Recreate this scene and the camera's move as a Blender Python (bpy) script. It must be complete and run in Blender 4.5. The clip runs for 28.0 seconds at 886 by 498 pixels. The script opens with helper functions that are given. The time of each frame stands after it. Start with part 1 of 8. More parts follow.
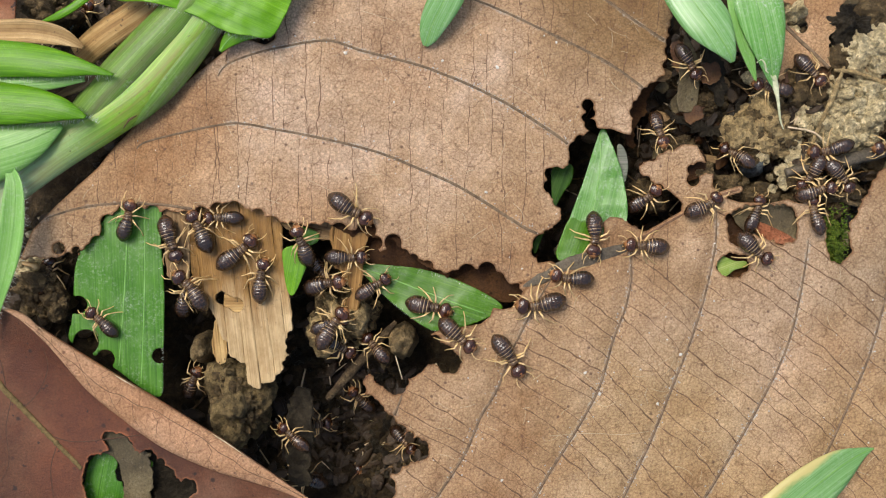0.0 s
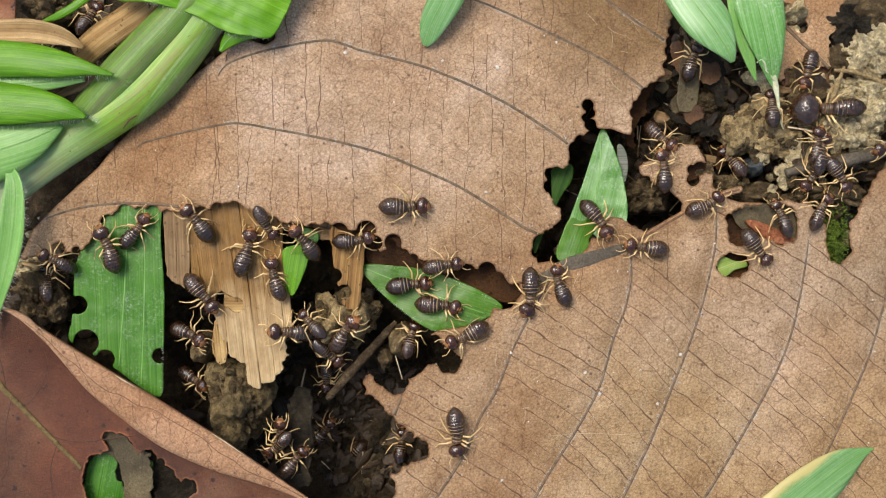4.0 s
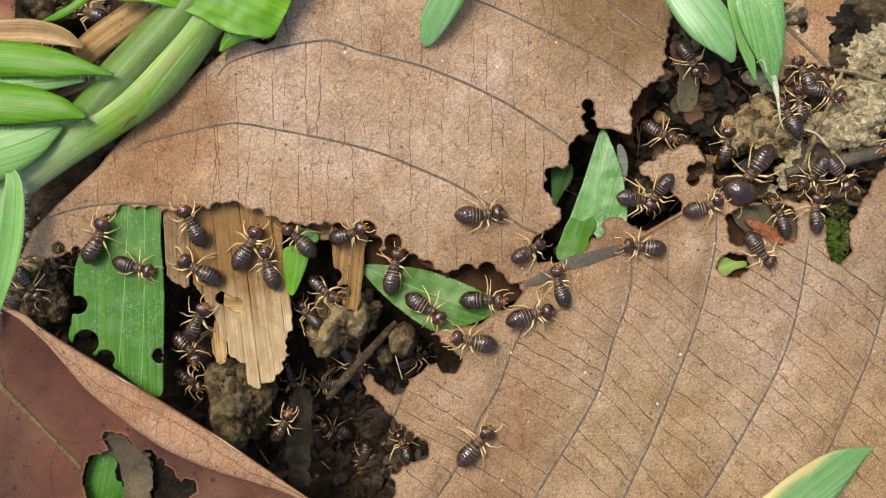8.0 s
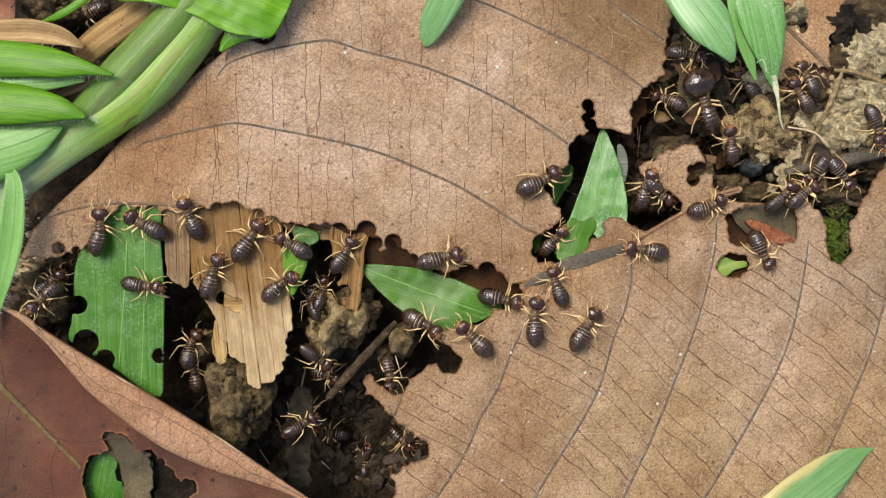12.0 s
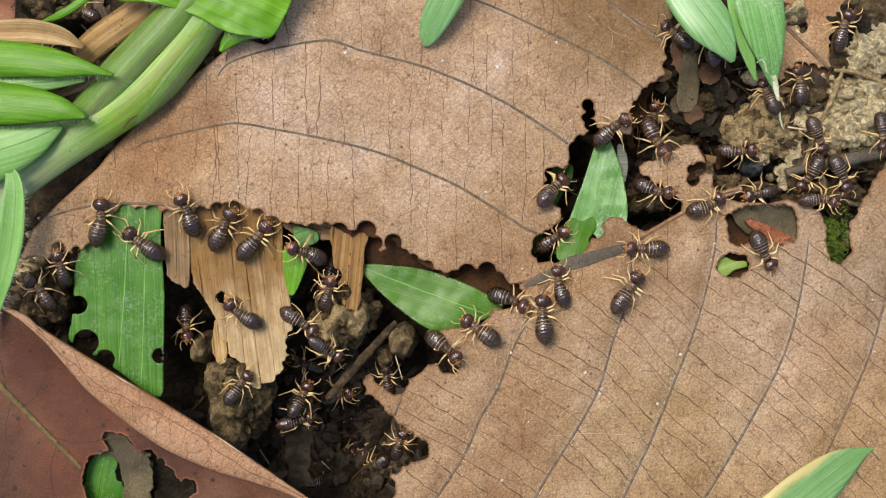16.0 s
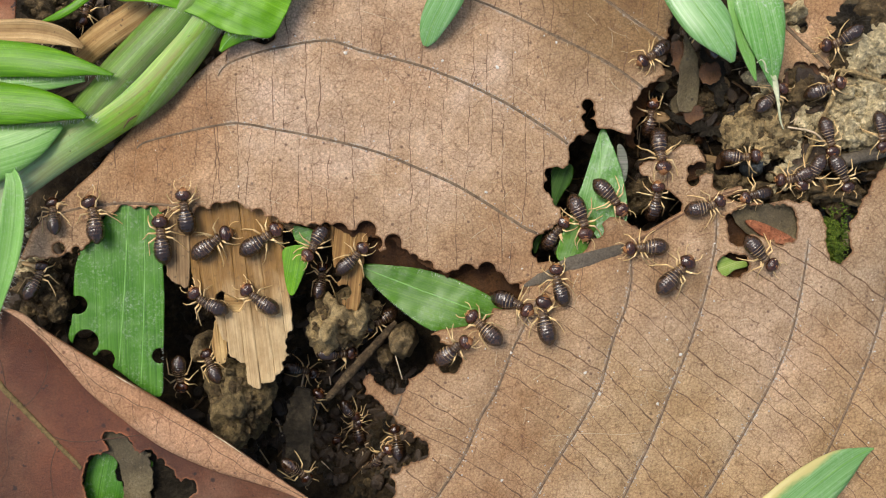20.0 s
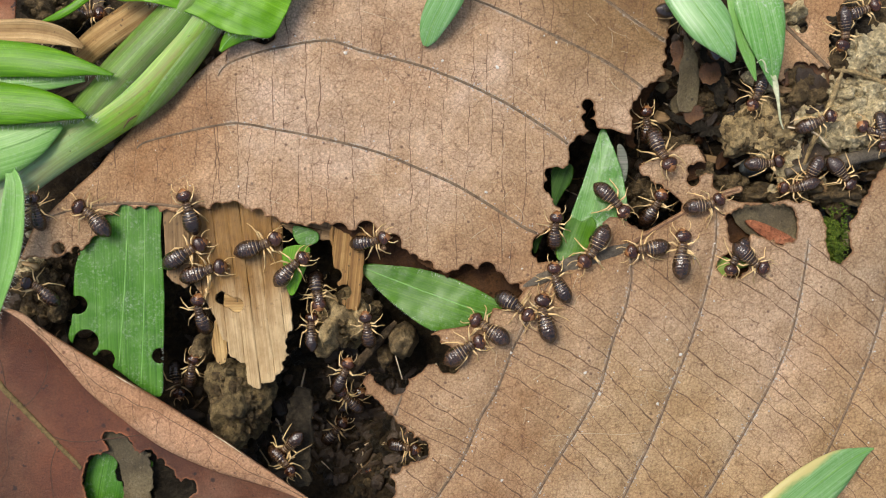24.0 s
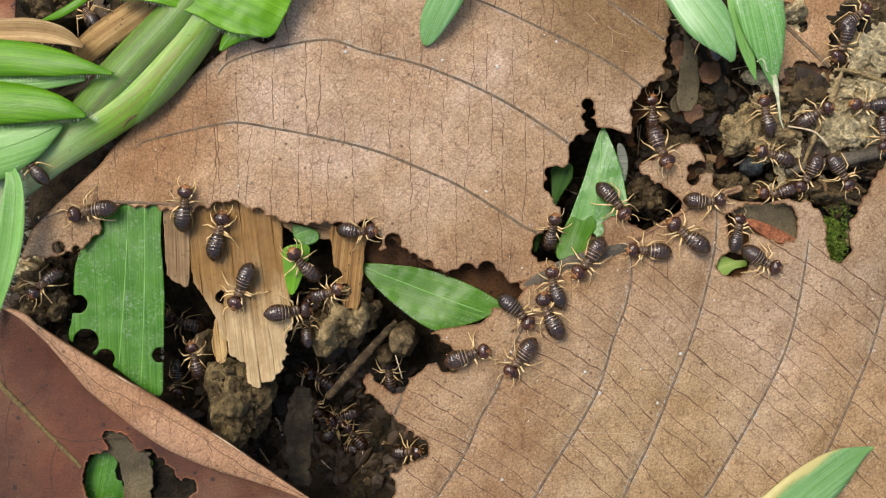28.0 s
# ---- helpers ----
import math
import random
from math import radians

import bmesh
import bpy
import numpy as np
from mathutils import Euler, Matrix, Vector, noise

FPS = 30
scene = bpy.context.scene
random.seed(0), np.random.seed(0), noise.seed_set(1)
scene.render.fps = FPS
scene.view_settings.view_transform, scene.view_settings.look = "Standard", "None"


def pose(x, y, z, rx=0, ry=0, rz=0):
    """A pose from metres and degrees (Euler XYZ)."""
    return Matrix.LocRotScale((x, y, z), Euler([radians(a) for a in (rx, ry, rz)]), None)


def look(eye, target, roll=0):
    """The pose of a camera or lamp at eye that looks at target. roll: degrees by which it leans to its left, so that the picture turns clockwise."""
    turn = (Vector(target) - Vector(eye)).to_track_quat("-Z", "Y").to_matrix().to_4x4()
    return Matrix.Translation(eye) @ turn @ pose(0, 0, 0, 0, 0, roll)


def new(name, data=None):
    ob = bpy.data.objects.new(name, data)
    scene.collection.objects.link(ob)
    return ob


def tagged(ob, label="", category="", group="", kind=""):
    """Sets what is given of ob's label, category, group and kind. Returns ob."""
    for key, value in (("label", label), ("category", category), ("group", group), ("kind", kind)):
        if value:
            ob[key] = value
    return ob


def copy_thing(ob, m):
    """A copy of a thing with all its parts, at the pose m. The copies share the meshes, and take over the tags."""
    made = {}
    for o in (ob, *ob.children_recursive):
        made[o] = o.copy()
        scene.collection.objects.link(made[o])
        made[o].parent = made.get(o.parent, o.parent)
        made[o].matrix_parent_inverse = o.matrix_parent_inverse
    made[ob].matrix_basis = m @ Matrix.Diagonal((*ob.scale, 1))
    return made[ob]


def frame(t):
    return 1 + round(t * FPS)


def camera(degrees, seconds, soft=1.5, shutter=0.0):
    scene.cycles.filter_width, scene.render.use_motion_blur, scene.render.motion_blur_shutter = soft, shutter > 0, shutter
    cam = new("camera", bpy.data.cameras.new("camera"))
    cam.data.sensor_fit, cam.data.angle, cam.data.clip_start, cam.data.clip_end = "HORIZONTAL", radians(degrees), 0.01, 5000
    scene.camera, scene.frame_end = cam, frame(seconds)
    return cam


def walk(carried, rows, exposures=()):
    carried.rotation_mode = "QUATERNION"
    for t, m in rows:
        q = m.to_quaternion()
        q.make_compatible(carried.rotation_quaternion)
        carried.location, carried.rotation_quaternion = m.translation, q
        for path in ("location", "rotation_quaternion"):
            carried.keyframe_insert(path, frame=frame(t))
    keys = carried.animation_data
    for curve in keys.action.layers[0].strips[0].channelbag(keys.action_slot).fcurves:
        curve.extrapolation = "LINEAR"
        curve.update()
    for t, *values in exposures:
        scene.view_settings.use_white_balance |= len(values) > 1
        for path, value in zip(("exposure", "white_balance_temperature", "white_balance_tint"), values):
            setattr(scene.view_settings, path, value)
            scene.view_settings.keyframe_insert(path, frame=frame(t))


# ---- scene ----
# The plan is in millimetres, x to the right and y up the picture, 0, 0 under the camera; MM turns it into metres.
MM = 0.001
EYE = 117.7
cam = camera(50.0, 28.0, 1.12)
STILL = look((0, 0, EYE * MM), (0, 0, 0))
walk(cam, [(0, STILL), (26.8, STILL), (28, pose(0, -0.00010, EYE * MM))], [(0, 0.29), (28, 0.27)])

# ---- light: bright overcast sky ----
SUN_HEIGHT, SUN_ROUND = 60, 318
sky_world = bpy.data.worlds.new("overcast_sky")
sky_world.use_nodes = True
scene.world = sky_world
wn = sky_world.node_tree.nodes
sky = wn.new("ShaderNodeTexSky")
sky.sky_type, sky.sun_disc = "NISHITA", False
sky.sun_elevation, sky.sun_rotation = radians(SUN_HEIGHT), radians(SUN_ROUND)
sky.air_density, sky.dust_density, sky.ozone_density = 1.0, 4.0, 0.6
wn["Background"].inputs["Strength"].default_value = 0.142
sky_world.node_tree.links.new(sky.outputs[0], wn["Background"].inputs["Color"])
sun_data = bpy.data.lights.new("sun", "SUN")
sun_data.energy, sun_data.angle, sun_data.color = 1.95, radians(26), (1.0, 0.968, 0.895)
sun = new("sun", sun_data)
sun_az, sun_el = radians(SUN_ROUND), radians(SUN_HEIGHT)
SUN_WAY = Vector((math.sin(sun_az) * math.cos(sun_el), math.cos(sun_az) * math.cos(sun_el), math.sin(sun_el)))
sun.matrix_basis = look(SUN_WAY * 2, (0, 0, 0))


# ---- materials ----
def shader(name):
    m = bpy.data.materials.new(name)
    m.use_nodes = True
    nt = m.node_tree
    return m, nt, nt.nodes["Principled BSDF"]


def node(nt, kind, **sockets):
    n = nt.nodes.new(kind)
    for key, value in sockets.items():
        n.inputs[key.replace("_", " ")].default_value = value
    return n


def noise_tex(nt, coords, scale, detail=4.0, rough=0.6, distort=0.0):
    n = node(nt, "ShaderNodeTexNoise", Scale=scale, Detail=detail, Roughness=rough, Distortion=distort)
    nt.links.new(coords, n.inputs["Vector"])
    return n.outputs["Fac"]


def ramp(nt, fac, stops):
    n = nt.nodes.new("ShaderNodeValToRGB")
    el = n.color_ramp.elements
    while len(el) < len(stops):
        el.new(0.5)
    for e, (p, c) in zip(el, stops):
        e.position, e.color = p, (*c, 1) if len(c) == 3 else c
    nt.links.new(fac, n.inputs[0])
    return n.outputs[0]


def mix(nt, a, b, fac, mode="MIX"):
    n = nt.nodes.new("ShaderNodeMix")
    n.data_type, n.blend_type = "RGBA", mode
    for sock, v in ((n.inputs[0], fac), (n.inputs[6], a), (n.inputs[7], b)):
        if isinstance(v, bpy.types.NodeSocket):
            nt.links.new(v, sock)
        elif isinstance(v, (int, float)):
            sock.default_value = v
        else:
            sock.default_value = (*v, 1)
    return n.outputs[2]


def math_node(nt, op, a, b=0.0):
    n = nt.nodes.new("ShaderNodeMath")
    n.operation = op
    for sock, v in zip(n.inputs, (a, b)):
        if isinstance(v, bpy.types.NodeSocket):
            nt.links.new(v, sock)
        else:
            sock.default_value = v
    return n.outputs[0]


def bump(nt, bsdf, height, strength, distance):
    n = node(nt, "ShaderNodeBump", Strength=strength, Distance=distance * MM)
    nt.links.new(height, n.inputs["Height"])
    nt.links.new(n.outputs[0], bsdf.inputs["Normal"])


def object_coords(nt):
    return nt.nodes.new("ShaderNodeTexCoord").outputs["Object"]


def uv_coords(nt, sx, sy):
    """The mesh's own lengthwise coordinates in millimetres, scaled across and along."""
    uv = nt.nodes.new("ShaderNodeTexCoord").outputs["UV"]
    mp = nt.nodes.new("ShaderNodeMapping")
    mp.inputs["Scale"].default_value = (sx, sy, 1)
    nt.links.new(uv, mp.inputs[0])
    return mp.outputs[0]


def dead_leaf(name, dark, mid, light, speck, rough=0.55, fleck=0.5, net_size=0, grainy=0.85, netty=0.6, speck_size=620, tone_patches=(), spotty=0.0, by_vein=False, spec=0.45, rim=(0.62, 0.5, 0.38)):
    """Dry leaf skin: slow blotches, a fine net of areoles, dark specks, pale scuffs."""
    m, nt, b = shader(name)
    co = object_coords(nt)
    broad = noise_tex(nt, co, 55, 5, 0.65)
    col = ramp(nt, broad, [(0.33, dark), (0.5, mid), (0.68, light)])
    for place, size, tone in tone_patches:
        # darker and paler tone patches with ragged borders
        off = nt.nodes.new("ShaderNodeVectorMath")
        off.operation = "DISTANCE"
        nt.links.new(co, off.inputs[0])
        off.inputs[1].default_value = place
        edge = math_node(nt, "ADD", math_node(nt, "MULTIPLY", off.outputs["Value"], 0.5 / size), math_node(nt, "MULTIPLY", noise_tex(nt, co, 130, 5, 0.7), 0.5))
        col = mix(nt, mix(nt, col, tone, 1.0, "MULTIPLY"), col, ramp(nt, edge, [(0.55, (0, 0, 0)), (0.85, (1, 1, 1))]))
    blot = noise_tex(nt, co, 330, 4, 0.65)
    col = mix(nt, col, ramp(nt, blot, [(0.32, (0.8, 0.76, 0.7)), (0.66, (1.1, 1.1, 1.1))]), 0.9, "MULTIPLY")
    grain = noise_tex(nt, co, 3600, 5, 0.75)
    col = mix(nt, col, ramp(nt, grain, [(0.32, (0.5, 0.45, 0.4)), (0.5, (0.96, 0.95, 0.94)), (0.68, (1.4, 1.4, 1.4))]), grainy, "MULTIPLY")
    fine = node(nt, "ShaderNodeTexVoronoi", Scale=2100)
    fine.feature = "DISTANCE_TO_EDGE"
    nt.links.new(mix(nt, co, noise_tex(nt, co, 1500, 2), 0.0005, "ADD"), fine.inputs["Vector"])
    net = ramp(nt, fine.outputs["Distance"], [(0.0, (0.62, 0.54, 0.48)), (0.13, (1.04, 1.04, 1.04))])
    col = mix(nt, col, net, netty, "MULTIPLY")
    if net_size:
        wide = node(nt, "ShaderNodeTexVoronoi", Scale=net_size)
        wide.feature = "DISTANCE_TO_EDGE"
        nt.links.new(mix(nt, co, noise_tex(nt, co, net_size * 0.8, 2), 1.2 / net_size, "ADD"), wide.inputs["Vector"])
        web = ramp(nt, wide.outputs["Distance"], [(0.0, (0.5, 0.4, 0.34)), (0.05, (1, 1, 1))])
        here = ramp(nt, noise_tex(nt, co, net_size * 1.1, 2, 0.6), [(0.42, (0.05, 0.05, 0.05)), (0.56, (0.72, 0.72, 0.72))])
        col = mix(nt, col, web, here, "MULTIPLY")
    if by_vein:
        # u: millimetres from the nearest side vein, v: millimetres from the gnawed rim
        near = node(nt, "ShaderNodeSeparateXYZ")
        nt.links.new(nt.nodes.new("ShaderNodeTexCoord").outputs["UV"], near.inputs[0])
        ragged = math_node(nt, "ADD", near.outputs[0], math_node(nt, "MULTIPLY", noise_tex(nt, co, 900, 4, 0.7), 1.3))
        col = mix(nt, col, mix(nt, col, (0.7, 0.66, 0.6), 1.0, "MULTIPLY"), ramp(nt, ragged, [(0.55, (0.85, 0.85, 0.85)), (1.0, (0, 0, 0))]))
        mould = math_node(nt, "MULTIPLY", ramp(nt, ragged, [(0.72, (1, 1, 1)), (1.0, (0, 0, 0))]), ramp(nt, noise_tex(nt, co, 110, 3, 0.6), [(0.42, (0, 0, 0)), (0.56, (1, 1, 1))]))
        mould = math_node(nt, "MULTIPLY", mould, ramp(nt, noise_tex(nt, co, 2400, 4, 0.8), [(0.42, (0, 0, 0)), (0.6, (0.9, 0.9, 0.9))]))
        col = mix(nt, col, (0.6, 0.57, 0.49), mould)
        col = mix(nt, mix(nt, col, rim, 1.0, "MULTIPLY"), col, ramp(nt, math_node(nt, "ADD", near.outputs[1], math_node(nt, "MULTIPLY", noise_tex(nt, co, 1500, 3), 0.3)), [(0.22, (0, 0, 0)), (0.42, (1, 1, 1))]))
    dots = node(nt, "ShaderNodeTexVoronoi", Scale=speck_size)
    nt.links.new(co, dots.inputs["Vector"])
    spots = ramp(nt, dots.outputs["Distance"], [(0.08, (1, 1, 1)), (0.15, (0, 0, 0))])
    spots = mix(nt, spots, ramp(nt, noise_tex(nt, co, 260, 3), [(0.4, (0, 0, 0)), (0.52, (1, 1, 1))]), 1.0, "MULTIPLY")
    col = mix(nt, col, speck, math_node(nt, "MULTIPLY", spots, 0.8))
    if spotty:
        flecks = ramp(nt, noise_tex(nt, co, 750, 3, 0.55), [(0.66, (0, 0, 0)), (0.71, (1, 1, 1))])
        col = mix(nt, col, speck, math_node(nt, "MULTIPLY", flecks, spotty))
    pale = ramp(nt, noise_tex(nt, co, 1300, 6, 0.8, 1.5), [(0.6, (0, 0, 0)), (0.72, (1, 1, 1))])
    col = mix(nt, col, (0.66, 0.57, 0.45), math_node(nt, "MULTIPLY", pale, fleck))
    nt.links.new(col, b.inputs["Base Color"])
    nt.links.new(ramp(nt, grain, [(0.3, (rough + 0.15,) * 3), (0.7, (rough - 0.12,) * 3)]), b.inputs["Roughness"])
    b.inputs["Specular IOR Level"].default_value = spec
    h = math_node(nt, "ADD", grain, math_node(nt, "MULTIPLY", fine.outputs["Distance"], 0.5))
    bump(nt, b, h, 0.75, 0.2)
    glow = nt.nodes.new("ShaderNodeBsdfTranslucent")
    nt.links.new(mix(nt, col, (1.0, 0.62, 0.3), 1.0, "MULTIPLY"), glow.inputs["Color"])
    blend = node(nt, "ShaderNodeMixShader", Fac=0.2)
    nt.links.new(b.outputs[0], blend.inputs[1])
    nt.links.new(glow.outputs[0], blend.inputs[2])
    nt.links.new(blend.outputs[0], nt.nodes["Material Output"].inputs[0])
    return m


# the pale bluish tones of the upper half paint sky sheen into the colour
LEAF_TONES = [((0.007, 0.031, 0.0), 0.0105, (0.62, 0.57, 0.43)), ((-0.052, 0.014, 0.0), 0.011, (1.04, 0.96, 0.86)), ((-0.033, 0.006, 0.0), 0.008, (0.94, 0.87, 0.79)),
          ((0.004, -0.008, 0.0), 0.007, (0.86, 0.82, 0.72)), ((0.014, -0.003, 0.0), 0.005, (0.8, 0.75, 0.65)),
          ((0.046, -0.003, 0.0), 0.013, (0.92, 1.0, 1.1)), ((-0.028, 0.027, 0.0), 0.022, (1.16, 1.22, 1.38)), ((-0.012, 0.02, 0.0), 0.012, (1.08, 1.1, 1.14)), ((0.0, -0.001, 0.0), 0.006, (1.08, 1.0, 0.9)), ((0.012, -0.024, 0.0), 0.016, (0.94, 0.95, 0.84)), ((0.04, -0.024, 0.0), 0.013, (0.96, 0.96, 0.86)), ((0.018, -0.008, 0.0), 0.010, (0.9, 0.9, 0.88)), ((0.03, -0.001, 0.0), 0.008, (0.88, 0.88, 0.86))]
LEAF = dead_leaf("dry_leaf_brown", (0.35, 0.195, 0.085), (0.48, 0.318, 0.174), (0.6, 0.435, 0.285), (0.12, 0.06, 0.035), net_size=560, tone_patches=LEAF_TONES, by_vein=True)
LEAF_RED = dead_leaf("dry_leaf_reddish", (0.075, 0.021, 0.008), (0.155, 0.055, 0.022), (0.23, 0.115, 0.062), (0.02, 0.011, 0.008), 0.44, 0.1, 0, 0.5, 0.15, 420, [((-0.014, 0.0135, 0.0), 0.012, (0.7, 0.66, 0.6)), ((-0.004, 0.008, 0.0), 0.013, (1.12, 1.0, 0.94)), ((0.006, -0.002, 0.0), 0.007, (0.7, 0.68, 0.66)), ((-0.016, 0.0, 0.0), 0.008, (0.78, 0.9, 0.95))], 0.85, by_vein=True, rim=(2.1, 2.3, 2.3))
LEAF_PALE = dead_leaf("dry_leaf_underside", (0.34, 0.165, 0.08), (0.48, 0.265, 0.135), (0.58, 0.36, 0.215), (0.16, 0.07, 0.04), 0.6, 0.35, 420, 0.8, 0.35)
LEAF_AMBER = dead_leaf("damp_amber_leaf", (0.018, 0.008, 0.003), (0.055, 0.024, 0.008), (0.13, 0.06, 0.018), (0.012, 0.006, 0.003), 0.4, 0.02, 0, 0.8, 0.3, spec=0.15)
LEAF_RUST = dead_leaf("rusty_damp_leaf", (0.04, 0.016, 0.005), (0.12, 0.052, 0.016), (0.25, 0.13, 0.045), (0.02, 0.01, 0.005), 0.4, 0.1, 0, 0.8, 0.3)
LEAF_DRAB = dead_leaf("weathered_drab_leaf", (0.05, 0.038, 0.016), (0.125, 0.098, 0.046), (0.235, 0.19, 0.098), (0.03, 0.02, 0.012), 0.45, 0.3, 0, 0.8, 0.3)
LEAF_DARK = dead_leaf("rotting_leaf", (0.024, 0.015, 0.008), (0.066, 0.043, 0.023), (0.16, 0.11, 0.062), (0.015, 0.01, 0.006), 0.34, 0.25)


def vein_paint(name, a, c):
    m, nt, b = shader(name)
    co = object_coords(nt)
    col = ramp(nt, noise_tex(nt, co, 1200, 5, 0.75), [(0.35, a), (0.66, c)])
    nt.links.new(col, b.inputs["Base Color"])
    b.inputs["Roughness"].default_value = 0.8
    b.inputs["Specular IOR Level"].default_value = 0.25
    bump(nt, b, noise_tex(nt, co, 2500, 3), 0.4, 0.08)
    return m


VEIN = vein_paint("leaf_vein", (0.09, 0.058, 0.034), (0.24, 0.165, 0.1))
VEINLET = vein_paint("leaf_veinlet", (0.11, 0.056, 0.03), (0.235, 0.133, 0.074))
RIB_OLIVE = vein_paint("leaf_midrib_olive", (0.07, 0.05, 0.018), (0.2, 0.14, 0.055))
CHAFF = vein_paint("pale_fibre", (0.45, 0.34, 0.2), (0.72, 0.58, 0.38))


def grass_paint(name, dark, mid, light, gloss=0.38, bloom=0.0, edge=None, foot=None, stain=None, spec=0.32, streak=None, soak=None):
    """Blade of grass: fine lengthwise nerves, a soft bloom of dust, a little light passing through."""
    m, nt, b = shader(name)
    lines = noise_tex(nt, uv_coords(nt, 5.5, 0.035), 1.0, 4, 0.7)
    col = ramp(nt, lines, [(0.3, dark), (0.5, mid), (0.7, light)])
    blot = noise_tex(nt, uv_coords(nt, 0.3, 0.14), 1.0, 4, 0.6)
    col = mix(nt, col, ramp(nt, blot, [(0.3, (0.74, 0.8, 0.66)), (0.7, (1.25, 1.12, 1.3))]), 1.0, "MULTIPLY")
    nerves = noise_tex(nt, uv_coords(nt, 1.7, 0.012), 1.0, 3, 0.6)
    col = mix(nt, col, ramp(nt, nerves, [(0.36, (0.66, 0.74, 0.6)), (0.52, (1, 1, 1)), (0.66, (1.28, 1.16, 1.3))]), 0.5, "MULTIPLY")
    co = object_coords(nt)
    if stain:
        wet = ramp(nt, noise_tex(nt, co, 190, 6, 0.7, 0.6), [(0.45, (1, 1, 1)), (0.62, (0, 0, 0))])
        col = mix(nt, mix(nt, col, stain, 0.9, "MULTIPLY"), col, wet)
        tan = ramp(nt, noise_tex(nt, co, 700, 5, 0.75), [(0.36, (0.62, 0.5, 0.36)), (0.58, (1.1, 1.1, 1.1))])
        col = mix(nt, col, tan, 0.85, "MULTIPLY")
        specks = ramp(nt, noise_tex(nt, co, 1500, 3, 0.6), [(0.68, (0, 0, 0)), (0.74, (1, 1, 1))])
        col = mix(nt, col, (0.07, 0.035, 0.015), math_node(nt, "MULTIPLY", specks, 0.7))
    dust = ramp(nt, noise_tex(nt, co, 2600, 5, 0.8), [(0.5, (0, 0, 0)), (0.68, (1, 1, 1))])
    patch = ramp(nt, noise_tex(nt, co, 170, 5, 0.7), [(0.4, (0, 0, 0)), (0.72, (1, 1, 1))])
    col = mix(nt, col, (0.6, 0.64, 0.56), math_node(nt, "MULTIPLY", math_node(nt, "MULTIPLY", dust, patch), bloom))
    if foot:
        # whitish and purplish towards the base of the stem
        rise = node(nt, "ShaderNodeSeparateXYZ")
        nt.links.new(nt.nodes.new("ShaderNodeTexCoord").outputs["UV"], rise.inputs[0])
        low = ramp(nt, math_node(nt, "MULTIPLY", rise.outputs[1], 0.02), [(0.2, (0.62, 0.62, 0.62)), (0.44, (0, 0, 0))])
        tinge = ramp(nt, noise_tex(nt, uv_coords(nt, 0.5, 0.06), 1.0, 3), [(0.45, foot[0]), (0.62, foot[1])])
        col = mix(nt, col, tinge, low)
    if streak:
        # purplish and brown lengthwise streaks
        veil = ramp(nt, noise_tex(nt, uv_coords(nt, 0.75, 0.05), 1.0, 5, 0.7), [(0.48, (0, 0, 0)), (0.66, (0.75, 0.75, 0.75))])
        col = mix(nt, col, streak, veil)
        dots = ramp(nt, noise_tex(nt, co, 1500, 2, 0.5), [(0.71, (0, 0, 0)), (0.76, (0.7, 0.7, 0.7))])
        col = mix(nt, col, (0.08, 0.05, 0.03), dots)
    if soak:
        # an end soaked amber by damp, with a ragged border
        along_uv = node(nt, "ShaderNodeSeparateXYZ")
        nt.links.new(nt.nodes.new("ShaderNodeTexCoord").outputs["UV"], along_uv.inputs[0])
        border = math_node(nt, "ADD", math_node(nt, "MULTIPLY", along_uv.outputs[1], 0.05), noise_tex(nt, uv_coords(nt, 0.3, 0.12), 1.0, 5, 0.7))
        wet_end = ramp(nt, border, [(soak[0], (0, 0, 0)), (soak[1], (1, 1, 1))])
        col = mix(nt, col, mix(nt, col, soak[2], 1.0, "MULTIPLY"), wet_end)
    if edge:
        side = node(nt, "ShaderNodeSeparateXYZ")
        nt.links.new(nt.nodes.new("ShaderNodeTexCoord").outputs["UV"], side.inputs[0])
        rim = math_node(nt, "ADD", math_node(nt, "MULTIPLY", blot, 1.2), math_node(nt, "MULTIPLY", side.outputs[0], -0.33))
        col = mix(nt, col, edge, ramp(nt, math_node(nt, "MULTIPLY", rim, 0.7), [(0.74, (0, 0, 0)), (0.9, (1, 1, 1))]))
    nt.links.new(col, b.inputs["Base Color"])
    b.inputs["Roughness"].default_value = gloss
    b.inputs["Specular IOR Level"].default_value = spec
    bump(nt, b, lines, 0.5, 0.1)
    through_light = nt.nodes.new("ShaderNodeBsdfTranslucent")
    nt.links.new(col, through_light.inputs["Color"])
    blend = node(nt, "ShaderNodeMixShader", Fac=0.25)
    nt.links.new(b.outputs[0], blend.inputs[1])
    nt.links.new(through_light.outputs[0], blend.inputs[2])
    nt.links.new(blend.outputs[0], nt.nodes["Material Output"].inputs[0])
    return m


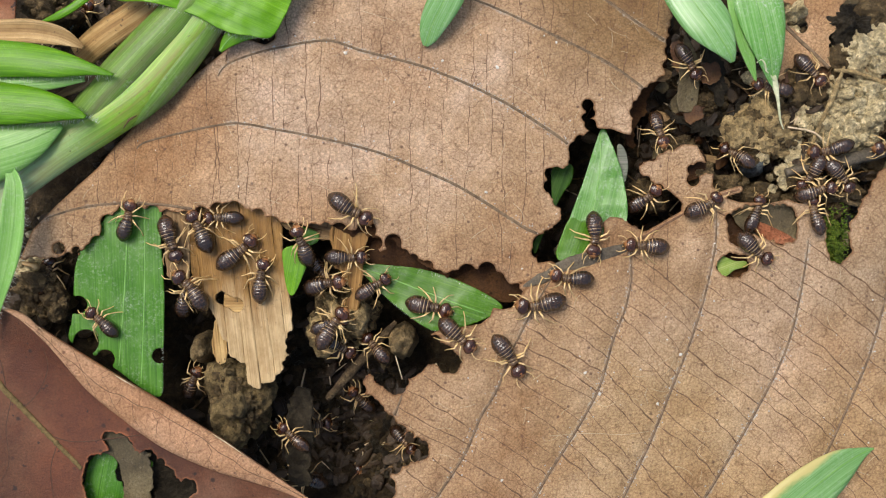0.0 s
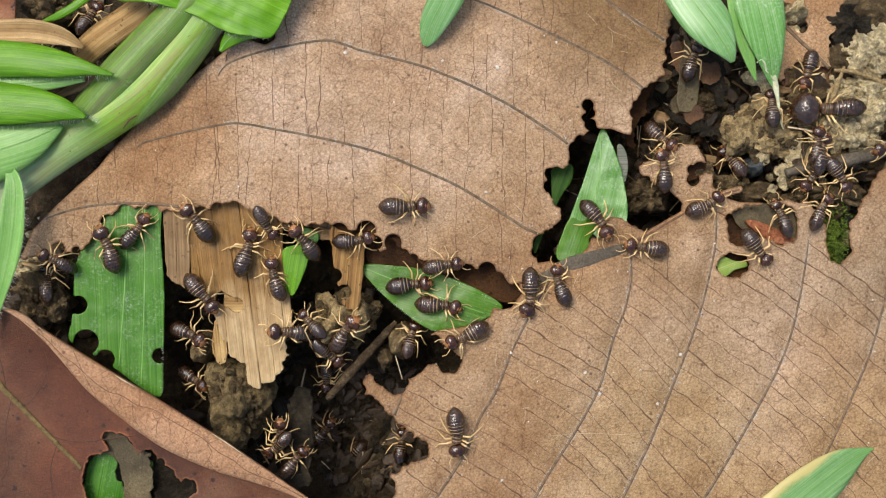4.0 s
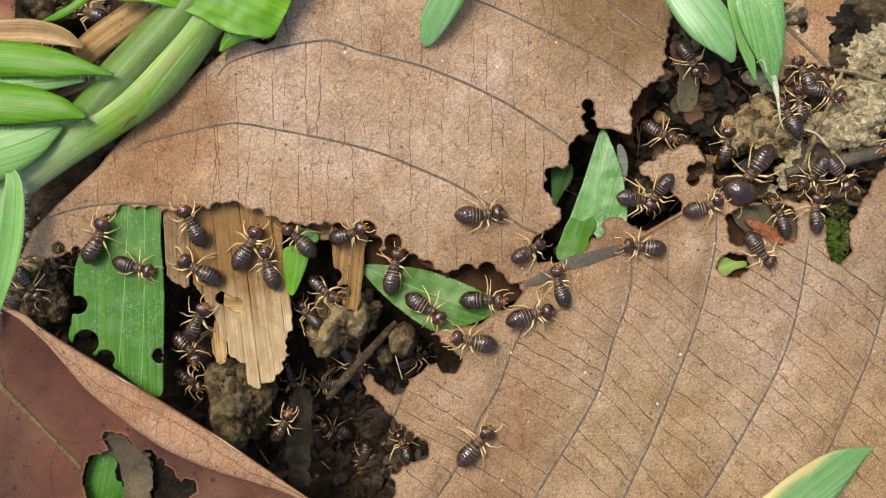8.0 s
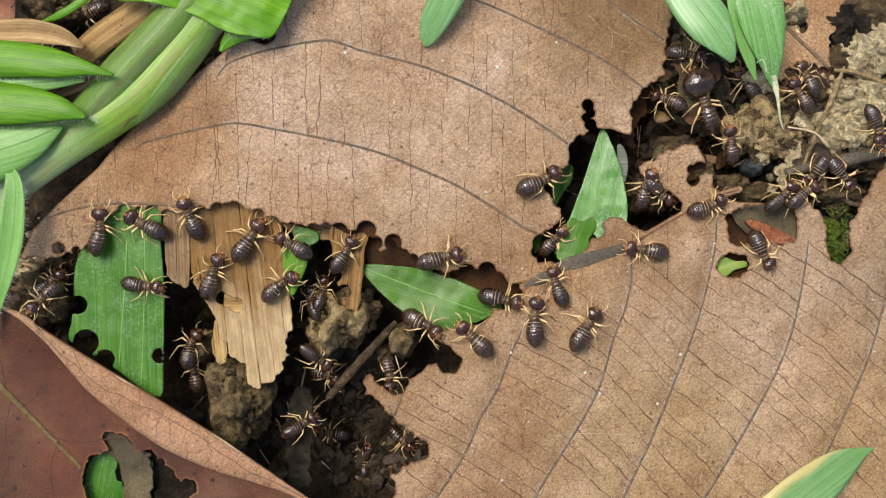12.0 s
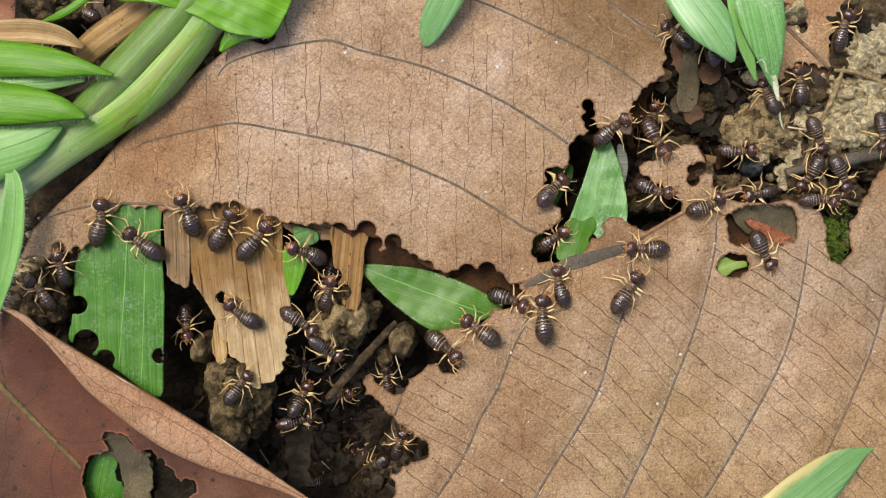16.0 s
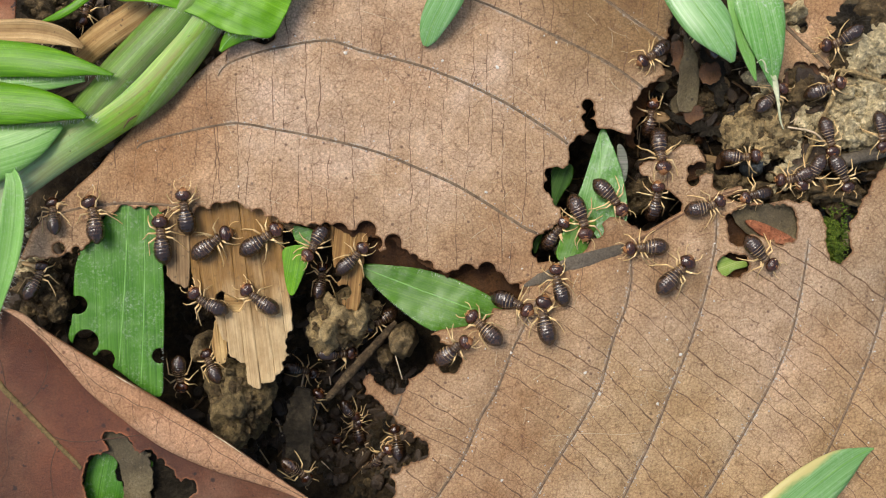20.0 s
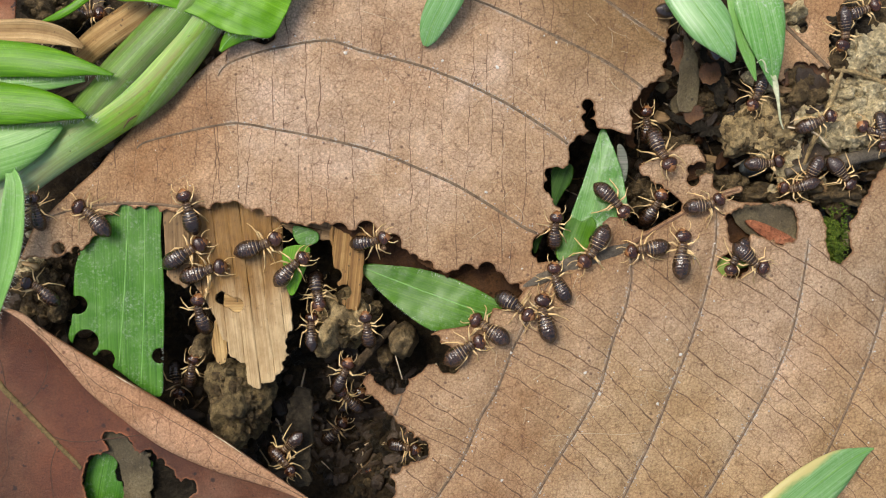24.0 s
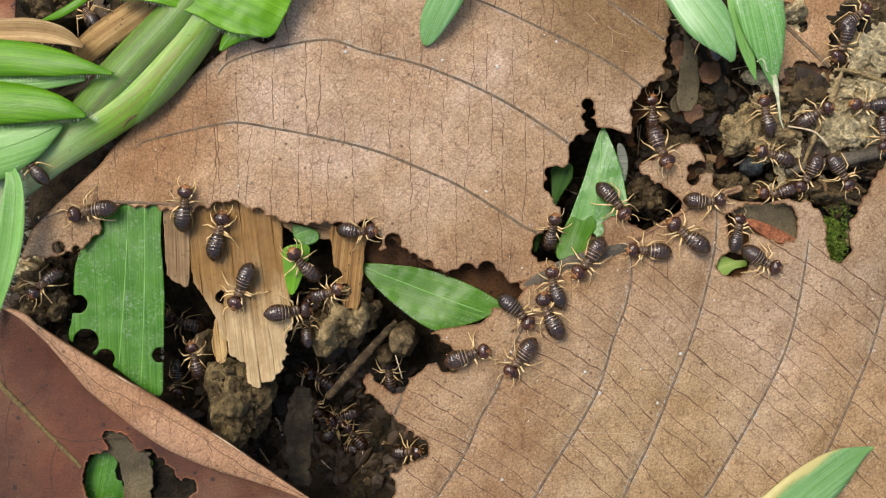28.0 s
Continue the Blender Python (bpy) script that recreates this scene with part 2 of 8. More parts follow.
GRASS = grass_paint("grass_fresh", (0.07, 0.225, 0.002), (0.12, 0.335, 0.004), (0.2, 0.45, 0.012), 0.32, 0.15, spec=0.38)
# brighter copy of GRASS: light from behind the broad blade, put into its colour
GRASS_BACKLIT = grass_paint("grass_backlit_yellowish", (0.085, 0.28, 0.003), (0.14, 0.38, 0.006), (0.21, 0.48, 0.025), 0.3, 0.1)
GRASS_PALE = grass_paint("grass_underside", (0.16, 0.41, 0.065), (0.23, 0.5, 0.105), (0.33, 0.59, 0.19), 0.35, 0.4, spec=0.5)
GRASS_DUSTY = grass_paint("grass_dusty", (0.04, 0.155, 0.004), (0.068, 0.235, 0.012), (0.13, 0.34, 0.035), 0.33, 0.6, spec=0.45)
# sky sheen is painted into these pale bluish greens, and into GRASS_FLOURY's base
GRASS_SHEEN = grass_paint("grass_pale_sheen", (0.14, 0.37, 0.075), (0.22, 0.475, 0.145), (0.36, 0.59, 0.3), 0.24, 0.5, spec=0.75)
GRASS_FLOURY = grass_paint("grass_floury", (0.11, 0.35, 0.05), (0.185, 0.45, 0.1), (0.34, 0.58, 0.25), 0.26, 1.0, spec=0.6)
GRASS_GLOSS = grass_paint("grass_deep_gloss", (0.045, 0.15, 0.002), (0.075, 0.22, 0.005), (0.13, 0.31, 0.015), 0.3, 0.25, spec=0.5)
GRASS_FROST = grass_paint("grass_frosted", (0.055, 0.23, 0.01), (0.1, 0.31, 0.033), (0.2, 0.44, 0.12), 0.28, 1.0, spec=0.6)
# dark copy of the grass greens, with the shade under the leaf painted in
GRASS_SHADE = grass_paint("grass_shaded_dark", (0.015, 0.06, 0.001), (0.03, 0.1, 0.003), (0.06, 0.15, 0.01), 0.45, 0.1, spec=0.2)
GRASS_GREY = grass_paint("grass_withered_grey", (0.1, 0.12, 0.08), (0.18, 0.2, 0.14), (0.28, 0.29, 0.22), 0.5, 0.4)
GRASS_EDGE = grass_paint("grass_yellow_rim", (0.13, 0.32, 0.075), (0.2, 0.42, 0.13), (0.32, 0.53, 0.24), 0.3, 0.5, (0.6, 0.52, 0.2), spec=0.55)
SHEATH = grass_paint("grass_sheath", (0.15, 0.3, 0.03), (0.28, 0.43, 0.07), (0.48, 0.58, 0.22), 0.38, 0.4)
SHEATH_GREY = grass_paint("grass_sheath_grey", (0.09, 0.22, 0.017), (0.155, 0.315, 0.038), (0.27, 0.43, 0.11), 0.36, 0.4, spec=0.4, streak=(0.2, 0.17, 0.1))
CULM = grass_paint("grass_culm", (0.13, 0.35, 0.01), (0.215, 0.48, 0.022), (0.37, 0.62, 0.09), 0.3, 0.4, foot=((0.7, 0.82, 0.55), (0.5, 0.4, 0.32)), spec=0.5, streak=(0.28, 0.25, 0.06))


def straw_paint(name, dark, mid, light, damp=None, specks=0.5):
    """Dead straw: straight lengthwise fibres, small dark specks, and damp (from, to, tone) along the length where one end is soaked."""
    m, nt, b = shader(name)
    co = object_coords(nt)
    coarse = noise_tex(nt, uv_coords(nt, 1.5, 0.02), 1.0, 3, 0.6)
    fine = noise_tex(nt, uv_coords(nt, 7.5, 0.09), 1.0, 4, 0.75)
    col = ramp(nt, coarse, [(0.34, dark), (0.5, mid), (0.66, light)])
    col = mix(nt, col, ramp(nt, fine, [(0.32, (0.55, 0.48, 0.38)), (0.5, (1, 1, 1)), (0.68, (1.3, 1.3, 1.32))]), 0.65, "MULTIPLY")
    col = mix(nt, col, ramp(nt, noise_tex(nt, co, 330, 5, 0.7), [(0.34, (0.74, 0.68, 0.58)), (0.6, (1.08, 1.08, 1.08))]), 0.8, "MULTIPLY")
    dots = ramp(nt, noise_tex(nt, co, 1500, 2, 0.5), [(0.66, (0, 0, 0)), (0.72, (1, 1, 1))])
    col = mix(nt, col, (0.05, 0.028, 0.012), math_node(nt, "MULTIPLY", dots, specks))
    rough = 0.6
    if damp:
        along_uv = node(nt, "ShaderNodeSeparateXYZ")
        nt.links.new(nt.nodes.new("ShaderNodeTexCoord").outputs["UV"], along_uv.inputs[0])
        border = math_node(nt, "ADD", math_node(nt, "MULTIPLY", along_uv.outputs[1], 0.05), noise_tex(nt, uv_coords(nt, 0.45, 0.09), 1.0, 4, 0.65))
        wet = ramp(nt, border, [(damp[0], (0, 0, 0)), (damp[1], (1, 1, 1))])
        col = mix(nt, col, mix(nt, col, damp[2], 1.0, "MULTIPLY"), wet)
        rough = math_node(nt, "SUBTRACT", 0.6, math_node(nt, "MULTIPLY", wet, 0.3))
        nt.links.new(rough, b.inputs["Roughness"])
    else:
        b.inputs["Roughness"].default_value = rough
    nt.links.new(col, b.inputs["Base Color"])
    b.inputs["Specular IOR Level"].default_value = 0.4
    bump(nt, b, math_node(nt, "ADD", fine, math_node(nt, "MULTIPLY", coarse, 1.5)), 0.8, 0.16)
    return m


STRAW = straw_paint("straw", (0.28, 0.165, 0.06), (0.43, 0.28, 0.115), (0.58, 0.42, 0.21))
STRAW_DAMP = straw_paint("straw_half_damp", (0.42, 0.29, 0.14), (0.5, 0.36, 0.185), (0.6, 0.46, 0.26), (0.1, 0.5, (0.5, 0.37, 0.18)), 0.3)
STRAW_GOLD = straw_paint("straw_golden", (0.24, 0.13, 0.035), (0.4, 0.245, 0.085), (0.52, 0.36, 0.15), None, 0.9)
STRAW_AMBER = straw_paint("straw_amber", (0.14, 0.064, 0.012), (0.27, 0.142, 0.036), (0.4, 0.25, 0.085), None, 0.8)
STRAW_BROWN = straw_paint("straw_brown", (0.13, 0.075, 0.03), (0.24, 0.15, 0.066), (0.36, 0.25, 0.125), None, 0.6)
RIB = dead_leaf("leaf_midrib", (0.085, 0.07, 0.048), (0.165, 0.14, 0.1), (0.29, 0.25, 0.19), (0.07, 0.05, 0.04), 0.5, 0.5, 0, 0.9, 0.2)


def earth(name, dark, mid, light, scale, gloss=0.85, bank=None, spec=0.3):
    m, nt, b = shader(name)
    co = object_coords(nt)
    a = noise_tex(nt, co, scale, 7, 0.7)
    col = ramp(nt, a, [(0.3, dark), (0.5, mid), (0.7, light)])
    grit = node(nt, "ShaderNodeTexVoronoi", Scale=1700)
    nt.links.new(co, grit.inputs["Vector"])
    col = mix(nt, col, ramp(nt, grit.outputs["Color"], [(0.1, (0.5, 0.48, 0.45)), (0.8, (1.25, 1.2, 1.12))]), 0.7, "MULTIPLY")
    specks = noise_tex(nt, co, 3800, 4, 0.75)
    col = mix(nt, col, ramp(nt, specks, [(0.34, (0.55, 0.52, 0.48)), (0.46, (1.1, 1.1, 1.08)), (0.64, (1.5, 1.48, 1.42))]), 0.8, "MULTIPLY")
    if bank:
        # a drier, paler bank of clay with a ragged edge
        off = nt.nodes.new("ShaderNodeVectorMath")
        off.operation = "DISTANCE"
        nt.links.new(co, off.inputs[0])
        off.inputs[1].default_value = bank[0]
        reach = math_node(nt, "ADD", math_node(nt, "MULTIPLY", off.outputs["Value"], 1 / bank[1]), math_node(nt, "MULTIPLY", a, 0.9))
        dry = ramp(nt, a, [(0.3, (0.09, 0.066, 0.033)), (0.5, (0.25, 0.19, 0.1)), (0.7, (0.46, 0.37, 0.22))])
        col = mix(nt, dry, col, ramp(nt, math_node(nt, "MULTIPLY", reach, 0.5), [(0.6, (0, 0, 0)), (0.78, (1, 1, 1))]))
    nt.links.new(col, b.inputs["Base Color"])
    nt.links.new(ramp(nt, a, [(0.3, (gloss - 0.12,) * 3), (0.7, (min(0.95, gloss + 0.12),) * 3)]), b.inputs["Roughness"])
    b.inputs["Specular IOR Level"].default_value = spec
    bump(nt, b, math_node(nt, "ADD", noise_tex(nt, co, 2200, 7, 0.85), math_node(nt, "MULTIPLY", grit.outputs["Distance"], 0.6)), 1.0, 0.45)
    return m


SOIL = earth("damp_soil", (0.012, 0.0085, 0.0045), (0.034, 0.024, 0.013), (0.085, 0.061, 0.034), 260, 0.5, spec=0.16, bank=((0.056, 0.018, -0.003), 0.017))
CLAY = earth("dry_clay", (0.19, 0.15, 0.08), (0.48, 0.4, 0.235), (0.8, 0.71, 0.47), 640)
CLAY_BROWN = earth("brown_clay", (0.035, 0.023, 0.01), (0.1, 0.069, 0.031), (0.21, 0.155, 0.078), 420, 0.7)
CLAY_MID = earth("grey_brown_clay", (0.14, 0.1, 0.046), (0.34, 0.25, 0.12), (0.55, 0.43, 0.23), 450)
CLAY_OLIVE = earth("olive_clay", (0.06, 0.043, 0.018), (0.165, 0.12, 0.054), (0.31, 0.235, 0.115), 450)
BARK = earth("dark_bark", (0.025, 0.016, 0.008), (0.08, 0.054, 0.028), (0.2, 0.145, 0.08), 700)
SLATE = earth("blue_grey_stone", (0.045, 0.052, 0.056), (0.1, 0.115, 0.12), (0.18, 0.2, 0.2), 300, 0.5)
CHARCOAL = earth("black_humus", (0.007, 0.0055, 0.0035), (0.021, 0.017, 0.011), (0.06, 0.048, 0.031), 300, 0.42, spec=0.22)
WOOD_RED = earth("reddish_wood", (0.2, 0.06, 0.025), (0.36, 0.13, 0.06), (0.48, 0.21, 0.11), 400, 0.6)
MOSS = earth("moss_green", (0.03, 0.065, 0.005), (0.11, 0.18, 0.014), (0.3, 0.36, 0.05), 1300)
QUARTZ = earth("brown_pebble", (0.1, 0.07, 0.034), (0.22, 0.16, 0.08), (0.36, 0.275, 0.155), 250, 0.6)


def chitin(name, dark, light, rough, scale=900, ior=1.5):
    m, nt, b = shader(name)
    co = object_coords(nt)
    rnd = nt.nodes.new("ShaderNodeObjectInfo").outputs["Random"]
    col = ramp(nt, noise_tex(nt, co, scale, 4, 0.6), [(0.35, dark), (0.65, light)])
    tone = ramp(nt, rnd, [(0.0, (0.75, 0.72, 0.7)), (1.0, (1.35, 1.3, 1.25))])
    nt.links.new(mix(nt, col, tone, 1.0, "MULTIPLY"), b.inputs["Base Color"])
    nt.links.new(ramp(nt, noise_tex(nt, co, 1900, 3), [(0.35, (rough,) * 3), (0.65, (rough + 0.16,) * 3)]), b.inputs["Roughness"])
    b.inputs["IOR"].default_value = ior
    b.inputs["Specular IOR Level"].default_value = 0.5
    bump(nt, b, math_node(nt, "ADD", noise_tex(nt, co, 5200, 2, 0.5), math_node(nt, "MULTIPLY", noise_tex(nt, co, 1600, 2, 0.5), 1.6)), 0.5, 0.13)
    return m


SHELL = chitin("termite_dark_shell", (0.01, 0.0045, 0.0018), (0.055, 0.028, 0.014), 0.05, 1500, ior=1.7)
HEAD_SHELL = chitin("termite_head_shell", (0.016, 0.005, 0.0016), (0.055, 0.018, 0.006), 0.05, ior=1.62)
THORAX_SHELL = chitin("termite_thorax_shell", (0.03, 0.016, 0.008), (0.12, 0.07, 0.034), 0.14, 1500, ior=1.5)
MEMBRANE = chitin("termite_pale_membrane", (0.1, 0.064, 0.029), (0.3, 0.215, 0.115), 0.25, 2600)
FACE = chitin("termite_amber_face", (0.09, 0.03, 0.009), (0.32, 0.15, 0.055), 0.2)
LIMB = chitin("termite_yellow_limb", (0.5, 0.33, 0.12), (0.75, 0.57, 0.3), 0.35)


# ---- makers ----
ORIGIN = {}


def part(name, geo, material, parent=None, label="", category="", group="", kind="", pivot=None):
    """Links a geometry (vertices in plan millimetres, faces, optional uv per vertex and slot per face) as one mesh object."""
    verts, faces, uv, slots = (tuple(geo) + (None, None))[:4]
    verts = np.asarray(verts, float)
    if parent is None:
        base = np.array([verts[:, 0].mean(), verts[:, 1].mean(), verts[:, 2].min()])
    else:
        base = ORIGIN[parent.name]
    own = base if parent is None else verts.mean(axis=0) if pivot is None else np.array(pivot, float)
    me = bpy.data.meshes.new(name)
    me.from_pydata(((verts - own) * MM).tolist(), [], faces)
    for mat in material if isinstance(material, (list, tuple)) else (material,):
        me.materials.append(mat)
    if uv is not None:
        layer = me.uv_layers.new(name="lengthwise")
        index = np.empty(len(me.loops), dtype=np.int32)
        me.loops.foreach_get("vertex_index", index)
        layer.data.foreach_set("uv", np.asarray(uv, np.float32)[index].ravel())
    me.polygons.foreach_set("use_smooth", [name != "soil_crumbs"] * len(me.polygons))
    if slots is not None:
        me.polygons.foreach_set("material_index", list(slots))
    me.update()
    ob = new(name, me)
    ORIGIN[ob.name] = own
    ob.location = (own - base if parent is not None else own) * MM
    if parent is not None:
        ob.parent = parent
    return tagged(ob, label, category, group, kind)


def spline(points, steps=6, closed=False):
    """A smooth line through the points (any dimension)."""
    p = np.asarray(points, float)
    n = len(p)
    out = []
    for i in range(n if closed else n - 1):
        if closed:
            a, b, c, d = p[i - 1], p[i], p[(i + 1) % n], p[(i + 2) % n]
        else:
            a, b, c, d = p[max(i - 1, 0)], p[i], p[i + 1], p[min(i + 2, n - 1)]
        for s in range(steps):
            t = s / steps
            out.append(0.5 * (2 * b + (c - a) * t + (2 * a - 5 * b + 4 * c - d) * t * t + (3 * b - a - 3 * c + d) * t ** 3))
    if not closed:
        out.append(p[-1])
    return np.array(out)


def away(line, x, y, closed=False):
    """Distance from the line, at arrays x, y."""
    best = np.full(np.shape(x), 1e9)
    pts = list(line) + ([line[0]] if closed else [])
    for (ax, ay), (bx, by) in zip(pts, pts[1:]):
        dx, dy = bx - ax, by - ay
        k = np.clip(((x - ax) * dx + (y - ay) * dy) / (dx * dx + dy * dy + 1e-12), 0, 1)
        best = np.minimum(best, np.hypot(x - ax - k * dx, y - ay - k * dy))
    return best


def inside(line, x, y):
    """Signed distance: above 0 within the closed line."""
    odd = np.zeros(np.shape(x), bool)
    pts = list(line) + [line[0]]
    for (ax, ay), (bx, by) in zip(pts, pts[1:]):
        if ay != by:
            odd ^= ((ay > y) != (by > y)) & (x < (bx - ax) * (y - ay) / (by - ay) + ax)
    d = away(line, x, y, True)
    return np.where(odd, d, -d)


def nibbles(path, seed, small=0.45, large=1.0, off=0.35, left=True):
    """Round bites along a gnawed line: (x, y, radius)."""
    rng = random.Random(seed)
    line, out = spline(path, 8), []
    run, gap = 0.0, 0.0
    for a, b in zip(line, line[1:]):
        step = b - a
        length = float(np.hypot(*step))
        run += length
        if run >= gap and length > 1e-6:
            r = rng.uniform(small, large)
            nx, ny = -step[1] / length, step[0] / length
            s = r * rng.uniform(-0.2, off + 0.25) * (1 if left else -1)
            out.append((a[0] + nx * s, a[1] + ny * s, r))
            run, gap = 0.0, r * rng.uniform(0.8, 1.45)
    return out


def bitten(value, x, y, bites):
    for bx, by, r in bites:
        value = np.minimum(value, np.hypot(x - bx, y - by) - r)
    return value


def sheet(field, box, cell, height, thick, uv_turn=0.0):
    """A thin sheet where field(x, y) > 0, at z = height(x, y), with real thickness and a clean cut edge."""
    x0, y0, x1, y1 = box
    xs, ys = np.arange(x0, x1 + cell, cell), np.arange(y0, y1 + cell, cell)
    gx, gy = np.meshgrid(xs, ys)
    f = field(gx, gy)
    f = np.where(np.abs(f) < 1e-4, 1e-4, f)
    nx = len(xs)
    live, flat = f > 0, f.ravel()
    px, py, index = [], [], {}

    def corner(k):
        if k not in index:
            index[k] = len(px)
            px.append(gx.flat[k]), py.append(gy.flat[k])
        return index[k]

    def cut(k, j):
        key = (min(k, j), max(k, j))
        if key not in index:
            a, b = key
            t = min(0.97, max(0.03, flat[a] / (flat[a] - flat[b])))
            index[key] = len(px)
            px.append(gx.flat[a] + t * (gx.flat[b] - gx.flat[a])), py.append(gy.flat[a] + t * (gy.flat[b] - gy.flat[a]))
        return index[key]

    quads, rims = [], []
    some = live[:-1, :-1] | live[:-1, 1:] | live[1:, 1:] | live[1:, :-1]
    for r, c in zip(*np.nonzero(some)):
        k = r * nx + c
        ring = (k, k + 1, k + 1 + nx, k + nx)
        on = [flat[i] > 0 for i in ring]
        poly, marks = [], []
        for i in range(4):
            a, b = ring[i], ring[(i + 1) % 4]
            if on[i]:
                poly.append(corner(a)), marks.append(False)
            if on[i] != on[(i + 1) % 4]:
                poly.append(cut(a, b)), marks.append(True)
        if len(poly) < 3:
            continue
        quads.append(poly)
        if sum(marks) >= 2:
            for i in range(len(poly)):
                j = (i + 1) % len(poly)
                if marks[i] and marks[j]:
                    rims.append((poly[i], poly[j]))
    px, py = np.array(px), np.array(py)
    top = height(px, py)
    n = len(px)
    verts = np.concatenate([np.stack([px, py, top], 1), np.stack([px, py, top - thick], 1)])
    faces = quads + [[i + n for i in reversed(q)] for q in quads] + [[b, a, a + n, b + n] for a, b in rims]
    ca, sa = math.cos(uv_turn), math.sin(uv_turn)
    uv = np.stack([px * -sa + py * ca, px * ca + py * sa], 1)
    return verts, faces, np.concatenate([uv, uv])


def tube(points, radii, sides=6, flat=1.0):
    """A tapering round rod along the points (x, y, z)."""
    p = np.asarray(points, float)
    radii = np.atleast_1d(np.asarray(radii, float))
    radii = np.interp(np.linspace(0, 1, len(p)), np.linspace(0, 1, len(radii)), radii)
    way = np.gradient(p, axis=0)
    way /= np.linalg.norm(way, axis=1)[:, None] + 1e-12
    side = np.cross(way, (0, 0, 1.0))
    weak = np.linalg.norm(side, axis=1) < 0.05
    side[weak] = (1, 0, 0)
    side /= np.linalg.norm(side, axis=1)[:, None]
    up = np.cross(side, way)
    a = np.arange(sides) * 2 * math.pi / sides
    ring = np.cos(a)[None, :, None] * side[:, None] + np.sin(a)[None, :, None] * up[:, None] * flat
    verts = (p[:, None] + ring * radii[:, None, None]).reshape(-1, 3)
    faces = []
    for i in range(len(p) - 1):
        for j in range(sides):
            k = (j + 1) % sides
            faces.append([i * sides + j, i * sides + k, (i + 1) * sides + k, (i + 1) * sides + j])
    faces.append(list(range(sides))[::-1])
    faces.append([(len(p) - 1) * sides + j for j in range(sides)])
    run = np.concatenate([[0], np.cumsum(np.linalg.norm(np.diff(p, axis=0), axis=1))])
    uv = np.stack([np.tile(np.abs(a - math.pi) * float(radii.mean()) + 7, len(p)), np.repeat(run, sides)], 1)
    return verts, faces, uv


def join(geos):
    verts, faces, uvs, slots, n = [], [], [], [], 0
    for g in geos:
        v, f = np.asarray(g[0]), g[1]
        verts.append(v)
        faces += [[i + n for i in q] for q in f]
        uvs.append(g[2] if len(g) > 2 and g[2] is not None else np.zeros((len(v), 2)))
        slots += list(g[3]) if len(g) > 3 and g[3] is not None else [0] * len(f)
        n += len(v)
    return np.concatenate(verts), faces, np.concatenate(uvs), slots


def blade(spine, widths, arch=0.15, fold=0.0, thick=0.14, steps=7, across=8, wave=0.0, seed=0, lean=0.0):
    """A grass blade: spine points (x, y, z), half widths, arched or folded across, with thickness. lean: one side higher."""
    line = spline(spine, steps)
    w = spline([(i, a) for i, a in enumerate(widths)], steps)[:, 1]
    w = np.maximum(w, 0.02)
    way = np.gradient(line[:, :2], axis=0)
    way /= np.linalg.norm(way, axis=1)[:, None] + 1e-12
    side = np.stack([-way[:, 1], way[:, 0]], 1)
    s = np.linspace(-1, 1, across + 1)
    run = np.concatenate([[0], np.cumsum(np.linalg.norm(np.diff(line, axis=0), axis=1))])
    off = w[:, None] * s[None]
    x = line[:, 0, None] + side[:, 0, None] * off
    y = line[:, 1, None] + side[:, 1, None] * off
    z = line[:, 2, None] - arch * w[:, None] * s[None] ** 2 + fold * w[:, None] * np.abs(s)[None] + lean * off
    z = z + wave * np.sin(run[:, None] * 0.7 + seed + s[None] * 1.5) * (0.3 + 0.7 * np.abs(s)[None])
    m, n = z.shape
    top = np.stack([x, y, z], 2).reshape(-1, 3)
    low = top - (0, 0, thick)
    faces, off2 = [], m * n
    for i in range(m - 1):
        for j in range(n - 1):
            a = i * n + j
            faces.append([a, a + n, a + n + 1, a + 1])
            faces.append([a + off2, a + 1 + off2, a + n + 1 + off2, a + n + off2])
    edge = [(i * n, (i + 1) * n) for i in range(m - 1)] + [((i + 1) * n + n - 1, i * n + n - 1) for i in range(m - 1)]
    edge += [(j + 1, j) for j in range(n - 1)] + [((m - 1) * n + j, (m - 1) * n + j + 1) for j in range(n - 1)]
    faces += [[b, a, a + off2, b + off2] for a, b in edge]
    uv = np.stack([off, np.repeat(run[:, None], n, 1)], 2).reshape(-1, 2)
    return np.concatenate([top, low]), faces, np.concatenate([uv, uv])


BALLS = {}


def ball(level):
    if level not in BALLS:
        bm = bmesh.new()
        bmesh.ops.create_icosphere(bm, subdivisions=level, radius=1.0)
        bm.verts.ensure_lookup_table()
        BALLS[level] = (np.array([v.co for v in bm.verts]), [[v.index for v in f.verts] for f in bm.faces])
        bm.free()
    return BALLS[level]


def lump(x, y, z, rx, ry, rz, seed, rough=0.35, level=4, turn=0.0, crag=0.12):
    """A clod or pebble: a ball broken up by noise at two sizes."""
    verts, faces = ball(level)
    out = []
    ca, sa = math.cos(turn), math.sin(turn)
    for v in verts:
        q = Vector(v)
        k = 1 + rough * noise.noise(q * 1.3 + Vector((seed * 7.3, seed, 0)))
        far = Vector((0, seed * 3.7, 5))
        k += crag * (0.9 * noise.noise(q * 2.3 + far) + (0.75 * noise.fractal(q * 5.1 + far, 0.75, 2.1, 4) if level > 3 else 0.5 * noise.noise(q * 5.0 + far)))
        a, b = v[0] * rx * k, v[1] * ry * k
        out.append((x + a * ca - b * sa, y + a * sa + b * ca, z + v[2] * rz * k))
    return np.array(out), faces


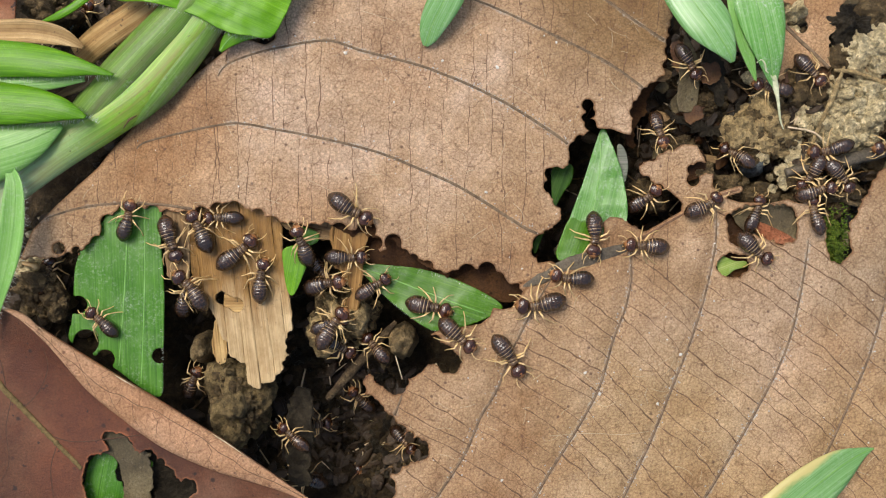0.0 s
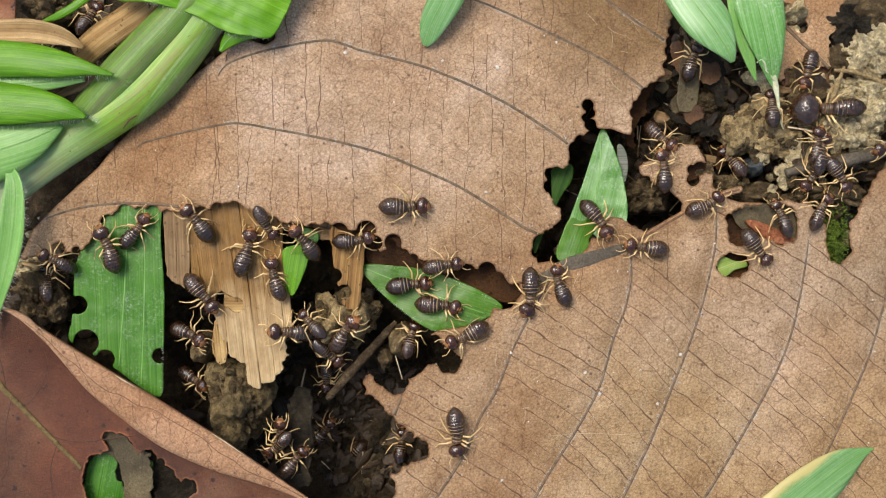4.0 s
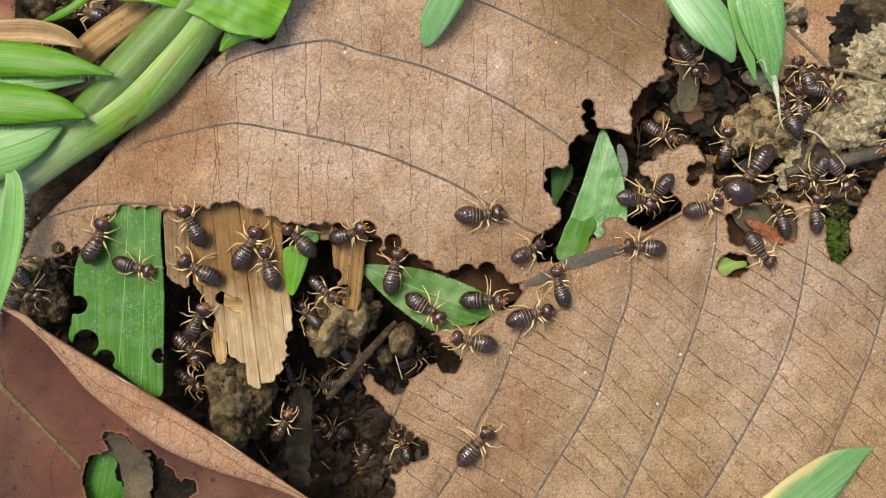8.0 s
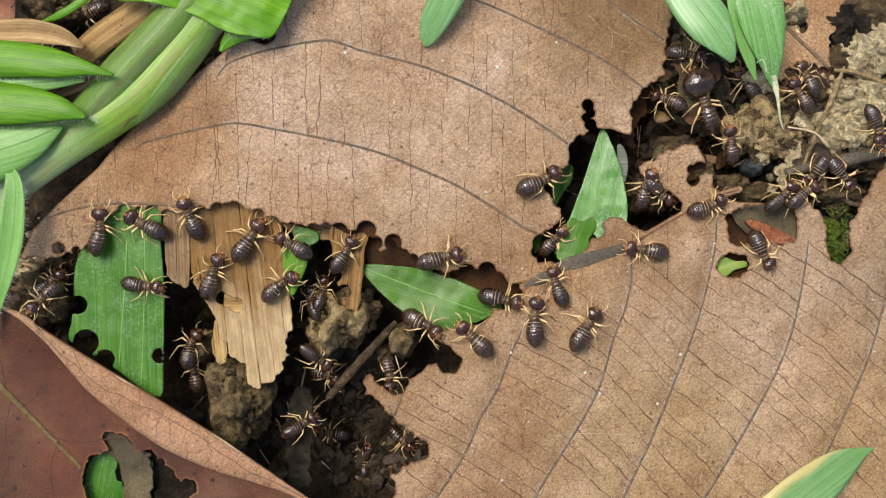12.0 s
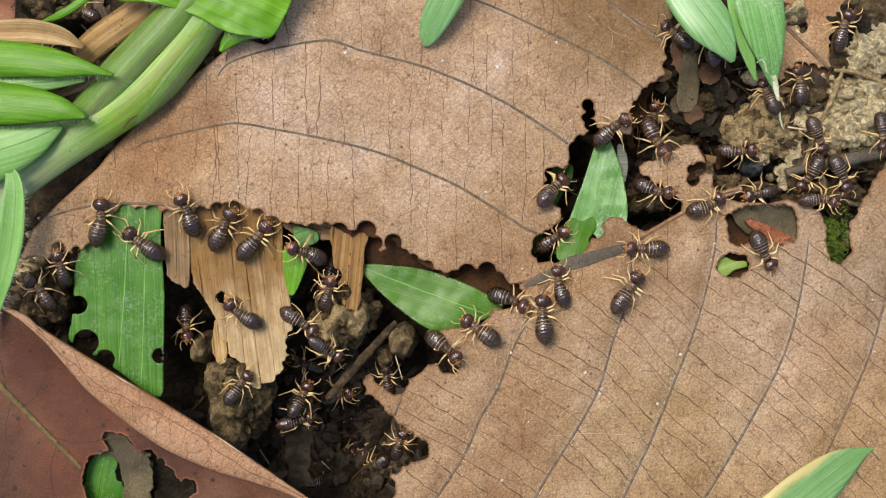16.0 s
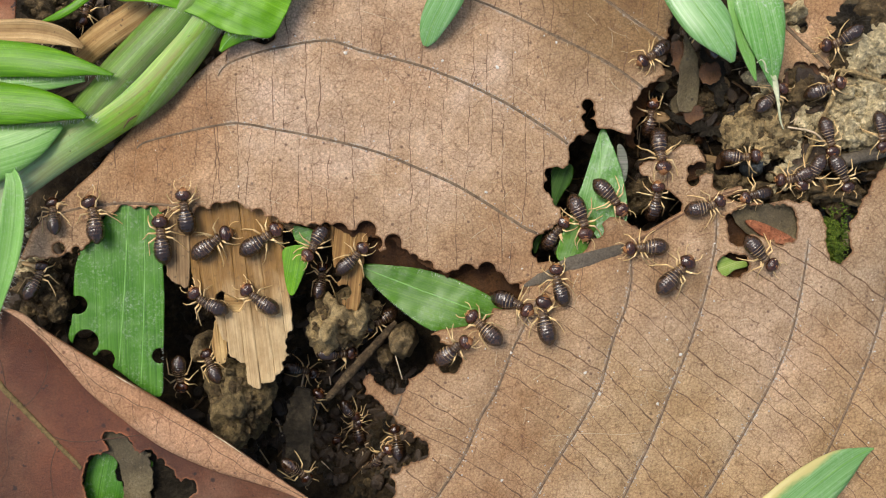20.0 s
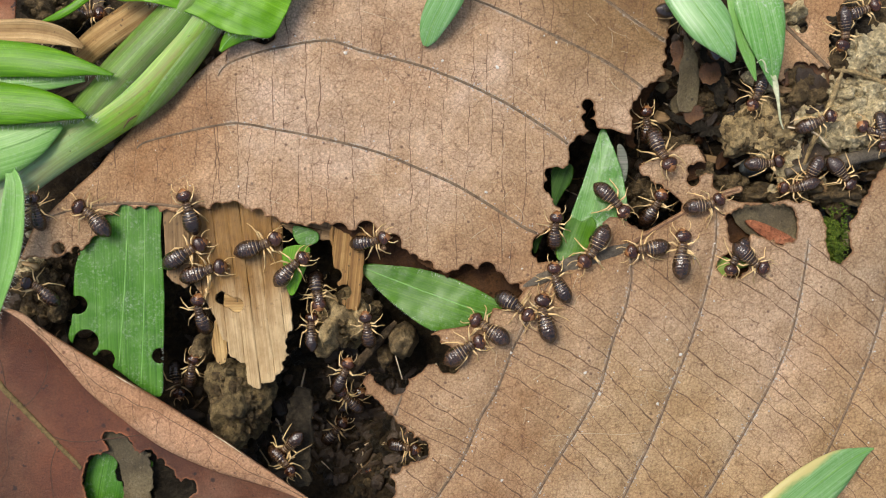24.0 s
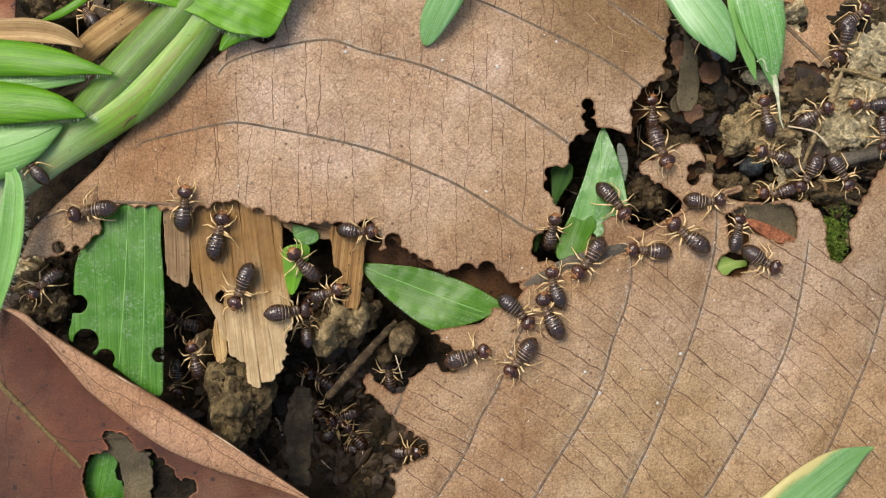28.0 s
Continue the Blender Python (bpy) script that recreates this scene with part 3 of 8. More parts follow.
def hairs(line, length, seed, every=0.3, thick=0.016, lift=0.2, fan=0.5):
    """Fine pale hairs standing out from an edge line (x, y, z)."""
    rng = random.Random(seed)
    line = spline(line, 10)
    way = np.gradient(line[:, :2], axis=0)
    geos, run = [], 0.0
    for i in range(1, len(line)):
        seg = float(np.linalg.norm(line[i] - line[i - 1]))
        run += seg
        while run > every:
            run -= every
            d = way[i] / (np.hypot(*way[i]) + 1e-9)
            a = math.atan2(d[1], d[0]) + math.pi / 2 + rng.uniform(-fan, fan)
            l = length * rng.uniform(0.5, 1.2)
            p = line[i - 1] + (line[i] - line[i - 1]) * rng.random()
            tip = p + (math.cos(a) * l, math.sin(a) * l, rng.uniform(-0.1, lift) * l)
            geos.append(tube([p, (p + tip) / 2 + (0, 0, 0.1 * l), tip], [thick, thick * 0.8, thick * 0.4], 3))
    return join(geos)


# ---- ground ----
def wobble(x, y, scale, seed, octaves=1):
    """Smooth noise at arrays x, y (plan millimetres); about -1 to 1."""
    flat = [noise.fractal((a / scale, b / scale, seed), 0.9, 2.1, octaves) if octaves > 1 else noise.noise((a / scale, b / scale, seed))
            for a, b in zip(np.ravel(x), np.ravel(y))]
    return np.reshape(flat, np.shape(x))


def hill(x, y, cx, cy, sx, sy, top):
    return top * np.exp(-((x - cx) / sx) ** 2 - ((y - cy) / sy) ** 2)


def ground_height(x, y):
    """Soil below the leaf litter: a hollow under the gnawed gap, a clay bank at the upper right."""
    z = -12.5 + hill(x, y, 53, 20, 17, 13, 10.0) + hill(x, y, -52, -5, 7, 11, 8.0) + hill(x, y, 36, 15, 9, 8, 4.0)
    z = z + hill(x, y, 5, 22, 17, 6, 9.6) + hill(x, y, 32, -18, 18, 8, 9.6) + hill(x, y, -46, -24, 9, 5, 9.0) + hill(x, y, -44, 26, 9, 7, 7.0) + hill(x, y, -13, -24, 10, 9, -8.0)
    near = np.exp(-(np.hypot(x, y) / 300) ** 2)
    return z + near * (1.5 * wobble(x, y, 6.0, 3.1, 4) + 0.35 * wobble(x, y, 1.3, 8.2, 2))


def build_ground():
    inner = np.arange(-66, 66.01, 0.55)
    outer = np.array([68, 72, 80, 95, 125, 200, 400, 900, 2500, 8000, 30000, 120000, 500000, 2000000.0])
    xs = np.concatenate([-outer[::-1], inner, outer])
    inner = np.arange(-42, 42.01, 0.55)
    ys = np.concatenate([-outer[::-1] * 1.0, inner[(inner > -67)], outer])
    gx, gy = np.meshgrid(xs, ys)
    verts = np.stack([gx, gy, ground_height(gx, gy)], 2).reshape(-1, 3)
    n = len(xs)
    faces = [[r * n + c, r * n + c + 1, (r + 1) * n + c + 1, (r + 1) * n + c] for r in range(len(ys) - 1) for c in range(n - 1)]
    me = bpy.data.meshes.new("ground")
    me.from_pydata((verts * MM).tolist(), [], faces)
    me.materials.append(SOIL)
    me.polygons.foreach_set("use_smooth", [True] * len(faces))
    return tagged(new("ground", me), "damp dark crumbly soil under the leaf litter", "soil", kind="structure")


build_ground()


# ---- the large fallen leaf ----
UPPER = [(-52.30, -1.20), (-50.82, 2.52), (-48.23, 5.32), (-45.78, 7.63), (-43.12, 10.15), (-40.88, 12.81), (-38.08, 15.61), (-34.58, 18.55), (-31.08, 21.35), (-27.58, 24.08), (-24.78, 26.18), (-21.98, 25.27), (-20.79, 25.97), (-20.58, 28.77), (-18.83, 30.87), (-17.78, 34.37), (-5.88, 35.77), (15.12, 35.77), (28.42, 35.77), (29.12, 29.47), (28.56, 26.67), (28.07, 23.87), (27.72, 21.28), (25.62, 20.51), (25.62, 18.83), (23.94, 17.85), (24.36, 15.89), (23.94, 14.07), (22.47, 14.35), (21.07, 14.91), (18.62, 15.05), (17.36, 13.86), (16.24, 11.97), (16.10, 10.01), (14.07, 9.87), (12.88, 8.96), (14.14, 7.77), (14.07, 6.23), (15.26, 4.41), (14.07, 2.52), (12.46, 1.75), (11.27, 0.63), (11.76, -1.75), (13.37, -1.47), (14.42, -2.03), (12.32, -3.43), (9.87, -4.13), (8.33, -4.43), (7.07, -2.87), (4.41, -2.50), (1.80, -2.60), (0.20, -3.08), (-1.00, -2.50), (-3.10, -1.26), (-4.35, -0.55), (-5.30, 0.28), (-7.15, -0.07), (-7.85, -0.35), (-8.70, 1.10), (-10.50, 2.40), (-11.35, 2.30), (-14.40, 2.65), (-17.43, 2.36), (-19.32, 2.43), (-21.98, 3.41), (-23.94, 4.81), (-25.83, 5.37), (-27.44, 4.39), (-29.68, 4.25), (-31.78, 4.39), (-33.53, 4.25), (-34.44, 4.53), (-38.08, 4.81), (-39.83, 4.95), (-41.02, 4.41), (-42.00, 2.30), (-43.20, 0.70), (-44.50, -0.60), (-46.10, -1.00), (-47.60, -1.00), (-49.20, -1.30), (-51.00, -1.70)]
LOWER = [(8.47, -7.28), (10.22, -4.97), (14.07, -2.59), (15.82, -2.03), (17.92, 0.07), (18.97, 2.52), (20.72, 3.99), (22.68, 3.85), (24.78, 2.73), (27.02, 2.87), (29.12, 4.41), (28.84, 6.23), (25.62, 8.33), (23.94, 10.15), (24.36, 10.99), (26.32, 11.69), (28.77, 13.02), (31.64, 12.95), (32.76, 10.57), (33.60, 9.17), (33.46, 7.77), (35.42, 6.23), (36.82, 5.81), (40.32, 5.67), (43.12, 6.23), (45.36, 5.95), (46.76, 4.69), (47.60, 2.87), (47.88, 0.07), (48.58, -1.33), (49.42, -1.47), (50.26, 0.07), (50.12, 2.73), (51.10, 4.83), (52.08, 6.72), (53.27, 9.03), (54.88, 10.85), (59.92, 12.53), (61.32, -11.13), (61.32, -36.33), (29.12, -36.33), (-5.88, -36.33), (-6.30, -30.73), (-6.58, -27.37), (-5.74, -26.53), (-3.43, -26.25), (-2.24, -24.57), (-3.08, -23.59), (-4.48, -23.45), (-5.46, -22.12), (-7.28, -21.35), (-8.33, -19.67), (-9.38, -18.55), (-10.36, -17.43), (-10.36, -15.61), (-9.38, -15.19), (-8.12, -16.17), (-6.58, -17.71), (-5.74, -17.71), (-4.34, -16.03), (-2.73, -15.33), (-1.54, -13.93), (0.28, -15.05), (2.17, -14.63), (1.68, -13.51), (-0.28, -11.97), (-1.54, -10.57), (-0.28, -10.01), (1.82, -9.73), (4.62, -9.31), (5.88, -8.33), (6.16, -7.28), (7.42, -7.49)]
GNAWED = [
    ([(-51.00, -2.00), (-48.90, -1.60), (-45.70, -1.30), (-43.60, 0.10), (-42.00, 2.10), (-39.83, 4.65), (-34.44, 4.23), (-33.53, 3.95), (-31.78, 4.09), (-29.68, 3.95), (-25.83, 4.93), (-21.98, 3.11)], 0.45, 0.95),
    ([(-21.98, 3.01), (-19.60, 2.35), (-17.43, 1.96), (-14.80, 2.20)], 0.5, 1.05),
    ([(11.57, -0.28), (12.76, 1.75), (14.37, 2.52), (15.56, 4.41), (14.37, 6.72), (13.18, 8.96), (16.40, 9.87), (16.54, 11.97), (18.92, 15.05)], 0.45, 0.9),
    ([(24.29, 14.07), (24.29, 17.85), (25.97, 19.67), (28.28, 21.77), (28.91, 26.67), (29.47, 29.47)], 0.45, 0.9),
    ([(22.68, 3.85), (24.78, 2.73), (27.02, 2.87), (29.12, 4.41), (28.84, 6.23), (25.62, 8.33), (23.94, 10.15), (26.32, 11.69), (28.77, 13.02), (31.64, 12.95), (33.46, 9.17)], 0.3, 0.62),
    ([(43.12, 6.23), (45.36, 5.95), (46.76, 4.69), (47.60, 2.87), (47.88, 0.07), (48.58, -1.33), (49.42, -1.47), (50.26, 0.07), (50.12, 2.73), (51.10, 4.83), (52.08, 6.72), (53.27, 9.03), (54.88, 10.85)], 0.25, 0.5),
    ([(-6.58, -30.03), (-6.58, -27.37), (-3.43, -26.25), (-2.24, -24.57), (-5.46, -22.12), (-8.33, -19.67), (-10.36, -17.43), (-10.36, -15.61), (-9.38, -15.19)], 0.4, 0.9),
    ([(-8.12, -16.17), (-5.74, -17.71), (-4.34, -16.03), (-1.54, -13.93), (1.12, -14.98), (1.68, -13.51), (-1.54, -10.57)], 0.35, 0.8),
]
LEAF_HOLE = [(35.56, 3.85), (37.38, 4.97), (40.32, 5.25), (42.98, 4.83), (43.68, 2.87), (43.33, 0.91), (42.00, 0.77), (39.62, 1.75), (37.94, 2.03), (37.24, 0.63), (35.98, 1.19)]
SMALL_HOLE = [(34.30, -1.75), (35.42, -0.91), (36.96, -1.05), (37.66, -2.03), (36.82, -3.01), (35.14, -3.15)]
TWICE = [[(35.56, 3.85), (37.38, 4.97), (40.32, 5.25), (42.98, 4.83), (43.68, 2.87), (43.33, 0.91)], [(42.00, 0.77), (39.62, 1.75), (37.94, 2.03), (37.24, 0.63), (35.98, 1.19), (35.56, 3.85)], [(34.30, -1.75), (35.42, -0.91), (36.96, -1.05), (37.66, -2.03), (36.82, -3.01), (35.14, -3.15), (34.30, -1.75)]]
LONE_BITES = [(-14.5, 2.66, 0.65), (-12.9, 2.05, 1.2), (-8.4, 0.75, 0.9), (-6.2, 0.8, 1.05), (-4.8, -0.55, 0.55), (-3.7, -1.25, 0.65), (-2.9, -1.8, 0.55), (-1.9, -2.1, 0.7), (-0.55, -3.25, 0.65), (1.35, -3.45, 0.8), (3.0, -2.94, 1.1), (5.46, -2.7, 1.1), (6.9, -3.6, 0.75), (*(17.99, 17.85), 0.75), (*(18.34, 16.87), 0.6), (*(17.78, 16.31), 0.55), (*(18.34, 15.47), 0.75), (*(31.92, 10.01), 0.85), (*(31.08, 8.61), 0.8), (*(-25.90, 5.11), 0.85),
              (-9.5, 2.3, 1.2), (*(-47.7, 0.1), 0.75), (-45.6, -0.15, 0.5), (*(19.04, 2.31), 1.0), (*(14.07, 9.03), 1.2), (*(12.32, 0.63), 1.2), (*(30.94, 9.87), 0.6)]
SECOND_VEINS = [
    [(-38.22, 12.53), (-37.03, 13.37), (-31.78, 14.63), (-26.04, 15.61), (-21.28, 14.91), (-15.68, 13.86), (-8.68, 12.18), (-3.08, 10.01), (1.96, 7.77), (6.72, 4.83), (10.22, 2.59), (12.88, 1.19), (14.42, -1.47)],
    [(-27.93, 21.42), (-26.88, 22.82), (-24.08, 24.01), (-19.88, 25.06), (-14.28, 25.83), (-10.08, 24.57), (-3.08, 22.82), (3.22, 20.37), (8.12, 17.92), (12.32, 15.33), (15.82, 12.81), (17.22, 9.87)],
    [(-1.68, 33.67), (3.22, 31.22), (6.72, 29.82), (12.32, 27.23), (17.92, 24.57), (22.12, 22.12), (25.62, 19.46)],
    [(-50.68, 3.22), (-46.48, 4.83), (-40.88, 5.67), (-33.88, 5.39), (-28.28, 4.27)],
    [(12.32, 35.07), (19.32, 32.27), (24.22, 28.77), (28.42, 25.97)],
    [(14.07, -2.73), (10.92, -7.98), (8.47, -12.88), (6.72, -17.43), (4.62, -20.93), (2.87, -25.13), (-0.28, -30.03), (-3.08, -34.23)],
    [(23.38, -0.28), (23.38, -3.43), (22.68, -7.28), (21.07, -11.48), (19.32, -17.43), (15.82, -23.73), (12.32, -29.33), (9.52, -34.23)],
    [(34.02, 4.97), (33.88, 0.77), (32.62, -5.53), (30.87, -11.13), (28.42, -17.43), (25.62, -24.43), (22.47, -30.87), (21.07, -34.23)],
    [(45.36, 1.12), (44.87, -2.73), (43.68, -9.03), (42.07, -13.93), (39.62, -18.83), (36.12, -25.13), (32.62, -30.87), (30.52, -34.23)],
    [(56.42, 1.47), (55.37, -4.13), (53.62, -11.13), (51.52, -16.73), (48.02, -24.43), (44.52, -30.87), (42.42, -34.23)],
    [(-3.43, -14.63), (-4.34, -16.17), (-5.88, -20.23), (-7.28, -23.38), (-8.33, -26.18)],
]
MIDRIB = [(9.87, -4.69), (12.32, -3.57), (15.12, -2.17), (18.62, -0.98), (22.82, 0.35), (26.32, 2.31), (29.12, 3.92), (33.32, 6.23), (36.82, 7.42)]
MIDRIB_END = [(42.77, 9.52), (45.22, 10.08), (48.72, 10.71), (52.22, 11.55), (57.12, 12.81)]
VEIN_LINES = [spline(v, 8) for v in SECOND_VEINS]
BITES = [b for i, (p, s, l) in enumerate(GNAWED) for b in nibbles(p, 40 + i, s, l)] + LONE_BITES + [b for i, p in enumerate(TWICE) for b in nibbles(p, 70 + i, 0.25, 0.55, 0.1, False)]


def leaf_field(x, y):
    f = np.maximum(inside(UPPER, x, y), inside(LOWER, x, y))
    f = np.minimum(f, -np.maximum(inside(LEAF_HOLE, x, y), inside(SMALL_HOLE, x, y)))
    f = bitten(f, x, y, BITES)
    return np.maximum(f, 0.42 - away(spline(MIDRIB, 6), x, y))


def leaf_height(x, y):
    """Slightly quilted between the veins, with slow waves."""
    d = np.full(np.shape(x), 1e9)
    for v in VEIN_LINES:
        d = np.minimum(d, away(v[::3], x, y))
    z = 0.55 * wobble(x, y, 22.0, 5.5) + 0.14 * wobble(x, y, 4.5, 1.5) + 0.07 * wobble(x, y, 1.9, 3.5) - 0.28 * np.exp(-(d / 1.1) ** 2)
    rib = away(spline(MIDRIB, 4), x, y)
    (ax, ay), (bx, by) = (6.72, 29.82), (25.62, 19.46)
    past = ((x - ax) * (by - ay) - (y - ay) * (bx - ax)) / math.hypot(bx - ax, by - ay)
    dip = np.clip(-past, 0, 14) * np.clip((y - 12) / 10, 0, 1)
    return z - 0.25 * np.exp(-(rib / 2.0) ** 2) + hill(x, y, -42, 10, 9, 9, -0.9) - 0.26 * dip


def on_leaf(line, lift=0.0):
    """The runs of a plan line that lie on the leaf, raised onto its surface."""
    line = np.asarray(line)
    keep = leaf_field(line[:, 0], line[:, 1]) > 0.1
    z = leaf_height(line[:, 0], line[:, 1]) + lift
    runs, run = [], []
    for p, k, h in zip(line, keep, z):
        if k:
            run.append((p[0], p[1], h))
        elif run:
            runs.append(run)
            run = []
    return [r for r in runs + [run] if len(r) > 2]


def along(line, s):
    run = np.concatenate([[0], np.cumsum(np.hypot(*np.diff(line, axis=0).T))])
    return np.array([np.interp(s, run, line[:, 0]), np.interp(s, run, line[:, 1])]), run[-1]


def sunk(run, thick, deep=0.08):
    """A vein that sinks into the leaf skin here and there."""
    return [(x, y, z - thick * (deep + 0.6 * noise.noise((x * 0.7, y * 0.7, 6.0)))) for x, y, z in run]


def cross_veins(a, b, seed, gap, slant):
    """The ladder of thin veins between two neighbouring side veins: wavering lines that slant outwards and fork."""
    rng = random.Random(seed)
    geos, s = [], 0.3
    length = along(a, 0)[1]
    while s < length:
        p, _ = along(a, s)
        down = p[1] - slant + rng.uniform(-0.5, 0.5)
        q = np.array((np.interp(down, b[::-1, 1], b[::-1, 0]), down))
        span = float(np.hypot(*(q - p)))
        if b[-1, 1] < down < b[0, 1] and span > 1:
            n = max(4, int(span / 1.0))
            nx, ny = (q - p)[::-1] / span * (-1, 1)
            bow, path = rng.uniform(-0.2, 0.6), []
            for i in range(n + 1):
                t = i / n
                jig = bow * math.sin(math.pi * t) + (rng.uniform(-0.15, 0.15) if 0 < i < n else 0)
                path.append(p + (q - p) * t + np.array((nx, ny)) * jig)
            if rng.random() < 0.2:
                cut = int(n * rng.uniform(0.4, 0.7))
                path = path[:cut + 2] if rng.random() < 0.5 else path[cut:]
            thick = rng.uniform(0.055, 0.1)
            for run in on_leaf(spline(path, 2), -0.01):
                geos.append(tube(sunk(run, thick), thick, 4, 0.7))
            for _ in range(rng.randrange(0, 4)):
                tail = [path[rng.randrange(len(path))]]
                side = rng.choice((-1, 1))
                way = (q - p) / span * rng.uniform(-0.5, 0.5) + np.array((nx, ny)) * side
                for _ in range(rng.randrange(2, 4)):
                    tail.append(tail[-1] + way * rng.uniform(0.35, 0.7))
                for run in on_leaf(spline(tail, 3), -0.012):
                    geos.append(tube(run, 0.035, 4, 0.7))
        s += gap * rng.uniform(0.7, 1.3)
    return geos


def upright_veins():
    """The ladder between the side veins of the upper half, nearly square to them."""
    rng = random.Random(61)
    geos = []
    order = [VEIN_LINES[i] for i in (3, 0, 1, 2, 4)]
    for low in range(-1, 5):
        x = -46.0
        while x < 28:
            def level(k):
                if k < 0:
                    return -6.0
                line = order[k]
                return float(np.interp(x, line[:, 0], line[:, 1])) if line[0, 0] < x < line[-1, 0] else None
            known = [v for v in (level(k) for k in range(low + 1)) if v is not None]
            y0 = level(low)
            above = [v for v in (level(k) for k in range(low + 1, 5)) if v is not None]
            y1 = min(above) if above else 35.0
            if y0 is not None and y1 - y0 > 1.0:
                n = max(4, int((y1 - y0) / 0.9))
                drift, bow, path = rng.uniform(-0.9, 0.4), rng.uniform(-0.5, 0.5), []
                for i in range(n + 1):
                    t = i / n
                    path.append((x + drift * (1 - t) + bow * math.sin(math.pi * t) + (rng.uniform(-0.14, 0.14) if 0 < i < n else 0), y0 + (y1 - y0) * t))
                path = np.array(path)
                if rng.random() < 0.3:
                    cut = int(n * rng.uniform(0.35, 0.65))
                    path = path[:cut + 2] if rng.random() < 0.5 else path[cut:]
                thick = rng.uniform(0.05, 0.09)
                for run in on_leaf(spline(path, 2), -0.01):
                    geos.append(tube(sunk(run, thick, 0.2), thick, 4, 0.7))
                for _ in range(rng.randrange(1, 6)):
                    p = path[rng.randrange(len(path))]
                    a = rng.choice((0.35, math.pi - 0.35)) + rng.uniform(-0.5, 0.5)
                    tail = [p]
                    for _ in range(rng.randrange(2, 5)):
                        tail.append(tail[-1] + np.array((math.cos(a), math.sin(a))) * rng.uniform(0.4, 0.8))
                        a += rng.uniform(-0.7, 0.7)
                    for run in on_leaf(spline(tail, 3), -0.012):
                        geos.append(tube(run, 0.035, 4, 0.7))
            x += rng.uniform(1.7, 3.2)
    return geos


def build_leaf():
    verts, faces, _ = sheet(leaf_field, (-54, -37, 62, 36), 0.22, leaf_height, 0.3)
    near = np.full(len(verts), 1e9)
    for v in VEIN_LINES:
        near = np.minimum(near, away(v[::2], verts[:, 0], verts[:, 1]))
    geo = verts, faces, np.stack([np.minimum(near, 9), np.clip(leaf_field(verts[:, 0], verts[:, 1]), 0, 9)], 1)
    leaf = part("fallen_leaf", geo, LEAF, None, "large dry brown fallen leaf with gnawed scalloped holes", "leaf")
    for v in VEIN_LINES:
        line = spline(v[::4], 5)
        for run in on_leaf(line, -0.02):
            r = np.interp(np.linspace(0, 1, len(run)), [0, 0.15, 0.85, 1], [0.1, 0.155, 0.2, 0.2])
            part("side_vein", tube(run, r, 6, 0.6), VEIN, leaf)
    l = VEIN_LINES[5:]
    geos = upright_veins()
    far = l[4] + (9.0, -2.0)
    for i, (a, b, lean) in enumerate(((l[5], l[0], 5.0), (l[0], l[1], 6.0), (l[1], l[2], 7.0), (l[2], l[3], 7.0), (l[3], l[4], 7.0), (l[4], far, 7.0))):
        geos += cross_veins(a, b, 90 + i, 2.3, lean)
    part("vein_network", join(geos), VEINLET, leaf, "thin ladder of cross veins", kind="stuff")
    rib = spline([(x, y, -0.03) for x, y in MIDRIB], 10)
    rib[:, 2] += leaf_height(rib[:, 0], rib[:, 1])
    rng = random.Random(5)
    r = np.interp(np.linspace(0, 1, len(rib)), [0, 0.12, 0.36, 0.48, 0.58, 1], [0.12, 0.75, 0.95, 0.7, 0.2, 0.2]) * (1 + 0.03 * np.sin(np.arange(len(rib)) * 0.9) + 0.03 * np.sin(np.arange(len(rib)) * 2.3))
    half = int(len(rib) * 0.56)
    part("midrib", tube(rib[:half + 1], r[:half + 1], 14, 0.2), RIB, leaf, "worn mottled grey midrib")
    part("midrib", tube(rib[half - 4:], r[half - 4:] * 0.9, 8, 0.4), VEINLET, leaf, "thin brown end of the midrib")
    # crumbs and pale scratches on the leaf
    rng = random.Random(11)
    scratch, crumbs = [], []
    while len(scratch) < 150:
        x, y, a, n = rng.uniform(-46, 54), rng.uniform(-30, 30), rng.uniform(0, 6.3), rng.uniform(0.6, 2.6)
        bend = rng.uniform(-0.5, 0.5)
        line = np.array([(x + math.cos(a + bend * t) * n * t, y + math.sin(a + bend * t) * n * t) for t in np.linspace(0, 1, 6)])
        for run in on_leaf(line, 0.03):
            scratch.append(tube(run, rng.uniform(0.016, 0.034), 3))
    for line in ([(13.16, -23.17), (17.92, -22.89), (22.12, -23.03), (25.62, -22.68)], [(14.07, -13.93), (17.22, -15.47), (19.32, -17.43)], [(8.47, 20.37), (10.92, 18.97), (12.32, 17.57)], [(-6.58, 20.23), (-5.53, 18.97)], [(-21.98, 6.23), (-19.88, 5.53)], [(-21.42, 5.25), (-20.16, 6.37)],
                 [(-31.78, -8.33), (-33.88, -6.93)], [(17.92, -18.48), (20.02, -19.53), (21.42, -18.97)], [(35.42, -14.63), (38.22, -15.89)], [(-16.73, 8.61), (-12.88, 6.72)], [(-10.08, 29.47), (-5.88, 28.21)], [(-38.78, 22.47), (-36.54, 21.42)]):
        for run in on_leaf(spline(line, 6), 0.03):
            scratch.append(tube(run, 0.03, 3))
    part("plant_fibre", join(scratch), CHAFF, leaf, "pale loose plant fibres", kind="stuff")
    spots = [(29.54, -13.09), (7.28, -28.63), (-0.07, 23.31), (19.46, -17.99), (17.64, -15.33), (26.67, -19.25), (14.07, 25.62), (-12.04, 24.22), (6.72, 22.47), (8.47, -12.88), (5.32, 7.07)]
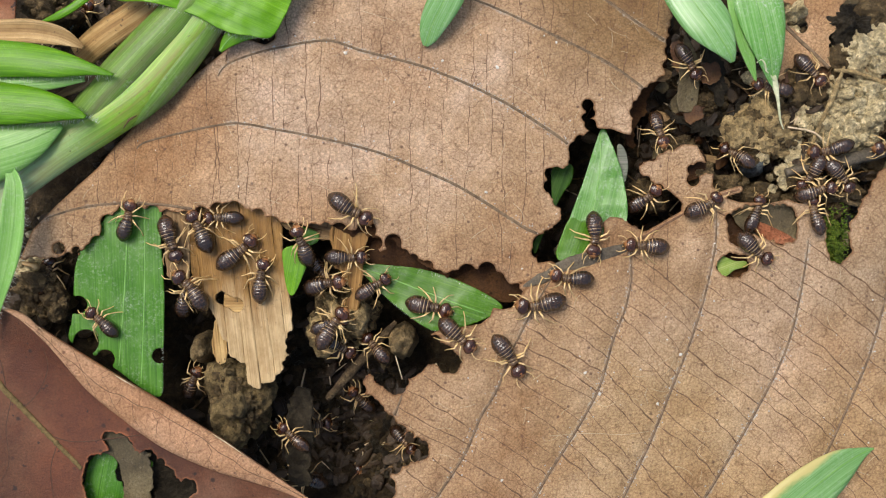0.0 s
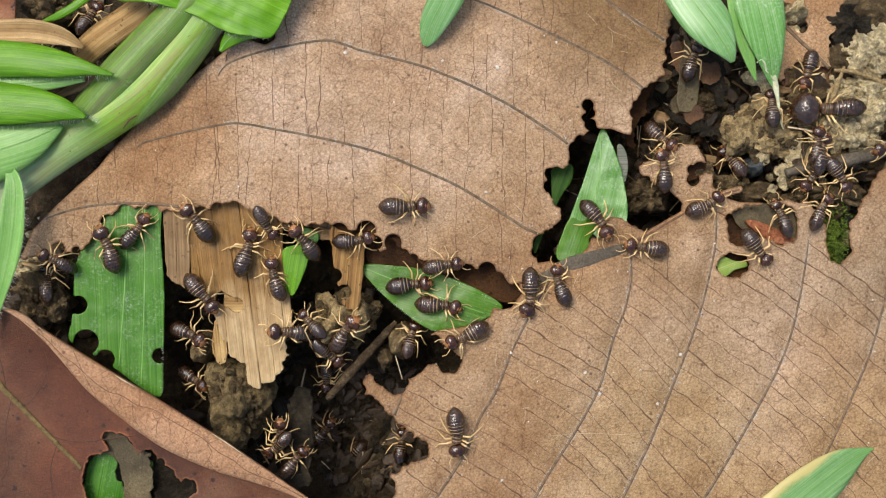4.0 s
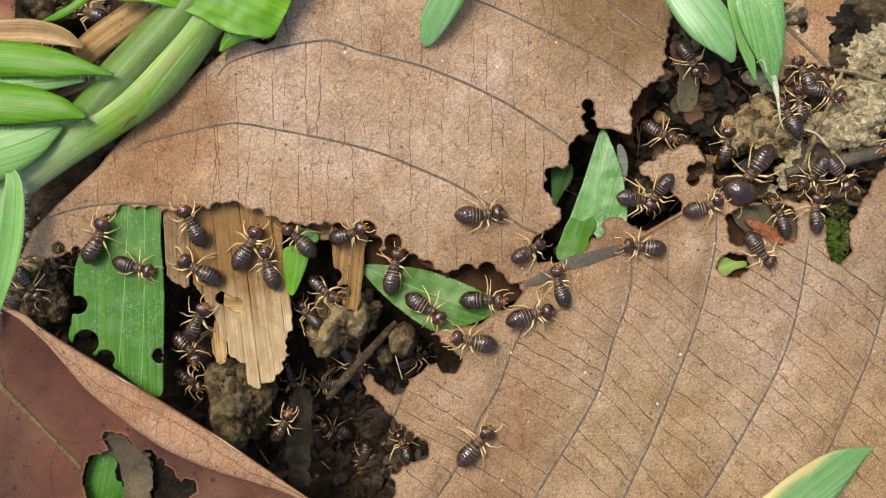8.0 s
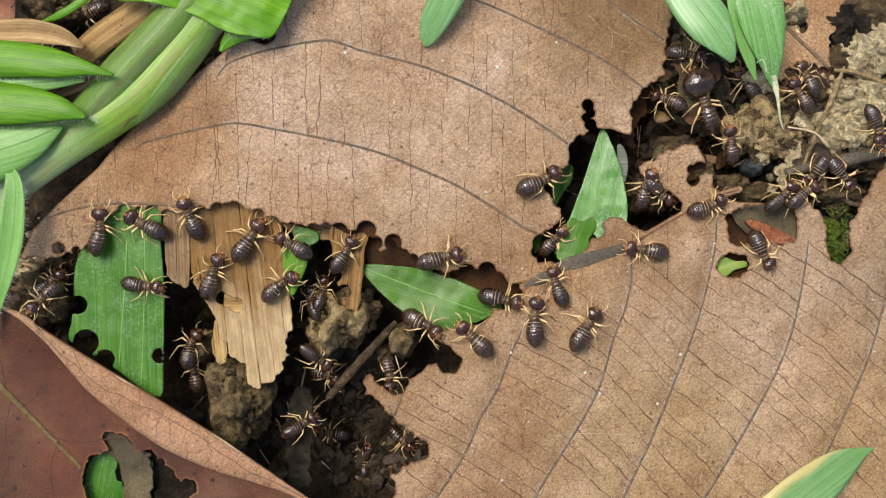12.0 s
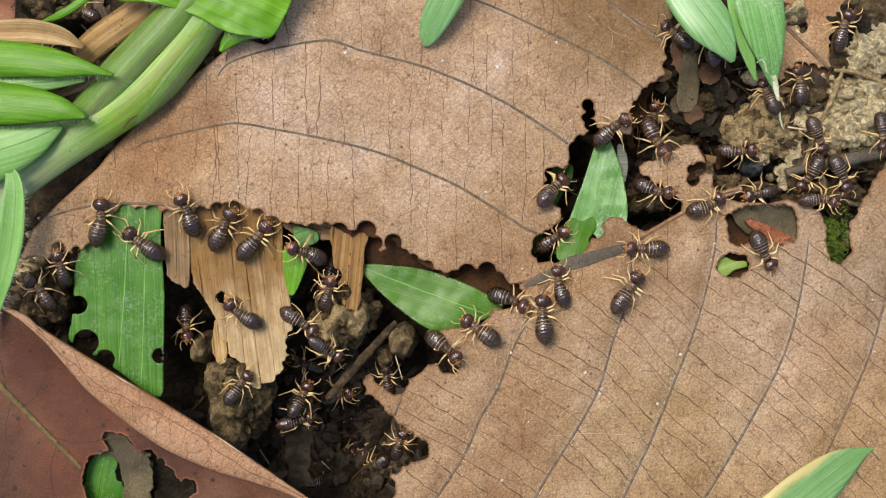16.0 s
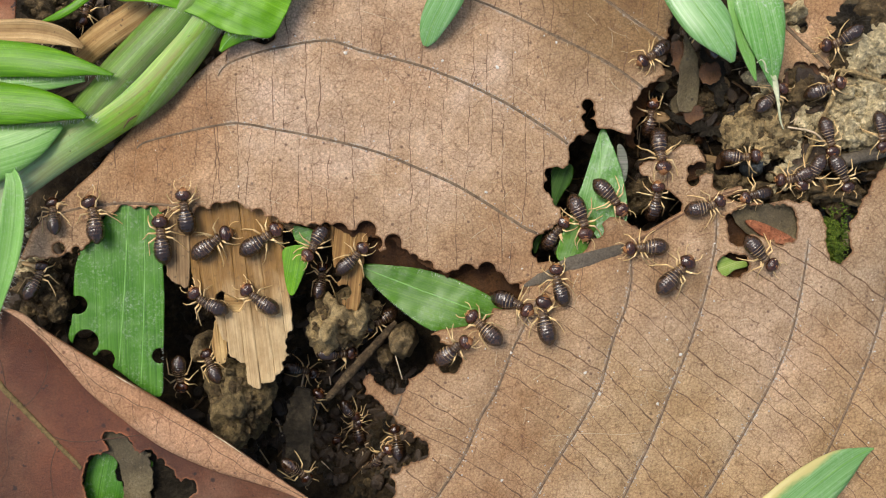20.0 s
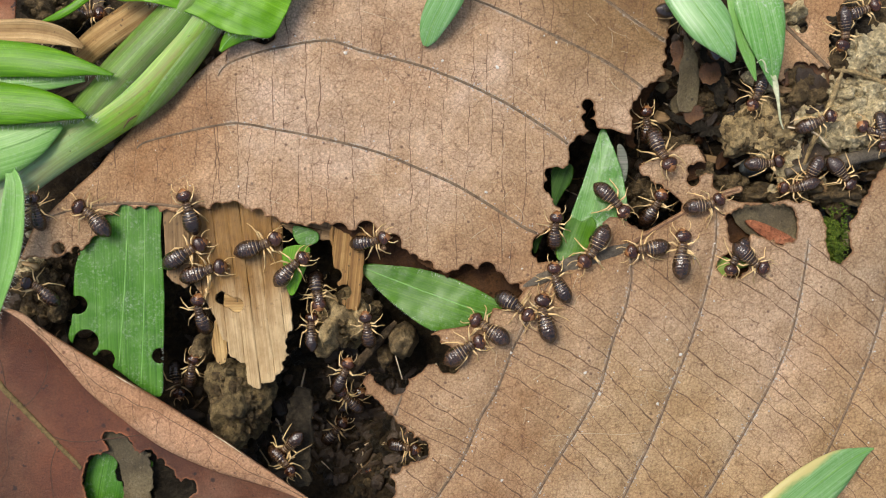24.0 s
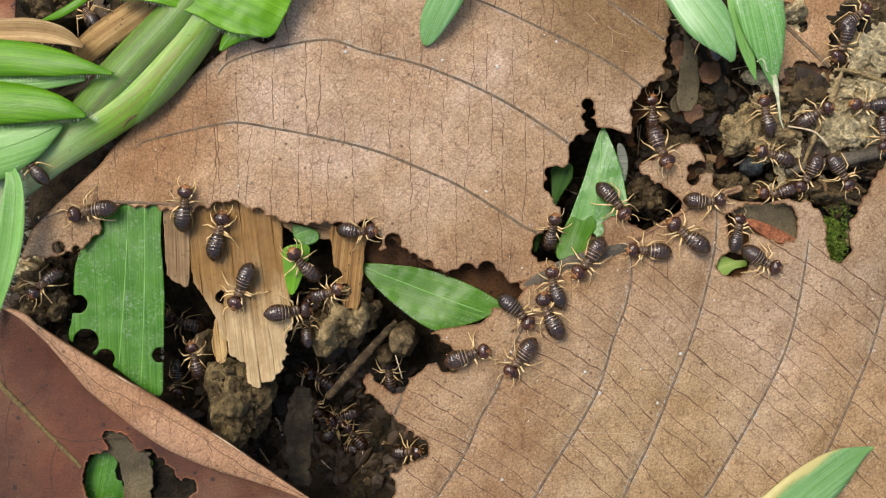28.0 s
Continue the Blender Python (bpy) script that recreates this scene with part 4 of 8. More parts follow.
    while len(crumbs) < 90:
        x, y = spots.pop() if spots else (rng.uniform(-46, 54), rng.uniform(-30, 30))
        big = len(crumbs) < 11
        if leaf_field(np.array([x]), np.array([y]))[0] > 0.3:
            r = rng.uniform(0.14, 0.24) if big else rng.uniform(0.05, 0.11)
            h = leaf_height(np.array([x]), np.array([y]))[0]
            crumbs.append(lump(x, y, h + r * 0.4, r * 1.3, r, r * 0.7, len(crumbs), 0.5, 1, rng.uniform(0, 3)))
    part("crumbs", join(crumbs), QUARTZ_PALE, leaf, "tiny pale crumbs", kind="stuff")
    flakes = []
    while len(flakes) < 900:
        v = VEIN_LINES[rng.choice((0, 0, 1, 1, 1, 5, 5, 6, 6, 7, 7, 8, 8, 8, 9, 9))]
        q = v[int(len(v) * min(0.97, rng.betavariate(3, 2)))] + np.array((rng.gauss(0, 0.45), rng.gauss(0, 0.45)))
        if leaf_field(q[:1], q[1:])[0] > 0.2:
            r = rng.uniform(0.03, 0.085)
            flakes.append(lump(q[0], q[1], leaf_height(q[:1], q[1:])[0] + 0.01, r * 1.5, r, 0.03, len(flakes), 0.7, 1, rng.uniform(0, 3)))
    part("mildew", join(flakes), MILDEW, leaf, "greyish white mildew flakes", kind="stuff")
    return leaf


MILDEW = vein_paint("mildew", (0.4, 0.38, 0.34), (0.58, 0.56, 0.51))
VEINLET_DARK = vein_paint("dark_veinlet", (0.06, 0.03, 0.018), (0.13, 0.065, 0.04))
QUARTZ_PALE = vein_paint("pale_crumb", (0.55, 0.5, 0.42), (0.8, 0.76, 0.68))
build_leaf()


def stick(name, line, radii, material, label, category="twig", sides=8, flat=0.9, z=None, seed=0):
    """A twig or stalk along plan points (x, y, z)."""
    pts = spline(line, 7)
    rng = random.Random(seed)
    r = np.interp(np.linspace(0, 1, len(pts)), np.linspace(0, 1, len(radii)), radii) * [rng.uniform(0.88, 1.12) for _ in pts]
    return part(name, tube(pts, r, sides, flat), material, None, label, category)


def raised(line, z):
    zs = z if isinstance(z, (list, tuple)) else [z] * len(line)
    return [(x, y, h) for (x, y), h in zip(line, zs)]


stick("leaf_stalk", raised(MIDRIB_END, [-0.9, -0.7, -0.3, 0.1, 0.3]), [0.5, 0.75, 0.8, 0.8], RIB, "grey-brown broken leaf stalk on the soil", "stalk")


# ---- the reddish leaf with the curled margin ----
RED_EDGE = [(-59.08, -6.23), (-54.88, -7.00), (-51.73, -8.05), (-47.88, -10.57), (-40.88, -14.98), (-33.88, -19.11), (-26.88, -23.38), (-21.28, -27.23), (-15.68, -31.15), (-10.08, -35.63)]
RED_INNER = [(-53.48, -7.07), (-50.40, -8.47), (-47.18, -12.53), (-43.68, -17.08), (-39.48, -20.65), (-34.58, -24.15), (-28.28, -26.95), (-22.68, -28.70), (-16.73, -31.01), (-10.08, -35.77)]
RED_GNAWED = [(-31.78, -31.01), (-30.80, -29.19), (-32.62, -28.77), (-34.58, -27.09), (-36.54, -25.13), (-37.66, -25.69), (-39.34, -23.87), (-40.46, -23.17), (-41.86, -23.31), (-41.16, -25.13), (-43.40, -26.18), (-44.38, -28.35), (-43.68, -31.01)]


def red_field(x, y):
    edge = RED_EDGE + [(-10.08, -39.83), (-60.48, -39.83), (-61.88, -18.13)]
    f = np.minimum(inside(edge, x, y), -inside(RED_GNAWED, x, y))
    return bitten(f, x, y, nibbles(RED_GNAWED, 17, 0.25, 0.6, 0.1))


def red_height(x, y):
    d = away(spline(RED_EDGE, 5), x, y)
    return -0.6 + 0.6 * wobble(x, y, 20, 2.2) + 0.08 * wobble(x, y, 2.5, 7.0) + 1.3 * np.exp(-(d / 3.2) ** 2) + 0.02 * y + 0.8


def build_red_leaf():
    verts, faces, _ = sheet(red_field, (-64, -42, 0, -6), 0.2, red_height, 0.3)
    uv = np.stack([np.full(len(verts), 9.0), np.clip(red_field(verts[:, 0], verts[:, 1]), 0, 9)], 1)
    leaf = part("reddish_leaf", (verts, faces, uv), LEAF_RED, None,
                "reddish-brown dry leaf with a curled pale margin", "leaf")
    outer, inner = spline(RED_EDGE, 10), spline(RED_INNER, 10)
    n = min(len(outer), len(inner))
    rows, uv = [], []
    k = 9
    for i in range(n):
        a, b = np.array(outer[i]), np.array(inner[i])
        base = float(red_height(np.array([a[0]]), np.array([a[1]]))[0])
        width = float(np.hypot(*(b - a)))
        for j in range(k):
            t = j / (k - 1)
            p = a + (b - a) * t
            lift = 0.05 + 0.75 * math.sin(math.pi * min(1, 0.12 + t * 0.72)) * min(1.0, width / 4) + 0.1 * noise.noise((i * 0.2, t * 3, 4))
            rows.append((p[0], p[1], base + lift)), uv.append((t * width, i * 0.8))
    top = np.array(rows)
    m = len(top)
    verts = np.concatenate([top, top - (0, 0, 0.22)])
    faces = []
    for i in range(n - 1):
        for j in range(k - 1):
            q = i * k + j
            faces += [[q, q + k, q + k + 1, q + 1], [q + m, q + 1 + m, q + k + 1 + m, q + k + m]]
        for j in (0, k - 1):
            q = i * k + j
            faces.append([q, q + k, q + k + m, q + m])
    rim = [tuple(top[i * k] + (0, 0, 0.1)) for i in range(4, n)]
    rng = random.Random(29)
    worn, i = [], 0
    while i < len(rim) - 8:
        n_rim = rng.randrange(5, 14)
        run = rim[i:i + n_rim]
        if len(run) > 4:
            worn.append(tube(run, [0.02, rng.uniform(0.05, 0.12), rng.uniform(0.05, 0.1), 0.02], 5, 0.7))
        i += n_rim + rng.choice((0, 2, 6, 12))
    part("worn_rim", join(worn), CHAFF, leaf, "whitish worn rim of the curl", kind="stuff")
    part("curled_margin", (verts, faces, np.array(uv + uv)), LEAF_PALE, leaf, "pale folded-over leaf margin")
    # a vein along the curl with short forks
    rng = random.Random(3)
    geos, main = [], []
    for i in range(24, n - 12):
        main.append(top[i * k + int((0.42 + 0.12 * math.sin(i * 0.21)) * (k - 1))] + (0, 0, 0.0))
    geos.append(tube(spline(main[::3], 3), 0.05, 4, 0.6))
    for i in range(14, n - 12, 5):
        for way in (-1, 1):
            t, ci, path = 0.45, float(i), []
            for _ in range(4):
                j = t * (k - 1)
                lo = min(int(j), k - 2)
                row = top[int(ci) * k + lo] * (1 - (j - lo)) + top[int(ci) * k + lo + 1] * (j - lo)
                path.append(row)
                t, ci = min(0.97, max(0.03, t + way * rng.uniform(0.11, 0.17))), min(n - 2.0, ci + rng.uniform(-0.2, 0.9))
            geos.append(tube(spline(path, 3), rng.uniform(0.026, 0.042), 4, 0.5))
    part("margin_vein", join(geos), VEINLET, leaf, kind="stuff")
    rib = spline([(-57.68, -13.37), (-54.88, -16.94), (-52.08, -19.81), (-49.28, -22.68), (-46.48, -25.48), (-44.24, -27.79)], 6)
    keep = red_field(rib[:, 0], rib[:, 1]) > 0
    h = red_height(rib[:, 0], rib[:, 1])
    pts = [(x, y, z + 0.02) for (x, y), z, on in zip(rib, h, keep) if on]
    pts = spline(pts, 5)
    part("midrib", tube(pts, np.linspace(0.42, 0.26, len(pts)) * [1 + 0.45 * noise.noise((i * 0.37, 4.0, 1.0)) for i in range(len(pts))], 8, 0.6), RIB_OLIVE, leaf, "olive-brown midrib")
    for line in ([(-52.08, -19.81), (-49.98, -17.43), (-48.93, -14.63), (-49.28, -11.83)], [(-48.93, -23.03), (-45.78, -23.87), (-41.93, -23.59), (-37.38, -23.03)], [(-54.18, -17.43), (-54.88, -13.93), (-56.28, -11.13)], [(-53.48, -18.48), (-54.18, -22.33), (-53.83, -26.53), (-55.58, -30.03)], [(-47.88, -24.43), (-48.58, -27.23), (-48.23, -31.43)]):
        s = spline(line, 8)
        pts = [(x, y, z + 0.01) for (x, y), z, on in zip(s, red_height(s[:, 0], s[:, 1]), red_field(s[:, 0], s[:, 1]) > 0.1) if on]
        if len(pts) > 3:
            part("side_vein", tube(pts, 0.07, 5, 0.4), VEINLET_DARK, leaf)
    return leaf


build_red_leaf()


# ---- other scraps of leaf ----
def scrap(name, outline, z, material, label, category="leaf", bites=(), cell=0.25, thick=0.22, wave=0.25, turn=0.0, tilt=(0, 0), smooth=5, seed=0, rag=0.0):
    """A loose flat piece cut to an outline, gnawed where bites are given."""
    line = spline(outline, smooth, True)
    c = line.mean(axis=0)

    def field(x, y):
        f = inside(line, x, y)
        if rag:
            f = f + rag * (wobble(x, y, 1.5, seed) + 0.5 * wobble(x, y, 0.6, seed + 4))
        return bitten(f, x, y, bites)

    def height(x, y):
        return z + tilt[0] * (x - c[0]) + tilt[1] * (y - c[1]) + wave * wobble(x, y, 6.0, seed + 0.7) + wave * 0.3 * wobble(x, y, 1.6, seed + 2.7)

    lo, hi = line.min(axis=0) - 0.5, line.max(axis=0) + 0.5
    return part(name, sheet(field, (*lo, *hi), cell, height, thick, turn), material, None, label, category), field, height


def on_scrap(ob, name, line, field, height, r, material, label="", lift=0.02):
    s = spline(line, 8)
    pts = [(x, y, h + lift) for (x, y), h, f in zip(s, height(s[:, 0], s[:, 1]), field(s[:, 0], s[:, 1])) if f > 0.05]
    if len(pts) > 3:
        part(name, tube(pts, r, 6, 0.6), material, ob, label)


ob, f, h = scrap("leaf_fragment", [(38.22, 34.37), (43.12, 33.67), (50.82, 33.67), (49.84, 29.47), (49.00, 26.67), (48.16, 24.57), (48.72, 21.91), (46.48, 22.33), (44.52, 23.03), (43.12, 21.91), (42.28, 20.51), (41.44, 22.47), (41.30, 26.67), (39.62, 30.87)], -0.7, LEAF,
                 "brown leaf fragment with a gnawed edge on soil", bites=nibbles([(50.82, 32.27), (49.84, 29.47), (48.44, 25.27), (48.72, 21.91), (44.52, 23.03), (42.28, 20.51)], 3, 0.4, 0.8) + [(*(43.96, 28.77), 1.3), (*(44.66, 27.79), 0.9), (*(42.84, 29.89), 0.8)], seed=4)
on_scrap(ob, "side_vein", [(41.02, 29.47), (44.52, 25.97), (46.62, 24.01), (48.72, 21.91)], f, h, 0.24, VEIN)
ob, f, h = scrap("dark_leaf_shard", [(30.37, 26.89), (31.36, 25.33), (32.21, 23.48), (32.35, 20.65), (32.07, 17.24), (29.80, 17.38), (29.23, 18.80), (29.66, 22.07), (30.08, 24.55)], -1.7, LEAF_DRAB, "drab brown upright leaf shard in the hollow", smooth=1, rag=0.25, wave=0.6, seed=5, tilt=(-0.25, 0.1))
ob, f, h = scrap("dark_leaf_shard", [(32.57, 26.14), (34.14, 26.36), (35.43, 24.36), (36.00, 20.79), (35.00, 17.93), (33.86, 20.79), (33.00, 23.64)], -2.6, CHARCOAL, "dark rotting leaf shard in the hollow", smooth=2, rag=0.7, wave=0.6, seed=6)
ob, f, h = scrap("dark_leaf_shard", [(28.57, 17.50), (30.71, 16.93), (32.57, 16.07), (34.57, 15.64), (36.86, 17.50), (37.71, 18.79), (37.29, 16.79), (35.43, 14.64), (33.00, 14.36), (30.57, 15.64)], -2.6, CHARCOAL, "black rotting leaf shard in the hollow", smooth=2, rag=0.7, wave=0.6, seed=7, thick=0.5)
ob, f, h = scrap("brown_leaf_scrap", [(36.24, 4.60), (38.64, 5.59), (43.60, 5.59), (44.73, 2.90), (43.60, 0.07), (39.35, 1.20), (37.09, 2.90)], -1.2, LEAF_DRAB, "brown papery leaf scrap below a hole", smooth=2, rag=0.3, wave=0.4, seed=8)
ob, f, h = scrap("grey_blade_tip", [(21.98, 13.12), (22.83, 12.69), (23.32, 10.56), (22.83, 8.29), (22.12, 10.00)], -1.9, GRASS_GREY, "grey-green withered blade tip", seed=9)
ob, f, h = scrap("dark_leaf_shard", [(-42.92, -22.80), (-40.80, -22.94), (-38.97, -24.21), (-36.71, -25.77), (-36.29, -28.87), (-36.99, -32.40), (-39.96, -32.40), (-39.82, -28.87), (-40.80, -26.19), (-42.64, -25.34)], -0.9, LEAF_DRAB, "greyish-brown leaf film below the gnawed hole", smooth=2, rag=0.7, wave=0.6, seed=12)
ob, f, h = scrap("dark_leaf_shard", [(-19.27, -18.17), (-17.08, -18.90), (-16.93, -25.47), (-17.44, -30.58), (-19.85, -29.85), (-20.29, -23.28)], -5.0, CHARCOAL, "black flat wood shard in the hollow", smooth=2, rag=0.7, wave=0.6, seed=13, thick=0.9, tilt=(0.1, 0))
ob, f, h = scrap("dark_leaf_shard", [(43.41, 12.62), (46.51, 13.46), (48.35, 12.05), (46.23, 10.50), (43.69, 10.64)], -1.0, LEAF_DARK, "dark rotting leaf shard on clay", smooth=2, rag=0.5, wave=0.9, seed=64, tilt=(0.1, -0.2))
ob, f, h = scrap("dark_leaf_shard", [(44.12, 22.62), (46.94, 21.78), (48.49, 19.24), (46.23, 18.68), (44.26, 20.51)], -0.9, LEAF_DARK, "dark rotting leaf shard on clay", smooth=2, rag=0.5, wave=0.9, seed=65, tilt=(-0.1, 0.2))
ob, f, h = scrap("dark_leaf_shard", [(-6.03, -17.87), (-3.16, -18.59), (-2.30, -21.46), (-4.88, -22.32), (-6.03, -20.03)], -3.4, LEAF_DARK, "dark rotting leaf shard in the hollow", smooth=2, rag=0.5, wave=0.9, seed=66, tilt=(0.2, 0.2))

# black sheet added to paint the dark inside the reddish leaf's second hole
ob, f, h = scrap("dark_leaf_shard", [(-37.32, -25.90), (-34.34, -27.03), (-30.79, -29.02), (-30.93, -32.57), (-37.04, -32.92), (-37.46, -29.02)], -2.4, CHARCOAL, "black sheet standing in for the dark of the gnawed hole", smooth=2, rag=0.8, wave=0.8, seed=41)
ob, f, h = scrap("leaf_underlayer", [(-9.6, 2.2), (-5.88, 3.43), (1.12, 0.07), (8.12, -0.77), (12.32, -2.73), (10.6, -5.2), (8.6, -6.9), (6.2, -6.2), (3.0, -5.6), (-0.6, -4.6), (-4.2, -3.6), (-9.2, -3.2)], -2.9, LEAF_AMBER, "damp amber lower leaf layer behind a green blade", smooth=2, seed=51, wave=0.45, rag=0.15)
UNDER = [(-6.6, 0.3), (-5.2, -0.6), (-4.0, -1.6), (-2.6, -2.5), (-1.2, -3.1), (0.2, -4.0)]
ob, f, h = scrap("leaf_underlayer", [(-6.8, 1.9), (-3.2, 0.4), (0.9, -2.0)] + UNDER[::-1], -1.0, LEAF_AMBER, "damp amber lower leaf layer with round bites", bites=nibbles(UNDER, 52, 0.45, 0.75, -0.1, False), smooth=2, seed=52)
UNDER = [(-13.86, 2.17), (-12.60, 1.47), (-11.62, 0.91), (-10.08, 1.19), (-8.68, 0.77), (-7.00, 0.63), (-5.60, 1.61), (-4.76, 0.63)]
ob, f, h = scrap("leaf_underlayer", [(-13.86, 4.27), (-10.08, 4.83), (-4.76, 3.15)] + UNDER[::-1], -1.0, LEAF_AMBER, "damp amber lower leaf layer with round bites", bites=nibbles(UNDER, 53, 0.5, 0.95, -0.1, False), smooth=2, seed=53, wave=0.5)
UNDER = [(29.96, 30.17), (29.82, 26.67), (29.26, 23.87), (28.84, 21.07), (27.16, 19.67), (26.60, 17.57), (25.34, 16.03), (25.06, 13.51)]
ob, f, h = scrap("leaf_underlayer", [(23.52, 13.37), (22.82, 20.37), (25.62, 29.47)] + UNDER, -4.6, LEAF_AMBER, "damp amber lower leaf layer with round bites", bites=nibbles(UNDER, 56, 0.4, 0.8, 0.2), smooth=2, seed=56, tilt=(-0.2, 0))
UNDER = [(41.58, 20.37), (42.56, 19.11), (43.96, 20.37), (45.64, 20.65), (47.46, 19.81), (49.56, 20.37), (49.98, 22.47)]
ob, f, h = scrap("leaf_underlayer", [(48.72, 24.57), (43.12, 23.87)] + UNDER, -1.3, LEAF_RUST, "damp rusty lower leaf layer with round bites", bites=nibbles(UNDER, 57, 0.4, 0.8, 0.2, True), smooth=2, seed=57)
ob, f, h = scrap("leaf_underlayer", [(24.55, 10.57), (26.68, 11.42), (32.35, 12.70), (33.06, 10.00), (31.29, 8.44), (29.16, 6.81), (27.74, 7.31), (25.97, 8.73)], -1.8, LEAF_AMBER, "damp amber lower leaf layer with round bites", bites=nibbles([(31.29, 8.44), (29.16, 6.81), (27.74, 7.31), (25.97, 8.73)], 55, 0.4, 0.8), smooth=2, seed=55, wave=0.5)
for outline, z, seed in (([(28.5, 26.2), (31.0, 26.6), (32.0, 24.6), (31.2, 22.6), (29.4, 21.9), (28.4, 23.8)], -1.5, 81), ([(32.2, 23.6), (34.6, 23.9), (35.4, 21.9), (34.2, 20.4), (32.0, 20.9)], -1.9, 82),
                         ([(36.3, 28.0), (38.6, 27.0), (38.2, 24.6), (36.2, 24.9)], -1.9, 83), ([(29.6, 18.2), (32.6, 18.6), (33.4, 16.6), (30.8, 15.6)], -2.2, 84)):
    ob, f, h = scrap("rusty_leaf_flake", outline, z, LEAF_RUST, "rusty damp leaf flake with bitten rim", bites=nibbles(outline + outline[:1], seed, 0.3, 0.6, 0.1), smooth=2, seed=seed, wave=0.7, tilt=(0.12, -0.1), cell=0.2)
# straw laid under the gnawed edge, split lengthwise into strips
def straw(outline, z, material, label, turn, widths, bites=(), seed=0, thick=0.45, step=0.05, fray=0.0):
    rng = random.Random(seed)
    line = spline(outline, 2, True)
    c = line.mean(axis=0)
    ca, sa = math.cos(turn), math.sin(turn)
    across = (line - c) @ np.array((-sa, ca))
    lo, hi = line.min(axis=0) - 0.5, line.max(axis=0) + 0.5
    top = tagged(new("straw_piece"), label, "straw")
    base = np.array((c[0], c[1], z - thick))
    ORIGIN[top.name] = base
    top.location = base * MM
    edge = across.min() - 0.3
    i = 0
    while edge < across.max():
        w = widths * rng.uniform(0.6, 1.4)
        foot = ((line - c) @ np.array((ca, sa))).min() + rng.uniform(0, fray)
        lift, sway, first, last = rng.uniform(-step, step), rng.uniform(0, 9), edge, edge + w - 0.012

        def field(x, y):
            u = (x - c[0]) * -sa + (y - c[1]) * ca + 0.04 * np.sin(((x - c[0]) * ca + (y - c[1]) * sa) * 0.6 + sway)
            rag = 0.07 * np.sin(x * 7.1 + seed) * np.sin(y * 3.3)
            low = (x - c[0]) * ca + (y - c[1]) * sa - foot if fray else 9.0
            return bitten(np.minimum(np.minimum(np.minimum(u - first, last - u), low), inside(line, x, y) + rag), x, y, bites)

        def height(x, y):
            u = (x - c[0]) * -sa + (y - c[1]) * ca
            return z + lift + 0.18 * wobble(x, y, 5.0, seed + 0.7) - 0.05 * ((u - first) / w * 2 - 1) ** 2

        geo = sheet(field, (*lo, *hi), 0.22, height, thick, turn)
        if len(geo[1]) > 20:
            part("strip", geo, material, top)
        edge += w
        i += 1
    return top


straw([(-31.79, 6.03), (-25.83, 6.46), (-20.72, 4.47), (-20.15, 0.07), (-19.30, -5.61), (-18.87, -10.57), (-19.58, -14.12), (-20.01, -15.68), (-22.28, -17.67), (-24.55, -17.53), (-25.26, -14.83), (-26.68, -13.84), (-27.81, -11.28), (-28.66, -8.44), (-30.65, -5.32), (-31.64, -2.77)], -1.6, STRAW_DAMP,
      "pale split straw with a gnawed lower end", radians(97), 2.3, nibbles([(-18.87, -10.57), (-19.72, -14.12), (-20.15, -15.68), (-22.28, -17.81), (-24.55, -17.67), (-25.26, -14.83), (-26.89, -13.69), (-28.10, -11.28)], 8, 0.3, 0.7, 0.4) + [(*(-25.97, -7.02), 0.95), (*(-26.96, -6.60), 0.8), (*(-27.81, -6.17), 0.8), (*(-26.68, -15.82), 1.3)], 14, fray=1.3)
ob, f, h = scrap("amber_flake", [(-27.67, -5.63), (-25.24, -5.35), (-24.53, -8.49), (-27.10, -8.91)], -2.1, STRAW_GOLD, "amber leaf flake below a hole in the straw", smooth=2, rag=0.2, seed=71)
straw([(-34.82, 6.79), (-31.99, 6.79), (-31.78, 1.49), (-31.85, -4.60), (-32.98, -4.46), (-34.54, -3.33), (-34.89, 1.49)], -1.3, STRAW_BROWN, "narrow brown split straw under the leaf edge", radians(92), 1.6, (), 15)
straw([(-14.0, 3.2), (-9.3, 3.2), (-9.8, 0.0), (-10.0, -3.0), (-10.3, -5.5), (-10.7, -7.7), (-12.4, -7.5), (-12.7, -6.0), (-13.5, -3.4), (-13.9, 0.0)], -1.2, STRAW_AMBER, "short amber straw with a gnawed end", radians(84), 2.6, [(-12.4, -5.4, 0.95), (-13.5, -3.3, 0.85), (-12.9, -7.4, 0.6), (-11.6, -8.0, 0.5)], 16, 0.2)
straw([(-20.57, 6.83), (-13.81, 4.91), (-9.18, 4.34), (-9.54, 2.78), (-13.10, 1.14), (-17.37, 1.49), (-20.22, 2.92)], -2.0, STRAW_BROWN, "brown weathered straw under the leaf", radians(-12), 1.6, (), 17)
straw([(-28.38, -8.20), (-27.10, -10.62), (-27.53, -14.33), (-28.81, -14.19), (-29.24, -11.34)], -2.4, STRAW_GOLD, "golden straw flake in the hollow", radians(95), 0.9, (), 18, 0.2)
straw([(-30.73, 6.47), (-25.89, 6.83), (-22.33, 4.34), (-24.47, 2.92), (-30.16, 2.92)], -2.1, STRAW_GOLD, "golden straw end under the leaf", radians(97), 1.2, (), 19)


